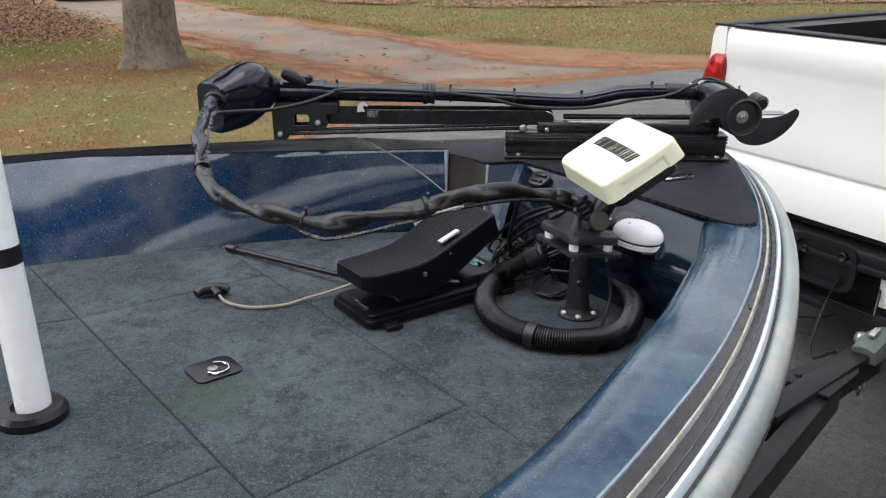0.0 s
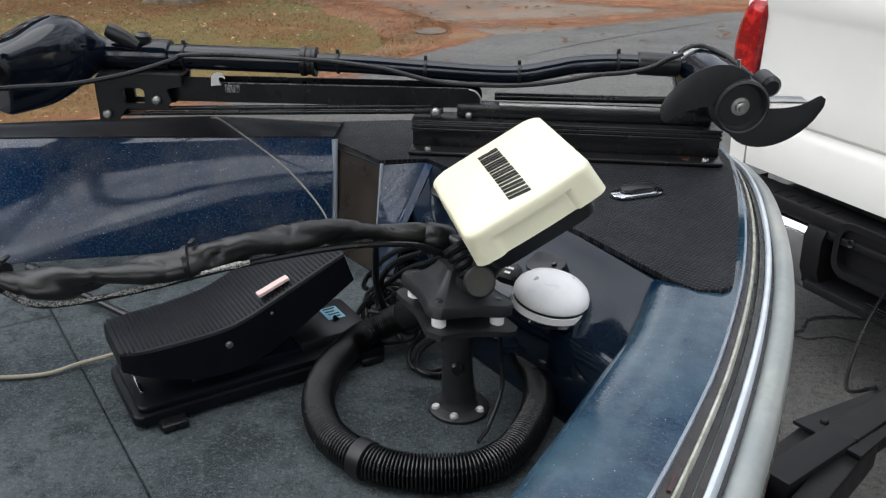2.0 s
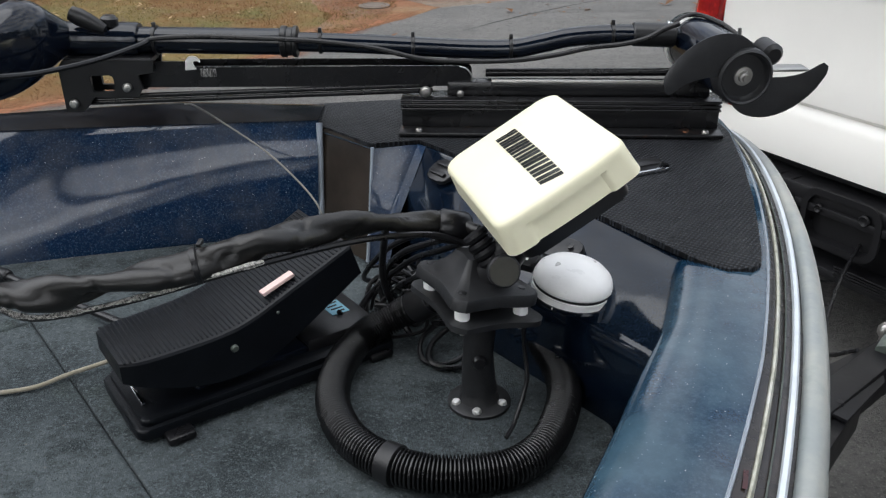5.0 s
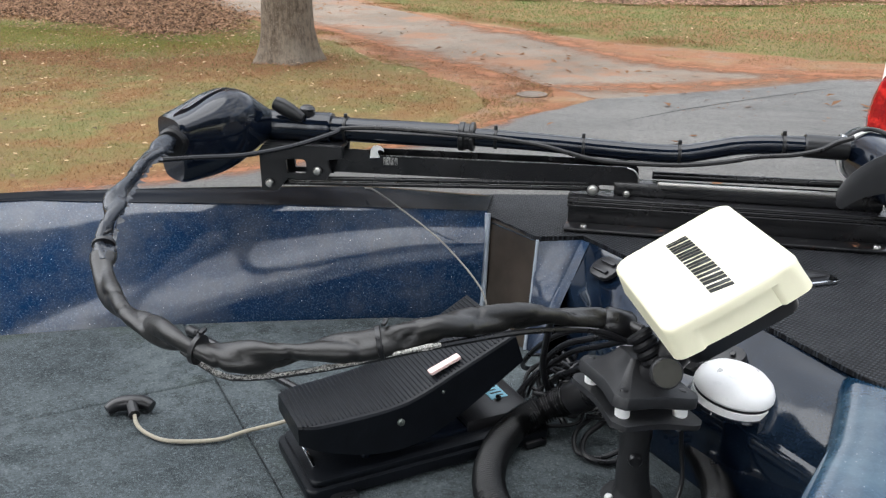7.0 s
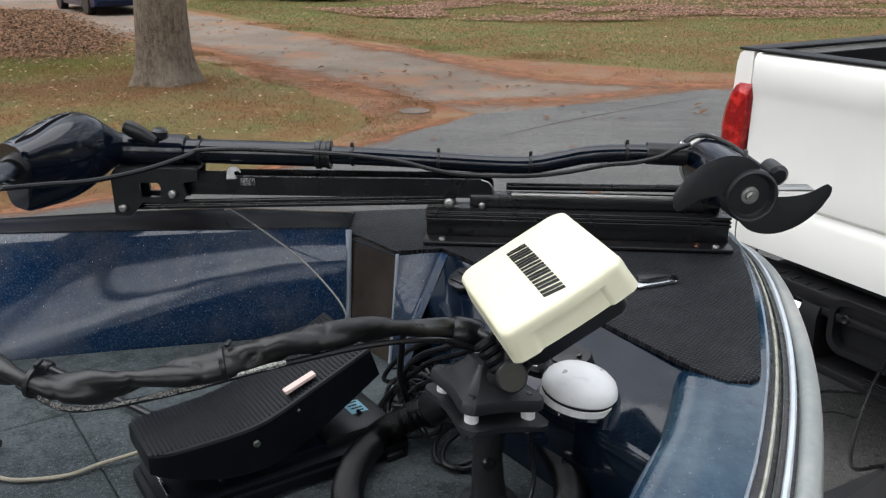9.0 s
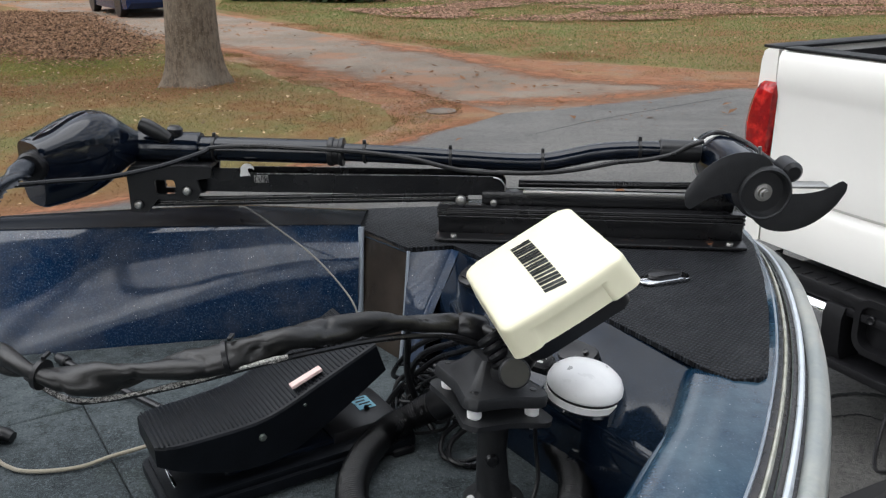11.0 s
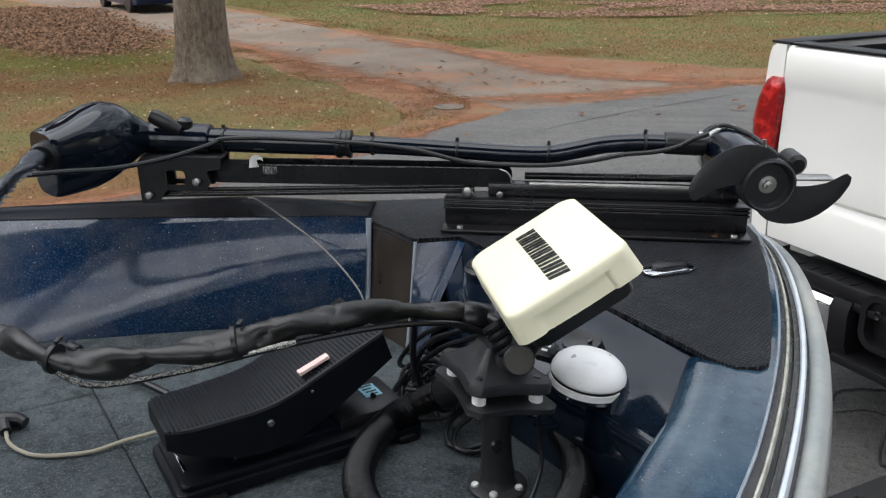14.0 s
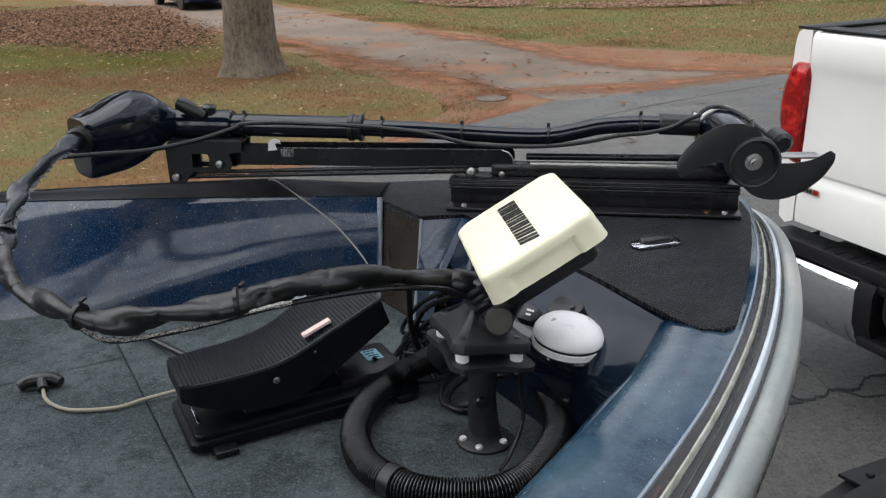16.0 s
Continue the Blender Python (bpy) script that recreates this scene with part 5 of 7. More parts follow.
def wrinkled(t, a):
    big = 0.0112 + 0.0030 * math.exp(-((t - 0.70) / 0.20) ** 2)
    w = noise.noise((t * 34, math.cos(a) * 0.8, math.sin(a) * 0.8)) + 0.6 * noise.noise((t * 90, math.cos(a) * 1.5, math.sin(a) * 1.5 + 7))
    fold = 1 - abs(math.sin(52 * t + 1.0 * math.sin(a + 9 * t) + 3 * noise.noise((t * 12, 0.3 * math.cos(a), 3))))
    twist = math.cos(2 * (a - 27 * t + 1.2 * noise.noise((t * 9, 4, 1))))
    pinch = math.sin(68 * t + 2.5 * noise.noise((t * 7, 1, 8)))
    return big * (1.06 + 0.30 * twist + 0.14 * pinch + 0.10 * w - 0.34 * fold ** 7)


FINE = between(SLEEVE, 340)
bm = bmesh.new()
sweep(bm, FINE[100:], lambda t, a: wrinkled((100 + 240 * t) / 340, a), 20)
part("sleeve", bm, M_SLEEVE, wc, "wrinkled black cable wrap", angle=80)
bm = bmesh.new()
sweep(bm, FINE[:106], lambda t, a: wrinkled(105 * t / 340, a) * (0.98 + 0.10 * math.sin(3 * a + 9 * t)), 20)
part("plastic_wrap", bm, M_WRAP, wc, "grey plastic wrap round the cables", angle=80)
bm = bmesh.new()
rows_ = []
for i in range(14, 104):
    w = 0.004 + 0.010 * abs(noise.noise((i * 0.17, 2.0, 5.0))) + 0.003 * math.sin(i * 1.3)
    c = FINE[i] + Vector((0.012, -0.004, -0.002))
    rows_.append([c, c + Vector((w, 0.004 * math.sin(i * 0.9), -0.3 * w))])
loft(bm, rows_, caps=False, closed=False)
part("wrap_seam", bm, M_WRAP, wc, "frilled loose seam of the wrap")
bm = bmesh.new()
STRAND = smooth_path([(-0.268, 1.449, 1.268), (-0.216, 1.437, 1.247), (-0.164, 1.432, 1.252), (-0.077, 1.432, 1.273), (0.023, 1.447, 1.297), (0.123, 1.520, 1.290), (0.200, 1.578, 1.270), (0.245, 1.595, 1.250)], 8)
sweep(bm, STRAND, 0.0038, 8)
part("strand", bm, M_RUBBER, wc, "thin black cable with dried white residue")
bm = bmesh.new()
sweep(bm, [p + Vector((0, -0.002, 0.002)) for p in STRAND[3:34]], lambda t, a: 0.0030 * (0.6 + 0.7 * abs(math.sin(31 * t) * math.sin(83 * t))), 6)
part("residue", bm, M_RESIDUE, wc, "whitish frayed residue")
for i, rt in ((46, 0.0135), (76, 0.0155), (108, 0.0175)):
    bm = bmesh.new()
    tdir = SLEEVE[i + 1] - SLEEVE[i - 1]
    lathe(bm, [(rt, -0.003), (rt + 0.0022, -0.0026), (rt + 0.0022, 0.0026), (rt, 0.003)], SLEEVE[i], tdir, 18)
    box(bm, SLEEVE[i] + Vector((0.004, 0.008, rt + 0.004)), (0.005, 0.014, 0.004), None, 0.001)
    part("cable_tie", bm, M_BLACK, wc)
bm = bmesh.new()
lathe(bm, [(0.017, -0.02), (0.0205, -0.015), (0.0205, 0.015), (0.017, 0.02)], SLEEVE[-14], SLEEVE[-12] - SLEEVE[-16], 18)
part("end_collar", bm, M_RUBBER, wc)

# ---- foot pedal ----
U = Vector((0.818, 0.575, 0)).normalized()
V = Vector((-U.y, U.x, 0))
O = Vector((-0.122, 1.497, DECK))
RU = axes(U, (0, 0, 1))
at = lambda u, v, h: O + U * u + V * v + Vector((0, 0, h))
fp = thing("foot_pedal", at(0.15, 0.065, 0), "black plastic foot control pedal with ribbed treadle on the deck", "foot pedal")
bm = bmesh.new()
F_P = Matrix.Translation(at(0.1505, 0.060, 0.006)) @ RU.to_4x4()
slab(bm, round_rect(0.350, 0.148, 0.012), F_P, 0.014, 0.003, 3)
slab(bm, round_rect(0.338, 0.136, 0.010), F_P @ Matrix.Translation((0.002, 0.001, 0.0138)), 0.0085, 0.003, 3)
base = part("base", bm, M_PEDAL, fp, "black pedal base tray")
bm = bmesh.new()
box(bm, at(0.18, 0.066, 0.030), (0.24, 0.095, 0.014), RU, 0.004)
part("inner_tray", bm, M_BLACKGLOSS, base)
bm = bmesh.new()
box(bm, at(0.262, 0.066, 0.034), (0.105, 0.100, 0.022), RU, 0.006)
part("drive_box", bm, M_BLACK, base)
for u0, v0 in ((0.020, -0.018), (0.30, -0.004), (0.012, 0.124), (0.30, 0.124)):
    bm = bmesh.new()
    box(bm, at(u0, v0, 0.0055), (0.034, 0.032, 0.011), RU, 0.004)
    part("foot", bm, M_RUBBER, base)
bm = bmesh.new()
box(bm, at(-0.004, 0.05, 0.0305), (0.004, 0.05, 0.004), RU, 0.001)
part("wear_edge", bm, M_CHROME, base, "bare shiny metal edge")
# printed label: bars
bm = bmesh.new()
box(bm, at(0.281, 0.073, 0.0455), (0.026, 0.036, 0.001), RU)
lab = part("label", bm, M_BLUEPRINT, base, "pale blue printed label")
for k, (w, du) in enumerate(((0.018, 0.0), (0.014, -0.002), (0.017, 0.001), (0.008, 0.004))):
    bm = bmesh.new()
    box(bm, at(0.281 + du, 0.086 - 0.0085 * k, 0.0464), (w, 0.0028, 0.0006), RU)
    part("print_bar", bm, M_LOGO, lab, "dark printed bar")
# treadle: a bent board with a skirt
PROF = [(-0.026, 0.104), (0.035, 0.103), (0.095, 0.105), (0.135, 0.114), (0.19, 0.137), (0.272, 0.172)]
LOW = [(-0.026, 0.078), (0.035, 0.054), (0.085, 0.043), (0.135, 0.047), (0.19, 0.072), (0.284, 0.130)]
bm = bmesh.new()
rings = []
W0, W1, W2 = -0.002, 0.112, 0.148
top_ = smooth_path([(u, 0, h) for u, h in PROF], 6)
low_ = smooth_path([(u, 0, h) for u, h in LOW], 6)
wide = lambda u: W1 + (W2 - W1) * (u - PROF[0][0]) / (PROF[-1][0] - PROF[0][0])
for i, (a, b) in enumerate(zip(top_, low_)):
    # the lower end is rounded at its corners
    w1, c_ = wide(a.x), 0.010 * max(0.0, 1 - i / 3.0) ** 2
    rings.append([at(b.x, W0 + c_, b.z), at(a.x, W0 + 0.001 + c_, a.z - 0.004), at(a.x, W0 + 0.003 + c_, a.z - 0.001), at(a.x, W0 + 0.006 + c_, a.z), at(a.x, w1 - 0.006 - c_, a.z), at(a.x, w1 - 0.003 - c_, a.z - 0.001), at(a.x, w1 - 0.001 - c_, a.z - 0.004), at(b.x, w1 - c_, b.z)])
loft(bm, rings)
treadle = part("treadle", bm, M_PEDAL, fp, "black treadle board with skirt", angle=25)
length = between(top_, 54)
for i, p in enumerate(length[1:-1]):
    n = length[i + 2] - length[i]
    bm = bmesh.new()
    box(bm, at(p.x, (W0 + wide(p.x)) / 2, p.z - 0.0002), (0.0026, wide(p.x) - W0 - 0.014, 0.0030), axes(U * n.x + Vector((0, 0, n.z)), (0, 0, 1)), 0.0008, 1)
    part("rib", bm, M_PEDAL, treadle)
bm = bmesh.new()
box(bm, at(0.177, 0.020, 0.1385), (0.046, 0.013, 0.005), axes(U + Vector((0, 0, 0.36)), (0, 0.1, 1)), 0.001)
part("tape", bm, M_PINK, treadle, "pale pink sticker strip")
bm = bmesh.new()
box(bm, at(0.186, 0.137, 0.140), (0.030, 0.003, 0.018), axes(U + Vector((0, 0, 0.36)), (0, 0, 1)), 0.001)
part("tag", bm, M_TAG, treadle, "small white tag on the far edge")
screw(treadle, at(0.105, W0 - 0.0005, 0.083), -V, 0.0050, M_STEELDULL)
screw(treadle, at(0.165, W0 - 0.0005, 0.112), -V, 0.0022, M_STEELDULL)

# ---- fish finder mount ----
PX, PY = 0.260, 1.558
pm = thing("pedestal_mount", (PX, PY, DECK), "charcoal swivel ball mount screwed to the carpeted deck", "mount")
bm = bmesh.new()
lathe(bm, [(0.039, 0), (0.039, 0.004), (0.036, 0.006), (0.025, 0.008), (0.021, 0.016), (0.020, 0.03), (0.0, 0.03)], (PX, PY, DECK), (0, 0, 1), 28)
part("base_plate", bm, M_GREYPLASTIC, pm)
for a in (200, 262, 335, 100):
    screw(pm, (PX + 0.0305 * math.cos(radians(a)), PY + 0.0305 * math.sin(radians(a)), DECK + 0.0055), (0, 0, 1), 0.0058, M_WHITEMETAL)
bm = bmesh.new()
sweep(bm, [(PX, PY, DECK + 0.02), (PX - 0.001, PY, DECK + 0.03), (PX - 0.002, PY, DECK + 0.055), (PX - 0.002, PY - 0.001, DECK + 0.075), (PX - 0.001, PY - 0.001, DECK + 0.10), (PX, PY, DECK + 0.13), (PX - 0.002, PY + 0.002, DECK + 0.140)],
      lambda t, a: 0.0185 + 0.004 * abs(2 * t - 1), 18)
post = part("post", bm, M_GREYPLASTIC, pm)
screw(post, (PX - 0.001, PY - 0.020, DECK + 0.072), (0, -1, 0), 0.0090, M_BLACK, "hex_bolt")
PC = Vector((0.254, 1.5635, 0))
pr = Matrix.Rotation(radians(26), 3, "Z") @ Matrix.Rotation(radians(9), 3, "Y")
# four rounded lobes with hollow sides between them
corner = [(0.0385, -0.041), (0.0385, 0.041), (-0.0385, 0.041), (-0.0385, -0.041)]
plate_out = []
for k, (cx, cy) in enumerate(corner):
    for a in (-50, -25, 0, 25, 50):
        b = radians(a + 90 * k - 45)
        plate_out.append((cx + 0.0155 * math.cos(b), cy + 0.0155 * math.sin(b)))
    nx, ny = corner[(k + 1) % 4]
    mx, my = (cx + nx) / 2, (cy + ny) / 2
    plate_out.append((mx * 1.27, my * 1.27))
plate_out = [(q.x, q.y) for q in smooth_path([(*q, 0) for q in plate_out + plate_out[:1]], 4)[:-1]]
bm = bmesh.new()
slab(bm, [(x * 1.10, y * 1.18) for x, y in plate_out], Matrix.Translation(PC + Vector((0, 0, 1.184))) @ pr.to_4x4(), 0.007, 0.002)
lower = part("lower_plate", bm, M_GREYPLASTIC, pm)
bm = bmesh.new()
FP_ = Matrix.Translation(PC + Vector((0, 0, 1.2055))) @ pr.to_4x4()
loft(bm, [[FP_ @ Vector((x * k, y * k + dy, h)) for x, y in plate_out]
          for k, h, dy in ((0.99, 0.0, 0), (1.03, 0.002, 0), (1.03, 0.012, 0), (1.0, 0.0155, 0), (0.92, 0.0170, 0.001), (0.74, 0.0195, 0.004), (0.56, 0.0255, 0.008), (0.42, 0.034, 0.010), (0.34, 0.042, 0.010))])
upper = part("upper_plate", bm, M_GREYPLASTIC, pm)
for x, y in corner:
    c = PC + pr @ Vector((x, y, 0))
    bm = bmesh.new()
    rod(bm, c + Vector((0, 0, 1.190)), c + Vector((0, 0, 1.207)), 0.0088, 28, 0.0015)
    part("spacer", bm, M_WHITE, pm, "white nylon spacer")
    screw(upper, c + Vector((0, 0, 1.2205)), pr @ Vector((0, 0, 1)), 0.0056, M_BLACK)
    bm = bmesh.new()
    rod(bm, c + Vector((0, 0, 1.170)), c + Vector((0, 0, 1.188)), 0.0028, 8)
    part("stud", bm, M_STEEL, lower)

# ---- fish finder ----
FU, FV = Vector((0.275, -0.961, -0.005)).normalized(), Vector((0.836, 0.239, 0.50))
FV = (FV - FU * FV.dot(FU)).normalized()
FN = FU.cross(FV).normalized()
FC = Vector((0.220, 1.621, 1.339)) + FU * 0.090 + FV * 0.076
FM = Matrix.Translation(FC) @ Matrix((FU, FV, FN)).transposed().to_4x4()
FW, FH = 0.190, 0.158
ff = thing("fish_finder", FC - FN * 0.08, "fish finder tilted on its mount under a cream plastic cover", "fish finder")
bm = bmesh.new()
rings = []
DOME = ((0.0, -0.0080, 0.012), (0.0006, -0.0040, 0.012), (0.0022, -0.0014, 0.013), (0.0060, 0.0006, 0.015), (0.010, 0.0016, 0.017), (0.020, 0.0034, 0.020), (0.045, 0.0068, 0.022), (0.070, 0.0080, 0.008))
for inset, h, r, dent in [(-0.0038, -0.0385, 0.010, 0.0038), (-0.0036, -0.0370, 0.010, 0.0038), (-0.0006, -0.0150, 0.011, 0.0038), (-0.0005, -0.0140, 0.011, 0.0)] + [(*q, 0.0) for q in DOME]:
    outline = round_rect(FW - 2 * inset, FH - 2 * inset, min(r, (FH - 2 * inset) / 2 - 0.001), 5)
    # the near side is cut finer, for the grip recess between two feet
    a, b = outline[-1], outline[0]
    outline += [(a[0], a[1] + (b[1] - a[1]) * k / 40) for k in range(1, 40)]
    ring = []
    for i, (x, y) in enumerate(outline):
        bow = 0.010 * (1 - (2 * x / FW) ** 2) * (abs(y) / (FH / 2)) * math.copysign(1, y)
        bow2 = (0.010 if x < 0 else 0.004) * (1 - (2 * y / FH) ** 2) * (abs(x) / (FW / 2)) * math.copysign(1, x)
        if i >= 24:
            bow2 -= dent * min(1.0, max(0.0, min((y + 0.052) / 0.0035, (0.047 - y) / 0.0035)))
        ring.append(FM @ Vector((x * 0.985 + bow2, (y + bow) * 0.955, h)))
    rings.append(ring)
loft(bm, rings)
cover = part("cover", bm, M_CREAM, ff, "cream plastic sun cover with a grip recess", angle=32)
bm = bmesh.new()
slab(bm, round_rect(FW - 0.014, FH - 0.030, 0.012), FM @ Matrix.Translation((0.003, -0.002, -0.058)), 0.024, 0.004)
body = part("body", bm, M_BLACK, ff, "black display housing")
# name print on the cover as slanted dark bars
def dome_height(x, y):
    d = min(FW / 2 - abs(x), FH / 2 - abs(y))
    for (a, u, _), (b, v, _) in zip(DOME, DOME[1:]):
        if d <= b:
            return u + (v - u) * (d - a) / (b - a)
    return DOME[-1][1]


x = -0.0735
for strokes in (2, 2, 3, 3, 1, 2, 2, 1, 2, 2):
    for k in range(strokes):
        w, sk, y0, y1 = 0.0060, 0.0052, -0.0150, 0.0105
        bm = bmesh.new()
        vs = [bm.verts.new(FM @ Vector((px_, py_, dome_height(px_, py_) + 0.0006))) for px_, py_ in ((x, y0), (x + w, y0), (x + w + sk / 2, (y0 + y1) / 2), (x + w + sk, y1), (x + sk, y1), (x + sk / 2, (y0 + y1) / 2))]
        f = bm.faces.new(vs)
        bmesh.ops.solidify(bm, geom=[f], thickness=0.0005)
        part("print_bar", bm, M_LOGO, cover, "dark printed bar")
        x += w + 0.0010
    x += 0.0014
# swivel below the unit
KN = Vector((0.285, 1.524, 1.249))
kd = Vector((0.18, -0.93, 0.30)).normalized()
bm = bmesh.new()
lathe(bm, [(0.012, -0.055), (0.016, -0.05), (0.016, -0.008), (0.0190, -0.006), (0.0190, 0.0), (0.0175, 0.0015), (0.0, 0.0015)], KN, kd, 28)
knob_ = part("tilt_knob", bm, M_GREYPLASTIC, ff, "round dark tilt knob")
bm = bmesh.new()
lathe(bm, [(0.0168, 0.0014), (0.0166, 0.0022), (0.0, 0.0022)], KN, kd, 28)
part("knob_face", bm, M_KNOB, knob_, "flat olive-grey knob face")
bm = bmesh.new()
sweep(bm, [PC + Vector((0.005, 0.0, 1.214)), KN - kd * 0.03, FC - FN * 0.055], 0.021, 16)
part("swivel", bm, M_BLACK, ff)
for k in range(4):
    bm = bmesh.new()
    p = Vector((0.272, 1.550, 1.252)).lerp(Vector((0.254, 1.560, 1.276)), k / 3)
    lathe(bm, [(0.012, -0.0046), (0.0148, -0.0042), (0.0164, 0.0), (0.0148, 0.0042), (0.012, 0.0046)], p, (-0.026, 0.012, 0.036), 20)
    part("boot_ring", bm, M_TRUCKBLACK, ff, "ribbed rubber boot")

# ---- position puck ----
PUCK = Vector((0.371, 1.600, 1.178))
gp = thing("antenna_puck", PUCK, "white domed antenna puck with a dark seam on the bow panel", "antenna")
paxis = (0.15, -0.03, 1)
bm = bmesh.new()
lathe(bm, [(0.0470, 0.0155), (0.0490, 0.0185), (0.0485, 0.024), (0.0450, 0.0315), (0.0370, 0.0385), (0.0250, 0.0425), (0.012, 0.0440), (0, 0.0443)], PUCK, paxis, 36)
dome = part("dome", bm, M_WHITE, gp)
bm = bmesh.new()
lathe(bm, [(0.045, 0.0122), (0.0474, 0.0126), (0.0474, 0.0156), (0.045, 0.0160)], PUCK, paxis, 36)
part("seam", bm, M_BLACK, gp, "dark seal line")
bm = bmesh.new()
lathe(bm, [(0.0460, 0.002), (0.0482, 0.003), (0.0484, 0.0115), (0.046, 0.0126)], PUCK, paxis, 36)
part("puck_base", bm, M_WHITE, gp)
bm = bmesh.new()
lathe(bm, [(0.012, -0.075), (0.012, -0.030), (0.018, -0.006), (0.0505, -0.0015), (0.0520, 0.0005), (0.050, 0.003), (0.044, 0.0032)], PUCK, paxis, 36)
part("mount_ring", bm, M_GELDARKREFL, gp, "dark mounting ring")
for dx, dy in ((-0.024, -0.006), (0.022, 0.014)):
    bm = bmesh.new()
    lathe(bm, [(0.0050, 0), (0.0046, 0.0008), (0.0, 0.0010)], PUCK + Vector((dx + 0.0055, dy - 0.001, 0.0408 - 0.15 * dx)), (dx * 9, dy * 9, 1), 12)
    part("screw_plug", bm, M_STEEL, dome, "dark screw recess")

# ---- plug by the puck ----
bm = bmesh.new()
R_PL = Matrix.Translation((0.322, 1.632, 1.205)) @ axes((0.8, -0.5, 0), (-0.2, -0.5, 0.8)).to_4x4()
slab(bm, round_rect(0.034, 0.024, 0.006), R_PL, 0.016, 0.004)
plug = part("plug", bm, M_BLACK, ff, "black cable plug with pale print")
for k in range(2):
    bm = bmesh.new()
    box(bm, R_PL @ Vector((0.002, 0.004 - 0.007 * k, 0.0163)), (0.012 - 0.004 * k, 0.003, 0.0006), R_PL.to_3x3())
    part("print_bar", bm, M_WHITE, plug, "pale printed bar")

# ---- corrugated hose ring ----
ch = thing("corrugated_hose", (0.22, 1.39, DECK), "black corrugated hose looped round the mount on the deck", "hose")
HOSE = smooth_path([(0.202, 1.678, 1.132), (0.184, 1.685, 1.118), (0.156, 1.690, 1.101), (0.125, 1.680, 1.087), (0.098, 1.650, 1.077), (0.082, 1.595, 1.073), (0.082, 1.533, 1.073), (0.098, 1.480, 1.073), (0.124, 1.440, 1.073), (0.164, 1.410, 1.073), (0.205, 1.396, 1.073), (0.250, 1.396, 1.073), (0.293, 1.407, 1.073),
                    (0.330, 1.444, 1.073), (0.356, 1.508, 1.074), (0.363, 1.560, 1.077), (0.355, 1.605, 1.084), (0.332, 1.650, 1.095), (0.300, 1.680, 1.108)], 10)
hl = between(HOSE, 1600)
RIB = (0.0212, 0.0214, 0.0212, 0.0204, 0.0168, 0.0160, 0.0168, 0.0204)
bm = bmesh.new()
sweep(bm, hl, lambda t, a: RIB[int(t * 1599 + 0.5) % 8], 18)
part("hose", bm, M_HOSE, ch, "black ribbed hose", angle=75)
for spot, half in ((Vector((0.158, 1.413, 1.073)), 0.010), (Vector((0.188, 1.684, 1.122)), 0.016)):
    i = min(range(3, len(hl) - 3), key=lambda k: (hl[k] - spot).length)
    bm = bmesh.new()
    lathe(bm, [(0.0208, -half), (0.0234, -half + 0.001), (0.0234, half - 0.001), (0.0208, half)], hl[i], hl[i + 3] - hl[i - 3], 24)
    part("clip", bm, M_BLACK, ch, "dark tape band")

# ---- loose black cables in front of the bow panel ----
random.seed(5)
for i in range(13):
    lc = thing("loose_cable", (0.17, 1.76, DECK), "tangled thin black cable lying on the carpet", "cable", "cables by the mount")
    bm = bmesh.new()
    c0 = Vector((0.185 + random.uniform(-0.05, 0.06), 1.750 + random.uniform(-0.04, 0.06), 0))
    pts = []
    turns = random.uniform(0.7, 1.4)
    ph = random.uniform(0, 6.28)
    rr = random.uniform(0.030, 0.060)
    for k in range(9):
        a = ph + turns * 6.28 * k / 8
        pts.append((c0.x + rr * math.cos(a) * random.uniform(0.7, 1.2) + 0.012 * k * random.uniform(-0.5, 0.6), c0.y + rr * 0.8 * math.sin(a) * random.uniform(0.8, 1.1), DECK + 0.010 + 0.075 * abs(math.sin(k * 0.7 + ph)) * random.uniform(0.3, 1)))
    sweep(bm, smooth_path(pts, 6), random.choice((0.0026, 0.0032, 0.0040)), 7)
    part("wire", bm, M_RUBBER, lc)
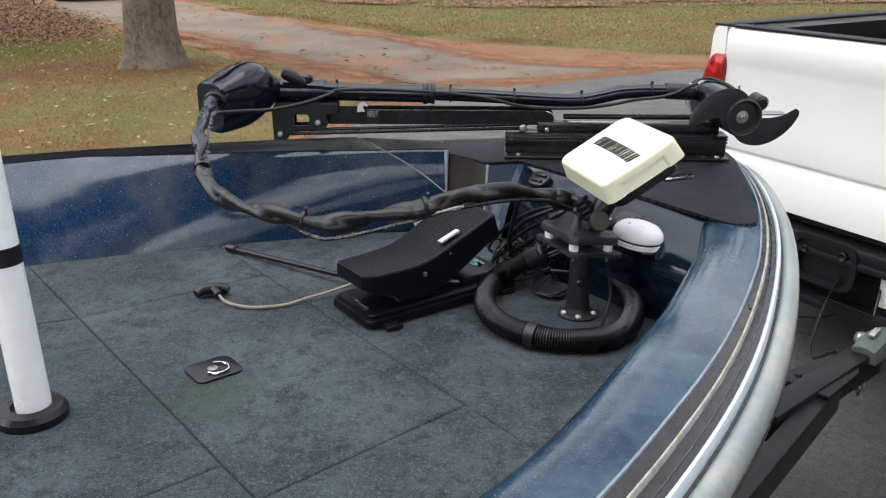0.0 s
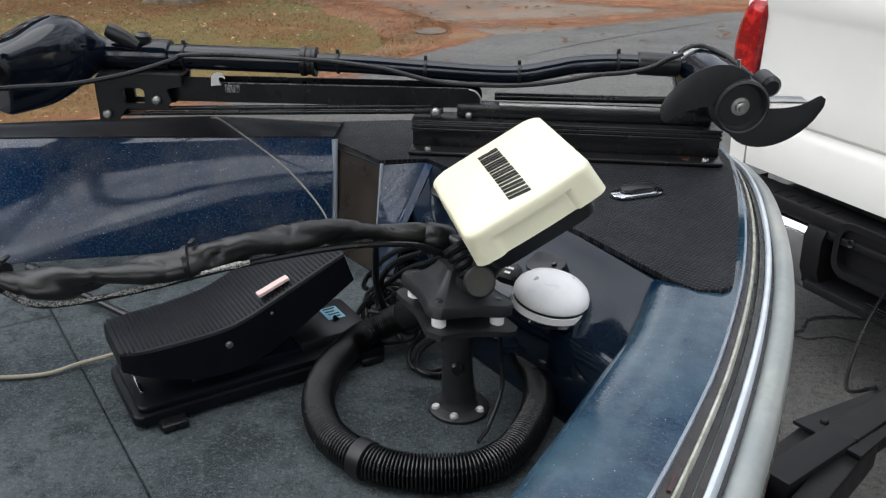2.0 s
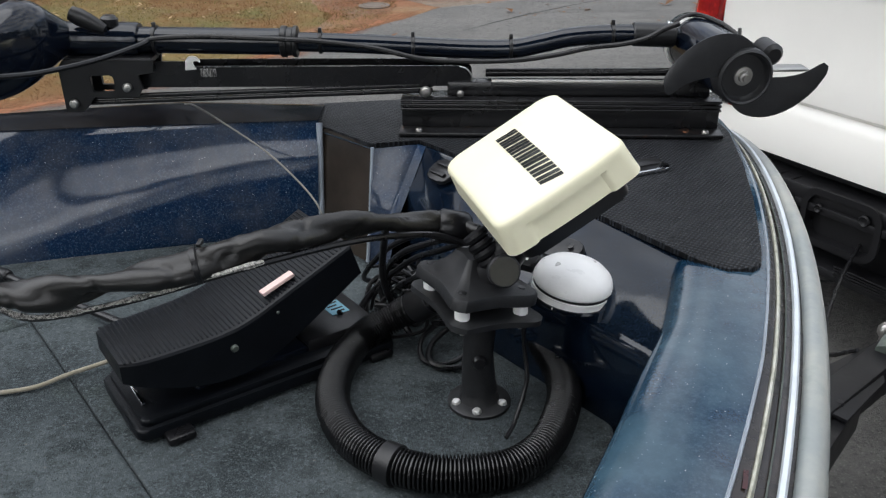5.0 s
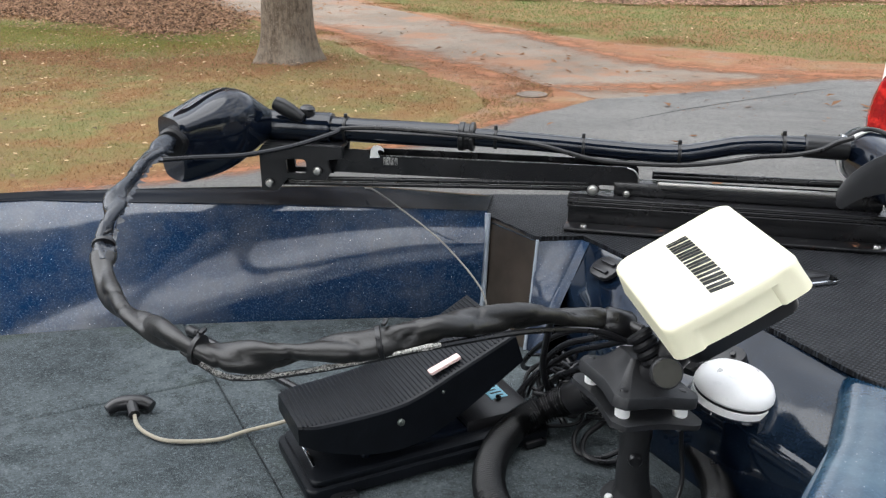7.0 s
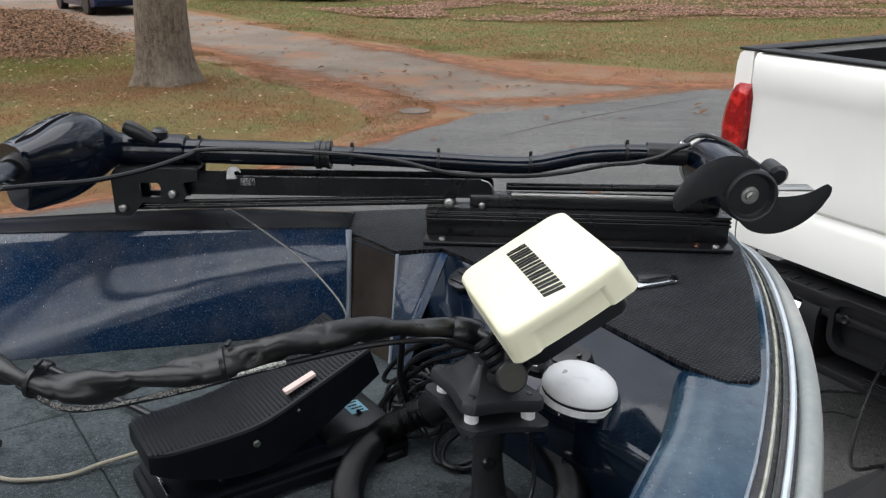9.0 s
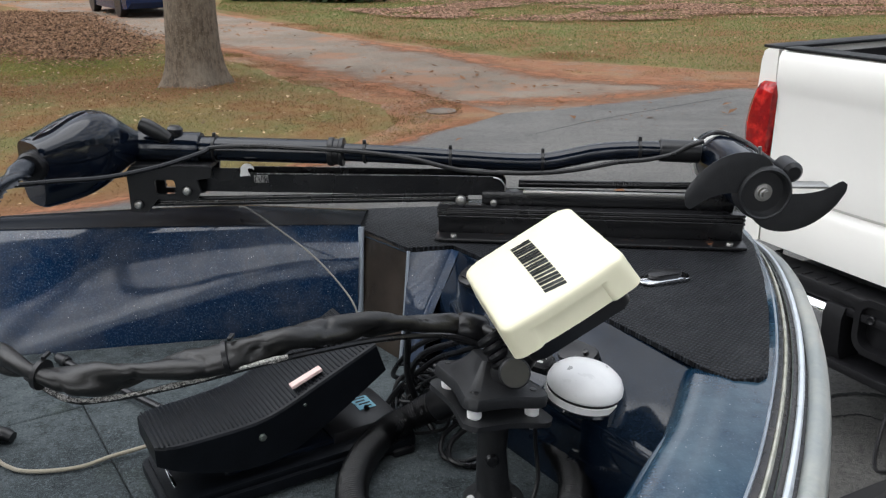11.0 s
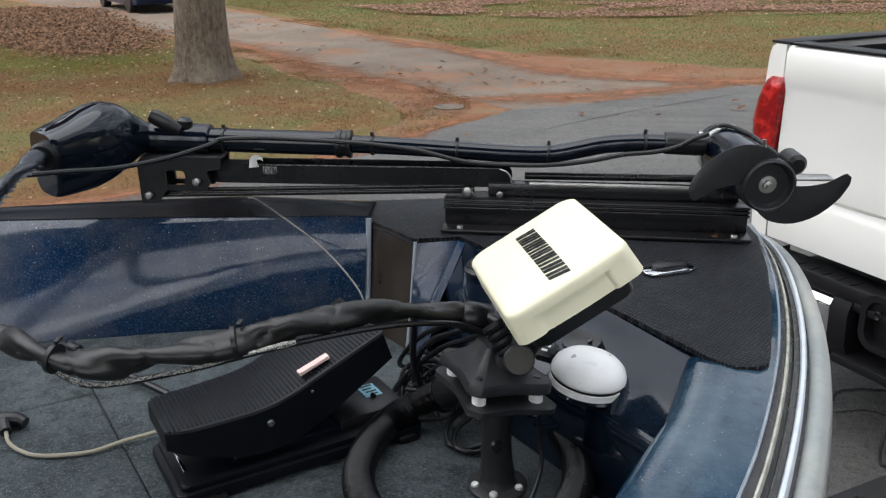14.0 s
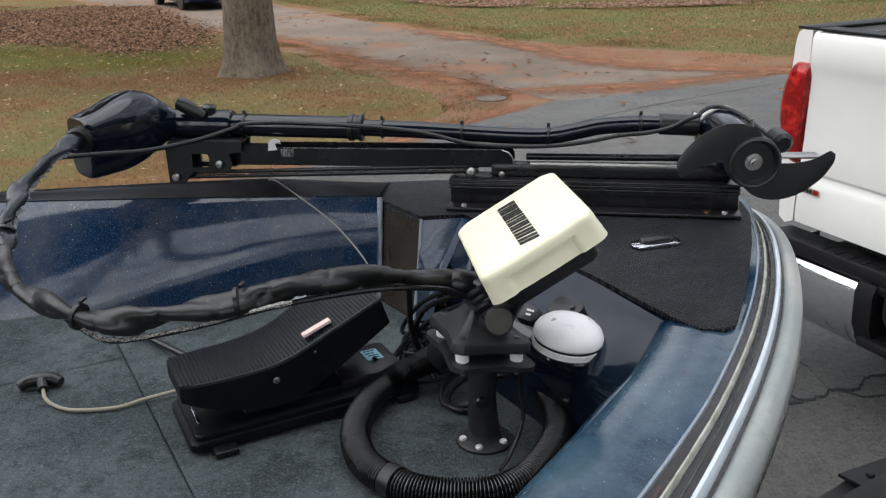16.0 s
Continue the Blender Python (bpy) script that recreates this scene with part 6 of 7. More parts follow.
for pts, r in (([(0.240, 1.62, 1.250), (0.20, 1.65, 1.225), (0.16, 1.69, 1.19), (0.135, 1.74, 1.13), (0.15, 1.80, 1.06)], 0.0045), ([(0.246, 1.625, 1.238), (0.212, 1.68, 1.20), (0.17, 1.73, 1.16), (0.11, 1.74, 1.10), (0.085, 1.70, 1.06)], 0.0042),
               ([(0.250, 1.61, 1.225), (0.215, 1.66, 1.185), (0.18, 1.70, 1.15), (0.15, 1.76, 1.10), (0.18, 1.83, 1.06)], 0.0050), ([(0.150, 1.62, 1.272), (0.142, 1.66, 1.22), (0.136, 1.70, 1.15), (0.150, 1.72, 1.09), (0.17, 1.71, 1.056)], 0.0048),
               ([(0.235, 1.63, 1.245), (0.19, 1.70, 1.215), (0.14, 1.75, 1.17), (0.10, 1.80, 1.10), (0.13, 1.86, 1.06)], 0.0040), ([(0.23, 1.69, 1.085), (0.200, 1.665, 1.068), (0.200, 1.635, 1.058), (0.230, 1.625, 1.056), (0.262, 1.645, 1.060)], 0.0040),
               ([(0.22, 1.70, 1.090), (0.188, 1.675, 1.072), (0.188, 1.645, 1.058), (0.218, 1.634, 1.056), (0.255, 1.655, 1.062)], 0.0036),
               ([(0.31, 1.55, 1.185), (0.312, 1.545, 1.14), (0.315, 1.53, 1.10), (0.300, 1.50, 1.065), (0.288, 1.478, 1.056)], 0.0028)):
    lc = thing("loose_cable", (pts[-1][0], pts[-1][1], DECK), "thin black cable hanging below the fish finder", "cable", "cables by the mount")
    bm = bmesh.new()
    sweep(bm, smooth_path(pts, 8), r, 9)
    part("wire", bm, M_RUBBER, lc)

# ---- pull cord with a handle, deck rod, release cord ----
pc = thing("pull_cord", (-0.465, 1.645, DECK), "black pull handle with a tan cord on the carpet", "pull handle")
bm = bmesh.new()
sweep(bm, smooth_path([(-0.494, 1.630, 1.060), (-0.484, 1.642, 1.064), (-0.466, 1.649, 1.065), (-0.448, 1.654, 1.064), (-0.434, 1.652, 1.060)], 5), lambda t, a: 0.0085 + 0.003 * math.sin(math.pi * t), 12)
sweep(bm, [(-0.462, 1.645, 1.066), (-0.446, 1.622, 1.062)], 0.008, 10)
part("handle", bm, M_BLACK, pc)
bm = bmesh.new()
sweep(bm, smooth_path([(-0.448, 1.625, 1.062), (-0.432, 1.603, 1.058), (-0.406, 1.586, 1.056), (-0.369, 1.577, 1.055), (-0.309, 1.590, 1.055), (-0.272, 1.617, 1.057), (-0.222, 1.645, 1.062), (-0.16, 1.69, 1.07)], 8), 0.003, 7)
part("cord", bm, M_CORD, pc, "tan pull cord")
dr = thing("black_rod", (-0.35, 1.80, DECK), "thin black rod lying on the deck carpet", "rod")
bm = bmesh.new()
rod(bm, (-0.492, 1.907, DECK + 0.008), (-0.14, 1.66, DECK + 0.022), 0.006, 10)
part("shaft", bm, M_RUBBER, dr)
bm = bmesh.new()
rod(bm, (-0.497, 1.911, DECK + 0.009), (-0.470, 1.892, DECK + 0.011), 0.009, 12, 0.003)
part("tip", bm, M_BLACK, dr)
rc_ = thing("release_cord", (-0.2, 2.12, 1.24), "thin grey-tan release cord hanging across the side panel", "cord")
bm = bmesh.new()
sweep(bm, smooth_path([(-0.232, 2.150, 1.262), (-0.206, 2.125, 1.265), (-0.130, 2.06, 1.244), (-0.064, 2.01, 1.217), (-0.004, 1.945, 1.188), (0.027, 1.905, 1.163), (0.034, 1.895, 1.12), (0.035, 1.89, 1.055)], 8), 0.0016, 7)
part("cord", bm, M_CORDGREY, rc_)

# ---- white pole in a black base on the aft deck ----
wp = thing("white_pole", (-0.625, 1.175, DECK), "white pole with a black band in a black round base", "pole")
bm = bmesh.new()
pd = Vector((-0.052, 0.04, 1.0))
sweep(bm, [Vector((-0.622, 1.180, DECK + 0.012)) + pd * h for h in (0, 0.3, 0.6, 0.9)], 0.026, 20)
part("pole", bm, M_WHITE, wp)
bm = bmesh.new()
lathe(bm, [(0.0264, -0.014), (0.0275, -0.013), (0.0275, 0.013), (0.0264, 0.014)], Vector((-0.622, 1.180, DECK)) + pd * 0.258, pd, 20)
part("band", bm, M_BLACK, wp, "black tape band")
bm = bmesh.new()
lathe(bm, [(0.052, 0), (0.052, 0.012), (0.046, 0.02), (0.030, 0.022), (0.028, 0.014), (0.0, 0.014)], (-0.624, 1.176, DECK), (0, 0, 1), 28)
part("pole_base", bm, M_RUBBER, wp, "black rubber base")


# ---- pickup truck ----
TR, TF = Vector((0.520, -0.854, 0)).normalized(), Vector((0.854, 0.520, 0)).normalized()
T0 = Vector((1.195, 4.005, 0))
tk = lambda s, q, z: T0 + TR * s + TF * q + Vector((0, 0, z))
RT = Matrix((TR, TF, Vector((0, 0, 1)))).transposed()
truck = thing("pickup_truck", tk(1.04, 2.6, 0), "white pickup truck parked at the bow with its tailgate shut", "pickup truck")
WID = 2.08


def bedside(s0, sgn):
    prof = [(0.02, 1.345), (0.004, 1.335), (-0.006, 1.30), (-0.012, 1.20), (-0.030, 1.05), (-0.030, 0.92), (-0.016, 0.80), (-0.004, 0.62), (0.03, 0.60), (0.07, 0.62), (0.07, 1.345)]
    bm = bmesh.new()
    rings = []
    for q, pull in ((0.0, 0.012), (0.02, 0.0), (0.10, -0.004), (0.7, -0.01), (1.4, -0.01), (2.05, 0.0)):
        rings.append([tk(s0 + sgn * (s + pull), q, z) for s, z in prof])
    loft(bm, rings)
    return part("bedside", bm, M_TRUCK, truck)


bedside(0.0, 1)
bedside(WID, -1)
bm = bmesh.new()
prof = [(0.015, 1.348), (-0.006, 1.342), (-0.018, 1.322), (-0.020, 1.24), (-0.010, 1.205), (-0.004, 1.18), (-0.008, 0.95), (-0.014, 0.845), (-0.012, 0.835), (0.010, 0.818), (-0.004, 0.798), (-0.012, 0.775), (-0.016, 0.66), (-0.012, 0.625), (0.02, 0.615), (0.07, 0.62), (0.07, 1.348)]
loft(bm, [[tk(s, q - 0.012 * math.sin(math.pi * (s - 0.1) / (WID - 0.2)), z) for q, z in prof] for s in (0.104, 0.12, 0.4, 0.8, 1.2, 1.6, WID - 0.12, WID - 0.104)])
gate = part("tailgate", bm, M_TRUCK, truck, "white tailgate")
bm = bmesh.new()
box(bm, tk(1.06, -0.024, 1.13), (0.22, 0.02, 0.075), RT, 0.006)
part("gate_handle", bm, M_TRUCK, gate)
bm = bmesh.new()
box(bm, tk(1.04, 0.03, 1.353), (WID - 0.23, 0.085, 0.010), RT, 0.004)
part("gate_cap", bm, M_TRUCKBLACK, gate, "black tailgate cap")
for s in (0.045, WID - 0.045):
    bm = bmesh.new()
    box(bm, tk(s, 1.03, 1.351), (0.095, 2.04, 0.012), RT, 0.005)
    part("bed_rail", bm, M_TRUCKBLACK, truck, "black bed rail cap")
bm = bmesh.new()
box(bm, tk(1.04, 1.05, 0.80), (WID - 0.14, 1.96, 0.03), RT)
box(bm, tk(1.04, 2.03, 1.06), (WID - 0.14, 0.03, 0.52), RT)
box(bm, tk(0.085, 1.05, 1.06), (0.02, 1.96, 0.52), RT)
box(bm, tk(WID - 0.085, 1.05, 1.06), (0.02, 1.96, 0.52), RT)
box(bm, tk(1.04, 0.08, 1.06), (WID - 0.2, 0.01, 0.52), RT)
part("bed_liner", bm, M_TRUCKBLACK, truck)


def tail_light(s0, sgn):
    """A wrap-round lens that bulges in the middle, with inner cells."""
    bm = bmesh.new()
    rings = []
    for z, a, b, d in ((0.850, 0.030, 0.080, 0.006), (0.870, 0.012, 0.086, 0.020), (0.93, -0.014, 0.088, 0.028), (1.00, -0.034, 0.092, 0.030), (1.06, -0.038, 0.096, 0.030), (1.13, -0.026, 0.100, 0.030), (1.19, -0.004, 0.103, 0.028), (1.215, 0.010, 0.104, 0.022), (1.228, 0.024, 0.104, 0.006)):
        rings.append([tk(s0 + sgn * s, q, z) for s, q in ((a, 0.16), (a - 0.004, 0.06), (a + 0.010, -d * 0.5), (a + 0.035, -d), ((a + b) / 2 + 0.01, -d), (b - 0.006, -d * 0.9), (b, -d * 0.5), (b, 0.05))])
    loft(bm, rings)
    lens = part("tail_light", bm, M_REDLENS, truck, "red tail light lens", angle=50)


tail_light(0.0, 1)
tail_light(WID, -1)
# bumper: bright corner pieces, black middle with a plate recess
for sgn, s0 in ((1, 0.0), (-1, WID)):
    bm = bmesh.new()
    rings = []
    for s, q, in ((0.0, 0.16), (0.006, 0.04), (0.03, -0.03), (0.09, -0.065), (0.20, -0.075), (0.485, -0.078), (0.497, -0.070)):
        rings.append([tk(s0 + sgn * s, q + dq, z) for dq, z in ((0.03, 0.516), (0.012, 0.512), (0.0, 0.502), (-0.007, 0.480), (-0.008, 0.40), (0.0, 0.31), (0.03, 0.270), (0.08, 0.270), (0.08, 0.516))])
    loft(bm, rings)
    part("bumper_corner", bm, M_CHROME, truck, "chrome bumper corner", angle=40)
bm = bmesh.new()
box(bm, tk(1.04, -0.005, 0.548), (WID - 0.04, 0.13, 0.060), RT, 0.012)
part("bumper_step", bm, M_TRUCKBLACK, truck, "black bumper step pad")
for s in (0.30, 0.36, 0.42, 0.48, 0.54):
    bm = bmesh.new()
    box(bm, tk(s, -0.035, 0.5795), (0.012, 0.05, 0.004), RT, 0.001)
    part("tread_bar", bm, M_TRUCKBLACK, truck)
for ss in ((0.499, 0.53, 0.575), (WID - 0.575, WID - 0.53, WID - 0.499)):
    bm = bmesh.new()
    loft(bm, [[tk(s, q, z) for q, z in ((-0.085, 0.53), (-0.10, 0.49), (-0.095, 0.37), (-0.06, 0.30), (0.05, 0.29), (0.05, 0.53))] for s in ss])
    part("bumper_block", bm, M_TRUCKBLACK, truck, "black bumper block")
for nm, q, z, d, h in (("bumper_lip", -0.02, 0.515, 0.12, 0.03), ("bumper_recess", 0.03, 0.41, 0.03, 0.22), ("bumper_bar", -0.03, 0.315, 0.14, 0.035)):
    bm = bmesh.new()
    box(bm, tk(1.04, q, z), (WID - 1.06, d, h), RT, 0.006)
    part(nm, bm, M_TRUCKBLACK, truck)
# rounded pocket with two sockets beside the number plate
FPK = Matrix.Translation(tk(0.76, -0.072, 0.49)) @ (RT @ Matrix.Rotation(radians(90), 3, "X")).to_4x4()
bm = bmesh.new()
outer_, inner_ = round_rect(0.30, 0.20, 0.06), round_rect(0.255, 0.155, 0.045)
rg = [[FPK @ Vector((x, y, z)) for x, y in o] for o, z in ((outer_, 0.0), (outer_, 0.012), (inner_, 0.012), (inner_, -0.03))]
loft(bm, rg, caps=False)
bm.faces.new([bm.verts.new(p) for p in rg[3]])
pocket = part("bumper_pocket", bm, M_TRUCKBLACK, truck, "black moulded bumper pocket", angle=40)
for x, y, r in ((-0.085, 0.03, 0.016), (0.085, 0.045, 0.020)):
    bm = bmesh.new()
    lathe(bm, [(r, -0.03), (r, 0.010), (r * 0.8, 0.014), (r * 0.6, 0.010), (0.0, 0.006)], FPK @ Vector((x, y, 0)), -TF, 18)
    part("socket", bm, M_TRUCKBLACK, pocket)
for k in range(5):
    bm = bmesh.new()
    box(bm, tk(1.0, -0.104 + 0.001 * k, 0.338 - 0.010 * k + 0.02), (0.42, 0.008, 0.004), RT, 0.001)
    part("step_rib", bm, M_TRUCKBLACK, truck)
bm = bmesh.new()
slab(bm, round_rect(0.305, 0.152, 0.01), Matrix.Translation(tk(1.12, 0.010, 0.43)) @ (RT @ Matrix.Rotation(radians(90), 3, "X")).to_4x4(), 0.004, 0.001)
plate = part("number_plate", bm, M_WHITE, truck, "white number plate")
for i in range(6):
    bm = bmesh.new()
    box(bm, tk(1.12 - 0.105 + 0.042 * i, 0.005, 0.43), (0.026, 0.002, 0.065), RT)
    part("plate_bar", bm, M_LOGO, plate)
bm = bmesh.new()
box(bm, tk(1.18, -0.06, 0.34), (0.075, 0.26, 0.075), RT, 0.008)
hitch = part("hitch_receiver", bm, M_TRAILER, truck)
bm = bmesh.new()
box(bm, tk(1.18, -0.27, 0.335), (0.06, 0.34, 0.03), RT, 0.006)
lathe(bm, [(0.02, 0), (0.016, 0.03), (0.025, 0.045), (0.025, 0.06), (0.015, 0.075), (0, 0.078)], tk(1.18, -0.41, 0.35), (0, 0, 1), 16)
part("ball_mount", bm, M_STEEL, hitch)
bm = bmesh.new()
slab(bm, round_rect(0.095, 0.022, 0.004), Matrix.Translation(tk(0.170, -0.0215, 0.764)) @ (RT @ Matrix.Rotation(radians(90), 3, "X")).to_4x4(), 0.003, 0.001)
badge = part("badge", bm, M_STEEL, gate, "small grey badge with a red end")
bm = bmesh.new()
box(bm, tk(0.204, -0.0255, 0.764), (0.022, 0.002, 0.018), RT)
part("badge_end", bm, M_REDLENS, badge, "red badge end")
for k in range(4):
    bm = bmesh.new()
    box(bm, tk(0.134 + 0.015 * k, -0.0255, 0.764), (0.009, 0.002, 0.012), RT)
    part("badge_bar", bm, M_LOGO, badge)
bm = bmesh.new()
box(bm, tk(1.04, 1.2, 0.42), (1.75, 2.3, 0.24), RT, 0.03)
part("underbody", bm, M_TRUCKBLACK, truck)
bm = bmesh.new()
box(bm, tk(1.04, 2.4, 0.50), (1.5, 4.6, 0.16), RT, 0.03)
part("chassis", bm, M_TRUCKBLACK, truck)
# cab, bonnet and wheels
bm = bmesh.new()
rings = []
for q, zt, ins in ((2.10, 1.36, 0.0), (2.12, 1.36, 0.0), (4.0, 1.36, 0.0), (4.9, 1.26, 0.02), (5.55, 1.18, 0.08), (5.68, 0.95, 0.16)):
    rings.append([tk(ins, q, 0.55), tk(ins - 0.02, q, 0.9), tk(ins + 0.03, q, zt), tk(WID - ins - 0.03, q, zt), tk(WID - ins + 0.02, q, 0.9), tk(WID - ins, q, 0.55)])
loft(bm, rings)
part("cab_body", bm, M_TRUCK, truck, angle=30)
bm = bmesh.new()
rings = []
for z, q0, q1, ins in ((1.355, 2.12, 4.15, 0.05), (1.60, 2.17, 3.85, 0.13), (1.86, 2.30, 3.45, 0.24), (1.92, 2.42, 3.30, 0.32)):
    rings.append([tk(ins, q0, z), tk(WID - ins, q0, z), tk(WID - ins, q1, z), tk(ins, q1, z)])
loft(bm, rings)
cab = part("cab_roof", bm, M_TRUCK, truck, angle=30)
bm = bmesh.new()
box(bm, tk(1.04, 2.168, 1.62), (1.45, 0.02, 0.36), RT @ Matrix.Rotation(radians(-14), 3, "X"), 0.01)
part("rear_window", bm, M_GLASS, cab, "dark rear window")
for s, tilt in ((0.125, 14), (WID - 0.125, -14)):
    bm = bmesh.new()
    box(bm, tk(s, 2.98, 1.60), (0.02, 1.25, 0.34), RT @ Matrix.Rotation(radians(tilt), 3, "Y"), 0.01)
    part("side_window", bm, M_GLASS, cab, "dark side window")
for s in (0.12, WID - 0.12):
    for q in (1.05, 4.75):
        sg = -1 if s < 1 else 1
        bm = bmesh.new()
        lathe(bm, [(0.24, -0.11), (0.36, -0.115), (0.385, -0.08), (0.385, 0.08), (0.36, 0.115), (0.24, 0.11)], tk(s, q, 0.385), TR, 36)
        wheel = part("wheel", bm, M_RUBBER, truck, "black tyre")
        bm = bmesh.new()
        lathe(bm, [(0.0, 0.06), (0.07, 0.07), (0.09, 0.05), (0.20, 0.06), (0.24, 0.10), (0.25, 0.09), (0.25, -0.09)], tk(s, q, 0.385), TR * sg, 28)
        part("rim", bm, M_STEEL, wheel, "grey alloy rim")

# ---- trailer under the bow ----
tl = thing("boat_trailer", (1.0, 2.4, 0), "black painted boat trailer with an A-frame tongue hitched to the truck", "trailer")


def beam(name, a, b, w, h, mat=M_TRAILER, label=""):
    a, b = Vector(a), Vector(b)
    bm = bmesh.new()
    box(bm, (a + b) / 2, ((b - a).length, w, h), axes(b - a, (0, 0, 1)), 0.006)
    return part(name, bm, mat, tl, label)


beam("frame_beam", (-1.30, 0.20, 0.345), (1.16, 2.54, 0.345), 0.065, 0.10)
beam("frame_beam", (-0.75, 0.08, 0.345), (1.24, 2.50, 0.345), 0.065, 0.10)
beam("tongue", (0.95, 2.28, 0.36), (1.455, 2.70, 0.38), 0.08, 0.10)
beam("cross_beam", (0.15, 2.35, 0.30), (0.62, 1.48, 0.30), 0.06, 0.08)
bm = bmesh.new()
prism(bm, [(1.055, 2.505), (1.25, 2.622), (1.40, 2.72), (1.335, 2.525), (1.173, 2.366)], 0.400, 0.410, 0.002)
gusset = part("gusset", bm, M_TRAILER, tl, "black gusset plate")
for x, y in ((1.13, 2.50), (1.18, 2.43), (1.28, 2.59)):
    screw(gusset, (x, y, 0.410), (0, 0, 1), 0.011, M_TRAILER, "bolt")
bm = bmesh.new()
rings = []
for s_, w_, h_ in ((0.0, 0.045, 0.05), (0.05, 0.048, 0.062), (0.13, 0.046, 0.066), (0.19, 0.042, 0.060), (0.225, 0.030, 0.045)):
    c = Vector((1.385, 2.62, 0.40)) + Vector((0.707, 0.707, 0)) * s_
    sd = Vector((0.707, -0.707, 0))
    rings.append([c - sd * w_, c - sd * w_ * 0.8 + Vector((0, 0, h_ * 0.8)), c - sd * w_ * 0.3 + Vector((0, 0, h_)), c + sd * w_ * 0.3 + Vector((0, 0, h_)), c + sd * w_ * 0.8 + Vector((0, 0, h_ * 0.8)), c + sd * w_])
loft(bm, rings)
coupler = part("coupler", bm, M_STEELDULL, tl, "scuffed greenish metal coupler")
bm = bmesh.new()
box(bm, (1.445, 2.68, 0.475), (0.06, 0.022, 0.016), axes((0.707, 0.707, 0.15), (0, 0, 1)), 0.005)
part("coupler_latch", bm, M_STEEL, coupler, "worn latch lever")
# a chain of single links drooping to the truck
CH = between(smooth_path([(1.30, 2.60, 0.41), (1.38, 2.64, 0.30), (1.50, 2.78, 0.22), (1.60, 2.92, 0.26), (1.66, 3.02, 0.33)], 8), 20)
chain = Vector((0, 0, 1))
for k in range(20):
    a, b = CH[k], CH[k + 1]
    d = (b - a).normalized()
    sd = (d.cross(Vector((0, 0, 1))).normalized() if k % 2 else d.cross(Vector((1, 0, 0))).normalized()) * 0.009
    e = d * 0.008
    bm = bmesh.new()
    sweep(bm, [a + sd, a - e, a - sd, b - sd, b + e, b + sd, a + sd], 0.0034, 6)
    part("chain_link", bm, M_STEELDULL, tl)
for pts in ([(1.32, 2.66, 0.42), (1.29, 2.77, 0.34), (1.37, 2.96, 0.33), (1.50, 3.17, 0.39), (1.66, 3.36, 0.47)], [(1.36, 2.60, 0.41), (1.46, 2.74, 0.36), (1.52, 2.86, 0.14), (1.60, 3.02, 0.18), (1.72, 3.20, 0.45)]):
    bm = bmesh.new()
    sweep(bm, smooth_path(pts, 8), 0.006, 7)
    part("light_cable", bm, M_RUBBER, tl, "black trailer light cable")
for x, y in ((-0.75, 0.02), (-1.9, 2.3)):
    bm = bmesh.new()
    ax = Vector((0.55, -0.83, 0)).normalized()
    lathe(bm, [(0.17, -0.09), (0.29, -0.095), (0.315, -0.06), (0.315, 0.06), (0.29, 0.095), (0.17, 0.09)], (x, y - 0.6, 0.315), ax, 32)
    part("wheel", bm, M_RUBBER, tl, "black trailer tyre")


# ---- tree ----
tree = thing("tree", (-3.91, 12.05, 0), "large grey-brown tree trunk on the lawn beside the driveway", "tree")
bm = bmesh.new()
rings = []
for h, r in ((-0.05, 0.50), (0.03, 0.45), (0.10, 0.415), (0.22, 0.380), (0.45, 0.350), (0.9, 0.325), (1.6, 0.315), (2.6, 0.31), (4.0, 0.28), (5.5, 0.22), (7.0, 0.14)):
    ring = []
    for k in range(40):
        a = 2 * math.pi * k / 40
        lobe = 1 + (0.13 * max(0, 1 - h / 0.5)) * math.sin(5 * a + 0.6) + 0.03 * noise.noise((math.cos(a) * 3, math.sin(a) * 3, h * 1.3))
        ring.append(Vector((-3.91 + 0.03 * h + r * lobe * math.cos(a), 12.05 + r * lobe * math.sin(a), h)))
    rings.append(ring)
loft(bm, rings)
part("trunk", bm, M_BARK, tree)
random.seed(11)
crown = bmesh.new()
for i in range(11):
    a = i * 2.4
    h0 = 3.4 + 0.33 * i
    p0 = Vector((-3.91 + 0.03 * h0, 12.05, h0))
    L = 3.4 - 0.2 * i
    d = Vector((math.cos(a), math.sin(a), 0.55))
    pts = [p0, p0 + d * L * 0.35, p0 + d * L * 0.7 + Vector((0, 0, 0.3)), p0 + d * L + Vector((0, 0, 0.8))]
    bm = bmesh.new()
    sweep(bm, smooth_path(pts, 4), lambda t, a_: 0.11 * (1 - t) + 0.015, 8)
    part("limb", bm, M_BARK, tree)
    for k in range(420):
        c = pts[1].lerp(pts[3], random.random()) + Vector((random.gauss(0, 0.7), random.gauss(0, 0.7), random.gauss(0.2, 0.6)))
        u = Vector((random.uniform(-1, 1), random.uniform(-1, 1), random.uniform(-1, 1))).normalized() * 0.075
        v = u.orthogonal().normalized() * 0.05
        vs = [crown.verts.new(c + q) for q in (u, v, -u, -v)]
        crown.faces.new(vs)
part("crown", crown, M_TREELEAF, tree, "sparse brown autumn leaves", smooth=False)


# ---- leaves, grass ----
def inside(p, poly):
    c = False
    for (x1, y1), (x2, y2) in zip(poly, poly[1:] + poly[:1]):
        if (y1 > p[1]) != (y2 > p[1]) and p[0] < (x2 - x1) * (p[1] - y1) / (y2 - y1) + x1:
            c = not c
    return c


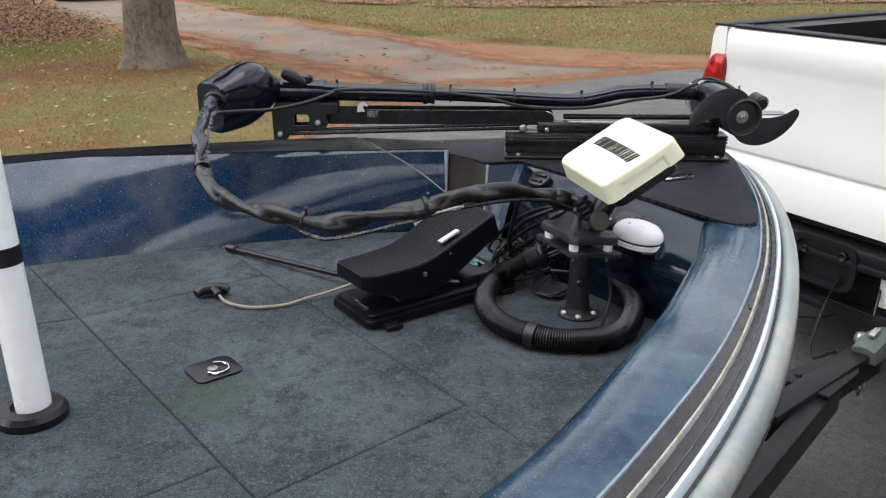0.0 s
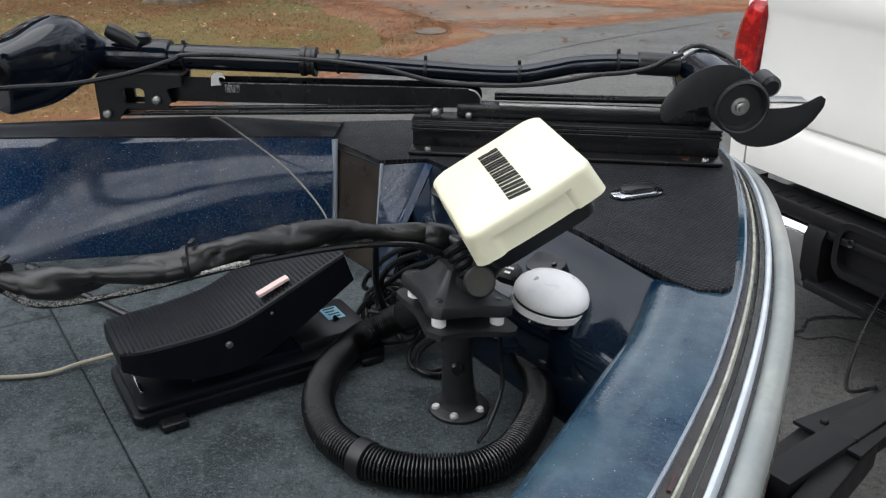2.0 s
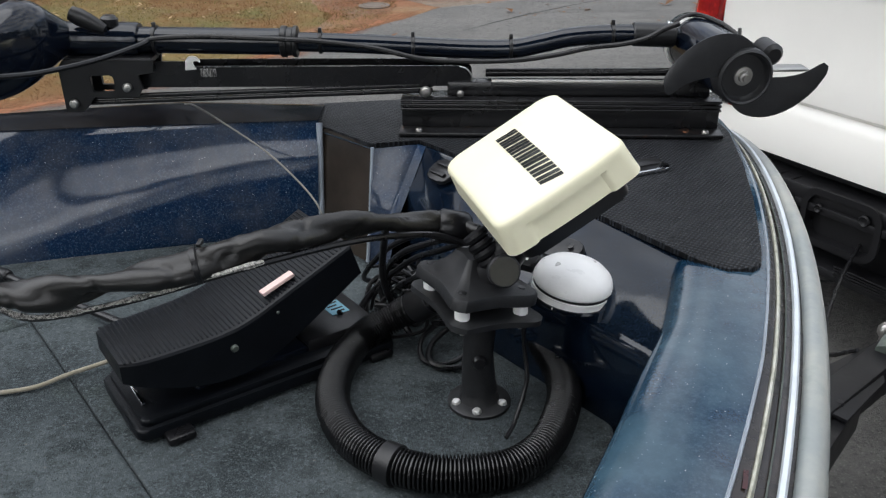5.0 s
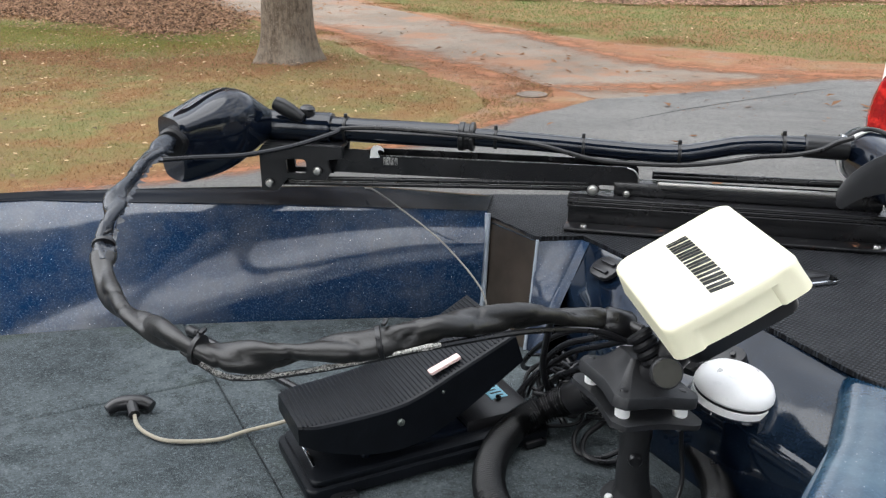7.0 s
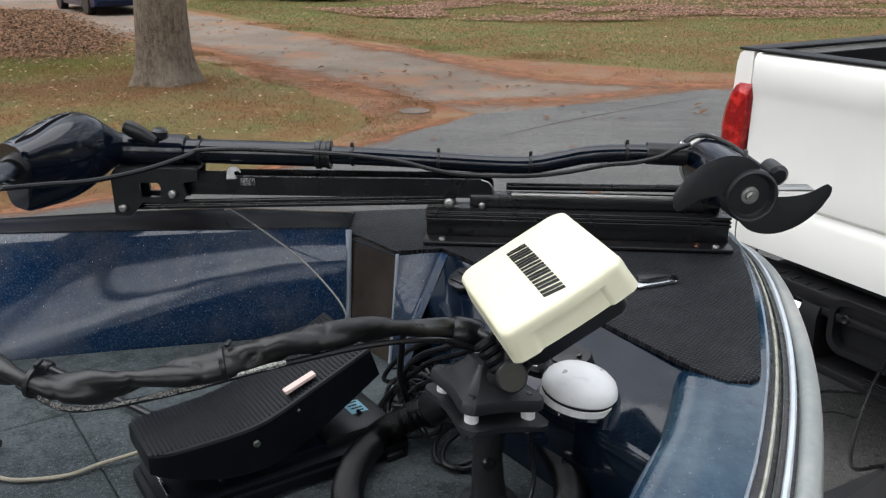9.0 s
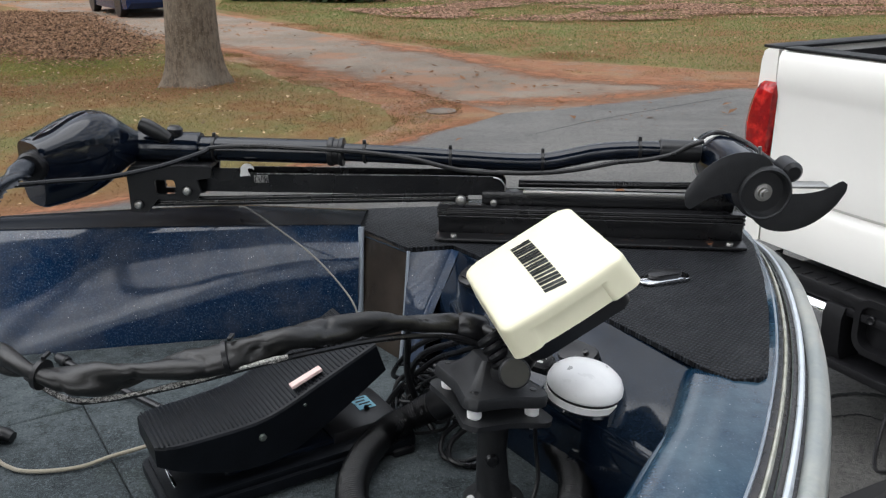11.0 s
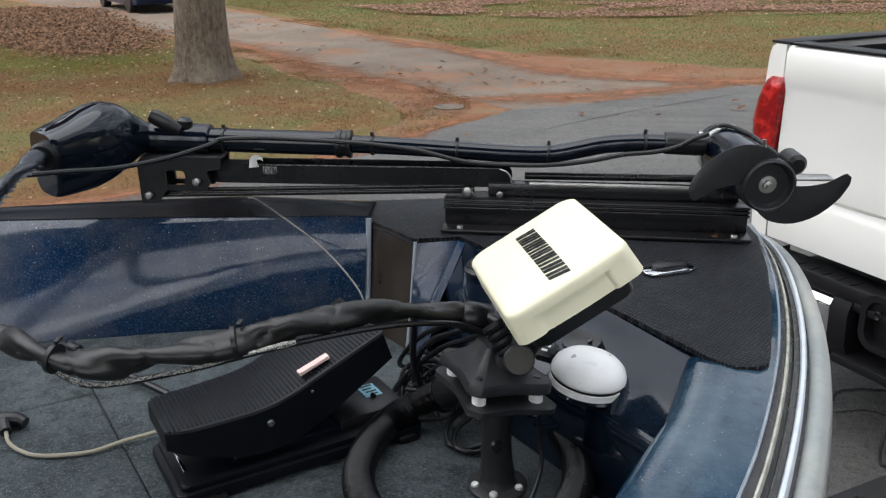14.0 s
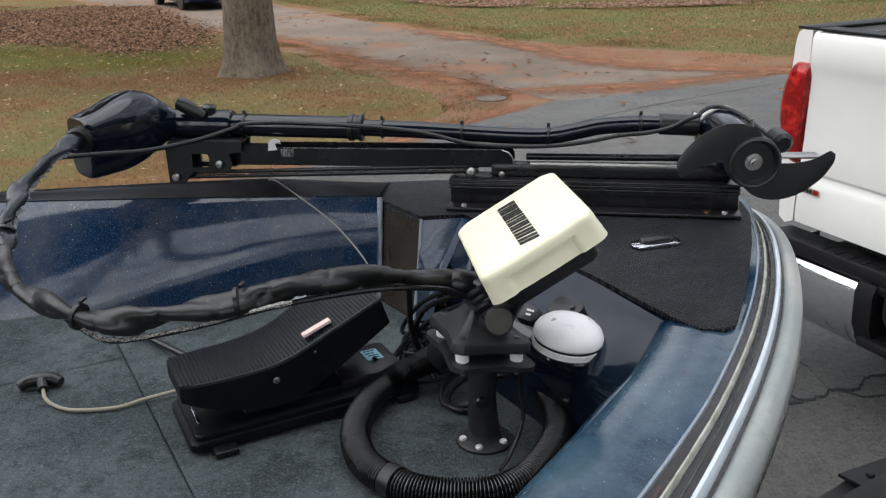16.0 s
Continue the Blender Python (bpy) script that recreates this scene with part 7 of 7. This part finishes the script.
def scatter(name, polys, n, size, mat, label, category, seed, keep=None, lift=0.012, flatness=0.35, avoid=(), spread=0.0):
    rnd = random.Random(seed)
    verts, faces = [], []
    for poly, share in polys:
        xs, ys = [p[0] for p in poly], [p[1] for p in poly]
        done = 0
        tries = 0
        while done < n * share and tries < n * 40:
            tries += 1
            x, y = rnd.uniform(min(xs), max(xs)), rnd.uniform(min(ys), max(ys))
            if not inside((x, y), poly) or any(inside((x, y), q) for q in avoid):
                continue
            if keep and rnd.random() > keep(x, y):
                continue
            x, y = x + rnd.gauss(0, spread), y + rnd.gauss(0, spread)
            s = size * rnd.uniform(0.6, 1.4)
            a = rnd.uniform(0, 6.28)
            ux, uy = math.cos(a) * s, math.sin(a) * s
            uz = rnd.uniform(-1, 1) * s * flatness
            vz = rnd.uniform(-1, 1) * s * flatness
            z = (lift(x, y) if callable(lift) else lift) + abs(uz) + abs(vz) * 0.6
            i = len(verts)
            verts += [(x + ux, y + uy, z + uz), (x - uy * 0.6, y + ux * 0.6, z + vz), (x - ux, y - uy, z - uz), (x + uy * 0.6, y - ux * 0.6, z + vz * 0.4)]
            faces += [(i, i + 1, i + 2), (i, i + 2, i + 3)]
            done += 1
    me = bpy.data.meshes.new(name)
    me.from_pydata(verts, [], faces)
    me.materials.append(mat)
    return tagged(new(name, me), label, category, "", "stuff")


def blades(name, poly, n, height, mat, label, seed, keep=None, avoid=(), spread=0.0):
    rnd = random.Random(seed)
    verts, faces = [], []
    xs, ys = [p[0] for p in poly], [p[1] for p in poly]
    done = tries = 0
    while done < n and tries < n * 30:
        tries += 1
        x, y = rnd.uniform(min(xs), max(xs)), rnd.uniform(min(ys), max(ys))
        if not inside((x, y), poly) or any(inside((x, y), q) for q in avoid):
            continue
        if keep and rnd.random() > keep(x, y):
            continue
        x, y = x + rnd.gauss(0, spread), y + rnd.gauss(0, spread)
        h = height * rnd.uniform(0.4, 1.3)
        a = rnd.uniform(0, 6.28)
        w = 0.0014 + 0.00020 * y
        lx, ly = rnd.gauss(0, 0.8) * h, rnd.gauss(0, 0.8) * h
        i = len(verts)
        verts += [(x - math.cos(a) * w, y - math.sin(a) * w, 0.0), (x + math.cos(a) * w, y + math.sin(a) * w, 0.0), (x + lx, y + ly, h)]
        faces.append((i, i + 1, i + 2))
        done += 1
    me = bpy.data.meshes.new(name)
    me.from_pydata(verts, [], faces)
    me.materials.append(mat)
    return tagged(new(name, me), label, "grass", "", "stuff")


NEARLAWN = [(-14, 1.7), (-8, 3.35), (-4.0, 5.62), (-2.55, 6.55), (-1.4, 7.9), (-1.0, 9.2), (-1.25, 10.5), (-1.9, 11.3), (-2.6, 11.9), (-3.5, 13.3), (-4.6, 14.6), (-6.5, 17.0), (-8.9, 20.1), (-12, 23.4), (-20, 28), (-26, 18)]
FARLAWN = [(-8.2, 26), (-5.0, 21.6), (-2.3, 17.6), (-0.7, 15.9), (0.3, 14.9), (1.1, 14.35), (2.0, 13.95), (3.0, 13.3), (4.4, 13.0), (12, 12.6), (22, 14), (22, 40), (-12, 40)]
PILE = [(-13.5, 24.6), (-11.3, 24.0), (-8.6, 19.8), (-6.6, 16.9), (-6.3, 15.9), (-6.4, 14.6), (-7.0, 14.3), (-7.9, 15.1), (-8.8, 15.7), (-16.5, 19.5)]
MOSS = [(-12, 15.5), (-8.4, 15.0), (-7.0, 14.0), (-6.2, 14.3), (-5.4, 14.9), (-4.7, 13.0), (-4.9, 12.45), (-6.9, 12.45), (-11, 12.9)]
RUST = [(-10, 12.7), (-6.6, 12.2), (-4.5, 12.1), (-3.2, 11.8), (-2.8, 11.1), (-4.1, 10.8), (-5.7, 10.3), (-9, 10.3)]
green = lambda x, y: 0.5 + 0.5 * noise.noise((x * 0.3, y * 0.3, 4.0)) * 2
blades("straw_grass", NEARLAWN, 330000, 0.020, M_BLADE, "straw-coloured dry autumn grass", 21, lambda x, y: max(0.15, min(1, 0.75 - 0.3 * green(x, y) + 0.8 * noise.noise((x * 1.1, y * 1.1, 6.0)))), (), 0.22)
blades("green_grass", NEARLAWN, 30000, 0.022, M_BLADEGREEN, "short green lawn grass", 22, lambda x, y: max(0.004, min(1, green(x, y) - 0.50 + (0.9 if 12 < y - 0.25 * x < 17.5 else 0))))
blades("green_grass", MOSS, 34000, 0.022, M_BLADEMOSS, "mossy green grass below the leaf drift", 25, lambda x, y: max(0.05, min(1, 0.5 + 1.5 * noise.noise((x * 0.7, y * 0.7, 8.0)))), (), 0.45)
blades("straw_grass", FARLAWN, 34000, 0.03, M_BLADE, "straw-coloured dry autumn grass", 23)
blades("green_grass", FARLAWN, 330000, 0.03, M_BLADEGREEN, "short green lawn grass", 24)
scatter("fallen_leaves", [(PILE, 1.0)], 52000, 0.034, M_DRYLEAF, "thick drift of fallen brown leaves on the lawn", "leaves", 31, lift=lambda x, y: 0.02 + 0.07 * abs(noise.noise((x * 1.6, y * 1.6, 2.0))), flatness=0.6, spread=0.28)
PILERIM = [(-15, 26.5), (-9.9, 22.6), (-6.0, 17.3), (-5.0, 14.9), (-5.9, 13.3), (-8.9, 14.4), (-17, 17.5)]
scatter("fallen_leaves", [(PILERIM, 1.0)], 9000, 0.026, M_DRYLEAF, "fallen brown leaves thinning out on the grass", "leaves", 35, lift=0.03, keep=lambda x, y: max(0.05, 0.4 + 1.2 * noise.noise((x * 0.8, y * 0.8, 3.0))))
scatter("fallen_leaves", [(NEARLAWN, 0.6), (FARLAWN, 0.4)], 11000, 0.026, M_STRAWLEAF, "scattered fallen brown leaves on the grass", "leaves", 32, lift=0.04)
BAND1 = [(-5, 25.5), (-2.6, 22.3), (-0.5, 21.4), (1.4, 20.8), (3.3, 21.1), (5.2, 21.4), (12, 22.6), (12, 27.5), (5.7, 27), (3.1, 25.4), (1.0, 29), (-0.8, 27.7), (-2.9, 25)]
HOLE = [(-0.5, 22.6), (-0.9, 24.4), (-0.35, 25.3), (0.87, 25.6), (2.45, 24.5), (1.5, 22.4)]
BAND2 = [(-9, 30), (0, 26.5), (8, 26.5), (20, 29), (20, 36), (-9, 36)]
scatter("fallen_leaves", [(BAND1, 0.6), (BAND2, 0.4)], 46000, 0.040, M_FARLEAF, "bands of fallen brown leaves across the far lawn", "leaves", 33, lift=0.04, avoid=(HOLE,), keep=lambda x, y: max(0.04, 0.45 + 1.2 * noise.noise((x * 0.5, y * 0.7, 9.0))))
scatter("fallen_leaves", [(DRIVE, 0.8), (SOIL, 0.2)], 260, 0.05, M_NEEDLE, "single fallen leaves on the driveway", "leaves", 34, keep=lambda x, y: max(0.05, 0.3 + 1.5 * noise.noise((x * 0.5, y * 0.5, 12.0))) if y > 6.5 and x < 5 else 0)

VERGE = [(-3.4, 5.9), (-2.4, 6.6), (-1.3, 7.8), (-0.9, 9.2), (-1.2, 10.5), (-1.8, 11.3), (-2.5, 11.9), (-3.4, 13.3), (-4.5, 14.6), (-6.6, 17.2), (-6.2, 17.6), (-3.6, 14.5), (-2.2, 12.8), (-1.0, 11.5), (-0.3, 10.4), (-0.2, 9.3), (-1.2, 7.6)]
EDGE = [(-5.9, 21.5), (-2.6, 17.4), (-0.5, 14.9), (1.2, 12.9), (3.4, 11.7), (9, 11.5), (9, 12.6), (4.3, 13.3), (2.1, 14.4), (0.3, 16.0), (-2.1, 18.3), (-5.2, 21.8)]
patchy = lambda x, y: max(0.0, 0.1 + 1.3 * noise.noise((x * 0.9, y * 0.9, 2.0)) + 0.6 * noise.noise((x * 3.1, y * 3.1, 5.0)))
scatter("leaf_litter", [(RUST, 1.0)], 17000, 0.011, M_NEEDLE, "rust-brown needle litter round the tree", "leaf litter", 43, lift=0.016, flatness=0.5, keep=lambda x, y: max(0.03, 0.35 + 1.8 * noise.noise((x * 0.8, y * 0.8, 21.0))), spread=0.40)
scatter("leaf_litter", [(VERGE, 0.6), (EDGE, 0.4)], 5200, 0.014, M_NEEDLE, "crumbled leaf litter on the clay verge", "leaf litter", 41, lift=0.012, flatness=0.4, keep=patchy)
scatter("leaf_litter", [(DRIVE, 1.0)], 900, 0.016, M_NEEDLE, "crumbled leaf litter on the driveway", "leaf litter", 42, lift=0.012, flatness=0.4, keep=lambda x, y: patchy(x + 30, y))
blades("straw_grass", VERGE, 16000, 0.02, M_BLADE, "thin straw grass on the clay verge", 44, lambda x, y: patchy(x - 20, y), ())
blades("straw_grass", EDGE, 9000, 0.03, M_BLADE, "thin straw grass on the clay verge", 45, lambda x, y: patchy(x - 40, y), ())

# round utility lid in the clay beside the road
ul = thing("utility_lid", (-0.49, 10.0, 0.0), "round grey concrete utility lid set in the clay", "utility lid")
bm = bmesh.new()
lathe(bm, [(0.165, 0.0), (0.165, 0.014), (0.155, 0.018), (0.125, 0.018), (0.120, 0.013), (0.112, 0.013), (0.108, 0.018), (0.05, 0.020), (0.0, 0.020)], (-0.49, 10.0, 0.004), (0, 0, 1), 36)
part("lid", bm, M_CONCRETE, ul)

# ---- hedge at the far edge ----
random.seed(3)
for cx, cy, w, h in ((-7.4, 29.9, 2.6, 1.7), (-4.9, 29.0, 2.4, 1.5), (-2.3, 31.6, 2.8, 1.6), (8.0, 36, 3.0, 1.8), (14.0, 36, 3.2, 1.9)):
    hd = thing("bush", (cx, cy, 0), "dark evergreen bush at the far edge of the lawn", "bush", "far bushes")
    bm = bmesh.new()
    for k in range(9):
        a = k * 0.7
        sweep(bm, [(cx, cy, 0), (cx + 0.4 * w * math.cos(a), cy + 0.3 * w * math.sin(a), h * 0.6)], lambda t, q: 0.05 * (1 - t) + 0.01, 6)
    part("stem", bm, M_BARK, hd)
    bm = bmesh.new()
    for k in range(1500):
        while True:
            x, y, z = random.uniform(-1, 1), random.uniform(-1, 1), random.uniform(0, 1)
            if x * x + y * y + z * z < 1 + 0.25 * noise.noise((cx + x * 3, cy + y * 3, z * 3)):
                break
        c = Vector((cx + x * w * 0.62, cy + y * w * 0.4, 0.06 + z * h))
        u = Vector((random.uniform(-1, 1), random.uniform(-1, 1), random.uniform(-1, 1))).normalized() * 0.13
        v = u.orthogonal().normalized() * 0.08
        bm.faces.new([bm.verts.new(c + q) for q in (u, v, -u, -v)])
    part("foliage", bm, M_HEDGE, hd, "dense dark evergreen leaves", smooth=False)


# ---- parked cars at the end of the driveway ----
def car(at_, yaw, paint, label, long=4.5, tall=1.5):
    ob = thing("car", at_, label, "car")
    rz = Matrix.Rotation(radians(yaw), 3, "Z")
    P = lambda x, y, z: Vector(at_) + rz @ Vector((x, y, z))
    w = 0.88
    bm = bmesh.new()
    rings = []
    for x, zt, zb, k in ((-long / 2, 0.72, 0.38, 0.88), (-long / 2 + 0.12, 0.92, 0.24, 0.97), (-long / 2 + 0.7, 0.98, 0.2, 1), (0.4, 0.95, 0.2, 1), (long / 2 - 0.7, 0.84, 0.2, 0.98), (long / 2 - 0.1, 0.66, 0.26, 0.9), (long / 2, 0.52, 0.36, 0.8)):
        rings.append([P(x, -w * k, zb), P(x, -w * k * 1.02, (zb + zt) / 2), P(x, -w * k * 0.95, zt), P(x, w * k * 0.95, zt), P(x, w * k * 1.02, (zb + zt) / 2), P(x, w * k, zb)])
    loft(bm, rings)
    part("body", bm, paint, ob, angle=30)
    bm = bmesh.new()
    rings = []
    for z, x0, x1, k in ((0.93, -long / 2 + 0.25, long / 2 - 1.1, 0.93), (1.2, -long / 2 + 0.6, long / 2 - 1.6, 0.84), (tall - 0.03, -long / 2 + 1.0, long / 2 - 2.1, 0.74), (tall, -long / 2 + 1.2, long / 2 - 2.3, 0.66)):
        rings.append([P(x0, -w * k, z), P(x1, -w * k, z), P(x1, w * k, z), P(x0, w * k, z)])
    loft(bm, rings)
    part("cabin", bm, M_GLASS, ob, "dark glazed cabin", angle=30)
    for x in (-long / 2 + 0.85, long / 2 - 0.9):
        for y in (-w + 0.08, w - 0.08):
            bm = bmesh.new()
            lathe(bm, [(0.2, -0.1), (0.31, -0.1), (0.325, -0.07), (0.325, 0.07), (0.31, 0.1), (0.2, 0.1)], P(x, y, 0.325), rz @ Vector((0, 1, 0)), 26)
            wh = part("wheel", bm, M_RUBBER, ob, "black tyre")
            bm = bmesh.new()
            lathe(bm, [(0.0, 0.05), (0.05, 0.06), (0.17, 0.05), (0.205, 0.09), (0.205, -0.09)], P(x, y, 0.325), rz @ Vector((0, math.copysign(1, y), 0)), 20)
            part("rim", bm, M_STEEL, wh, "grey alloy rim")
    for y in (-0.66, 0.66):
        bm = bmesh.new()
        box(bm, P(-long / 2 + 0.03, y, 0.76), (0.10, 0.34, 0.15), rz, 0.03)
        part("tail_lamp", bm, M_REDLENS, ob, "red tail lamp")
    return ob


car((-9.95, 24.8, 0), 128, M_CARBLUE, "dark blue car parked at the end of the driveway")
car((-16.4, 33.0, 0), 128, M_TRUCK, "white car parked beyond the blue car")


# ---- unseen woods added all round, past the road and behind the camera, to shape light and reflections ----
rnd = random.Random(77)
verts, faces, tv, tf = [], [], [], []
for i in range(150):
    a = 6.2832 * i / 150 + rnd.uniform(-0.02, 0.02)
    back = 0.5 - 0.5 * math.sin(a)
    R = 58 - 38 * back + rnd.uniform(0, 9)
    cx, cy = R * math.cos(a) + 1.0, R * math.sin(a)
    rear = max(0.0, 1 - abs(math.remainder(a + 1.5708 - 0.05, 6.2832)) / 1.0)
    front = max(0.0, math.sin(a))
    # extra height behind the camera keeps bright sky out of the side panel's reflection
    h = rnd.uniform(10, 13) + 13 * min(1.0, 1.8 * rear) + 32 * min(1.0, 1.6 * max(0.0, 1 - abs(math.remainder(a + 1.85, 6.2832)) / 0.95)) + 10 * min(1.0, 1.5 * front)
    w = rnd.uniform(2.4, 3.4) + 2.4 * min(1.0, 1.8 * rear) + 1.0 * front
    for k in range(6):
        b0 = 6.2832 * k / 6
        i0 = len(tv)
        b1 = 6.2832 * (k + 1) / 6
        tv += [(cx + 0.2 * math.cos(b0), cy + 0.2 * math.sin(b0), 0), (cx + 0.2 * math.cos(b1), cy + 0.2 * math.sin(b1), 0), (cx + 0.06 * math.cos(b1), cy + 0.06 * math.sin(b1), h * 0.8), (cx + 0.06 * math.cos(b0), cy + 0.06 * math.sin(b0), h * 0.8)]
        tf.append((i0, i0 + 1, i0 + 2, i0 + 3))
    for k in range(2300 if abs(math.remainder(a + 1.85, 6.2832)) < 0.85 else 420):
        z0 = 0.06 + 0.27 * min(1.0, 1.8 * rear)
        z1 = rnd.random()
        z = z0 + (1 - z0) * z1
        rr = w * math.sin(math.pi * min(1.0, 0.12 + 0.85 * z1)) * math.sqrt(rnd.random())
        b = rnd.uniform(0, 6.2832)
        s = rnd.uniform(0.22, 0.5) * (1.5 if h > 17 else 1.0)
        c = Vector((cx + rr * math.cos(b), cy + rr * math.sin(b), z * h))
        u = Vector((rnd.uniform(-1, 1), rnd.uniform(-1, 1), rnd.uniform(-0.6, 0.6))).normalized() * s
        v = u.orthogonal().normalized() * s * 0.7
        i0 = len(verts)
        verts += [tuple(c + u), tuple(c + v), tuple(c - u), tuple(c - v)]
        faces.append((i0, i0 + 1, i0 + 2, i0 + 3))
for nm, vv, ff_, mt, lab in (("far_woods", verts, faces, M_HEDGE, "dark mixed woods beyond the lawn and road"), ("far_trunks", tv, tf, M_BARK, "grey-brown trunks of the far woods")):
    me = bpy.data.meshes.new(nm)
    me.from_pydata(vv, [], ff_)
    me.materials.append(mt)
    tagged(new(nm, me), lab, "woods", "", "stuff")
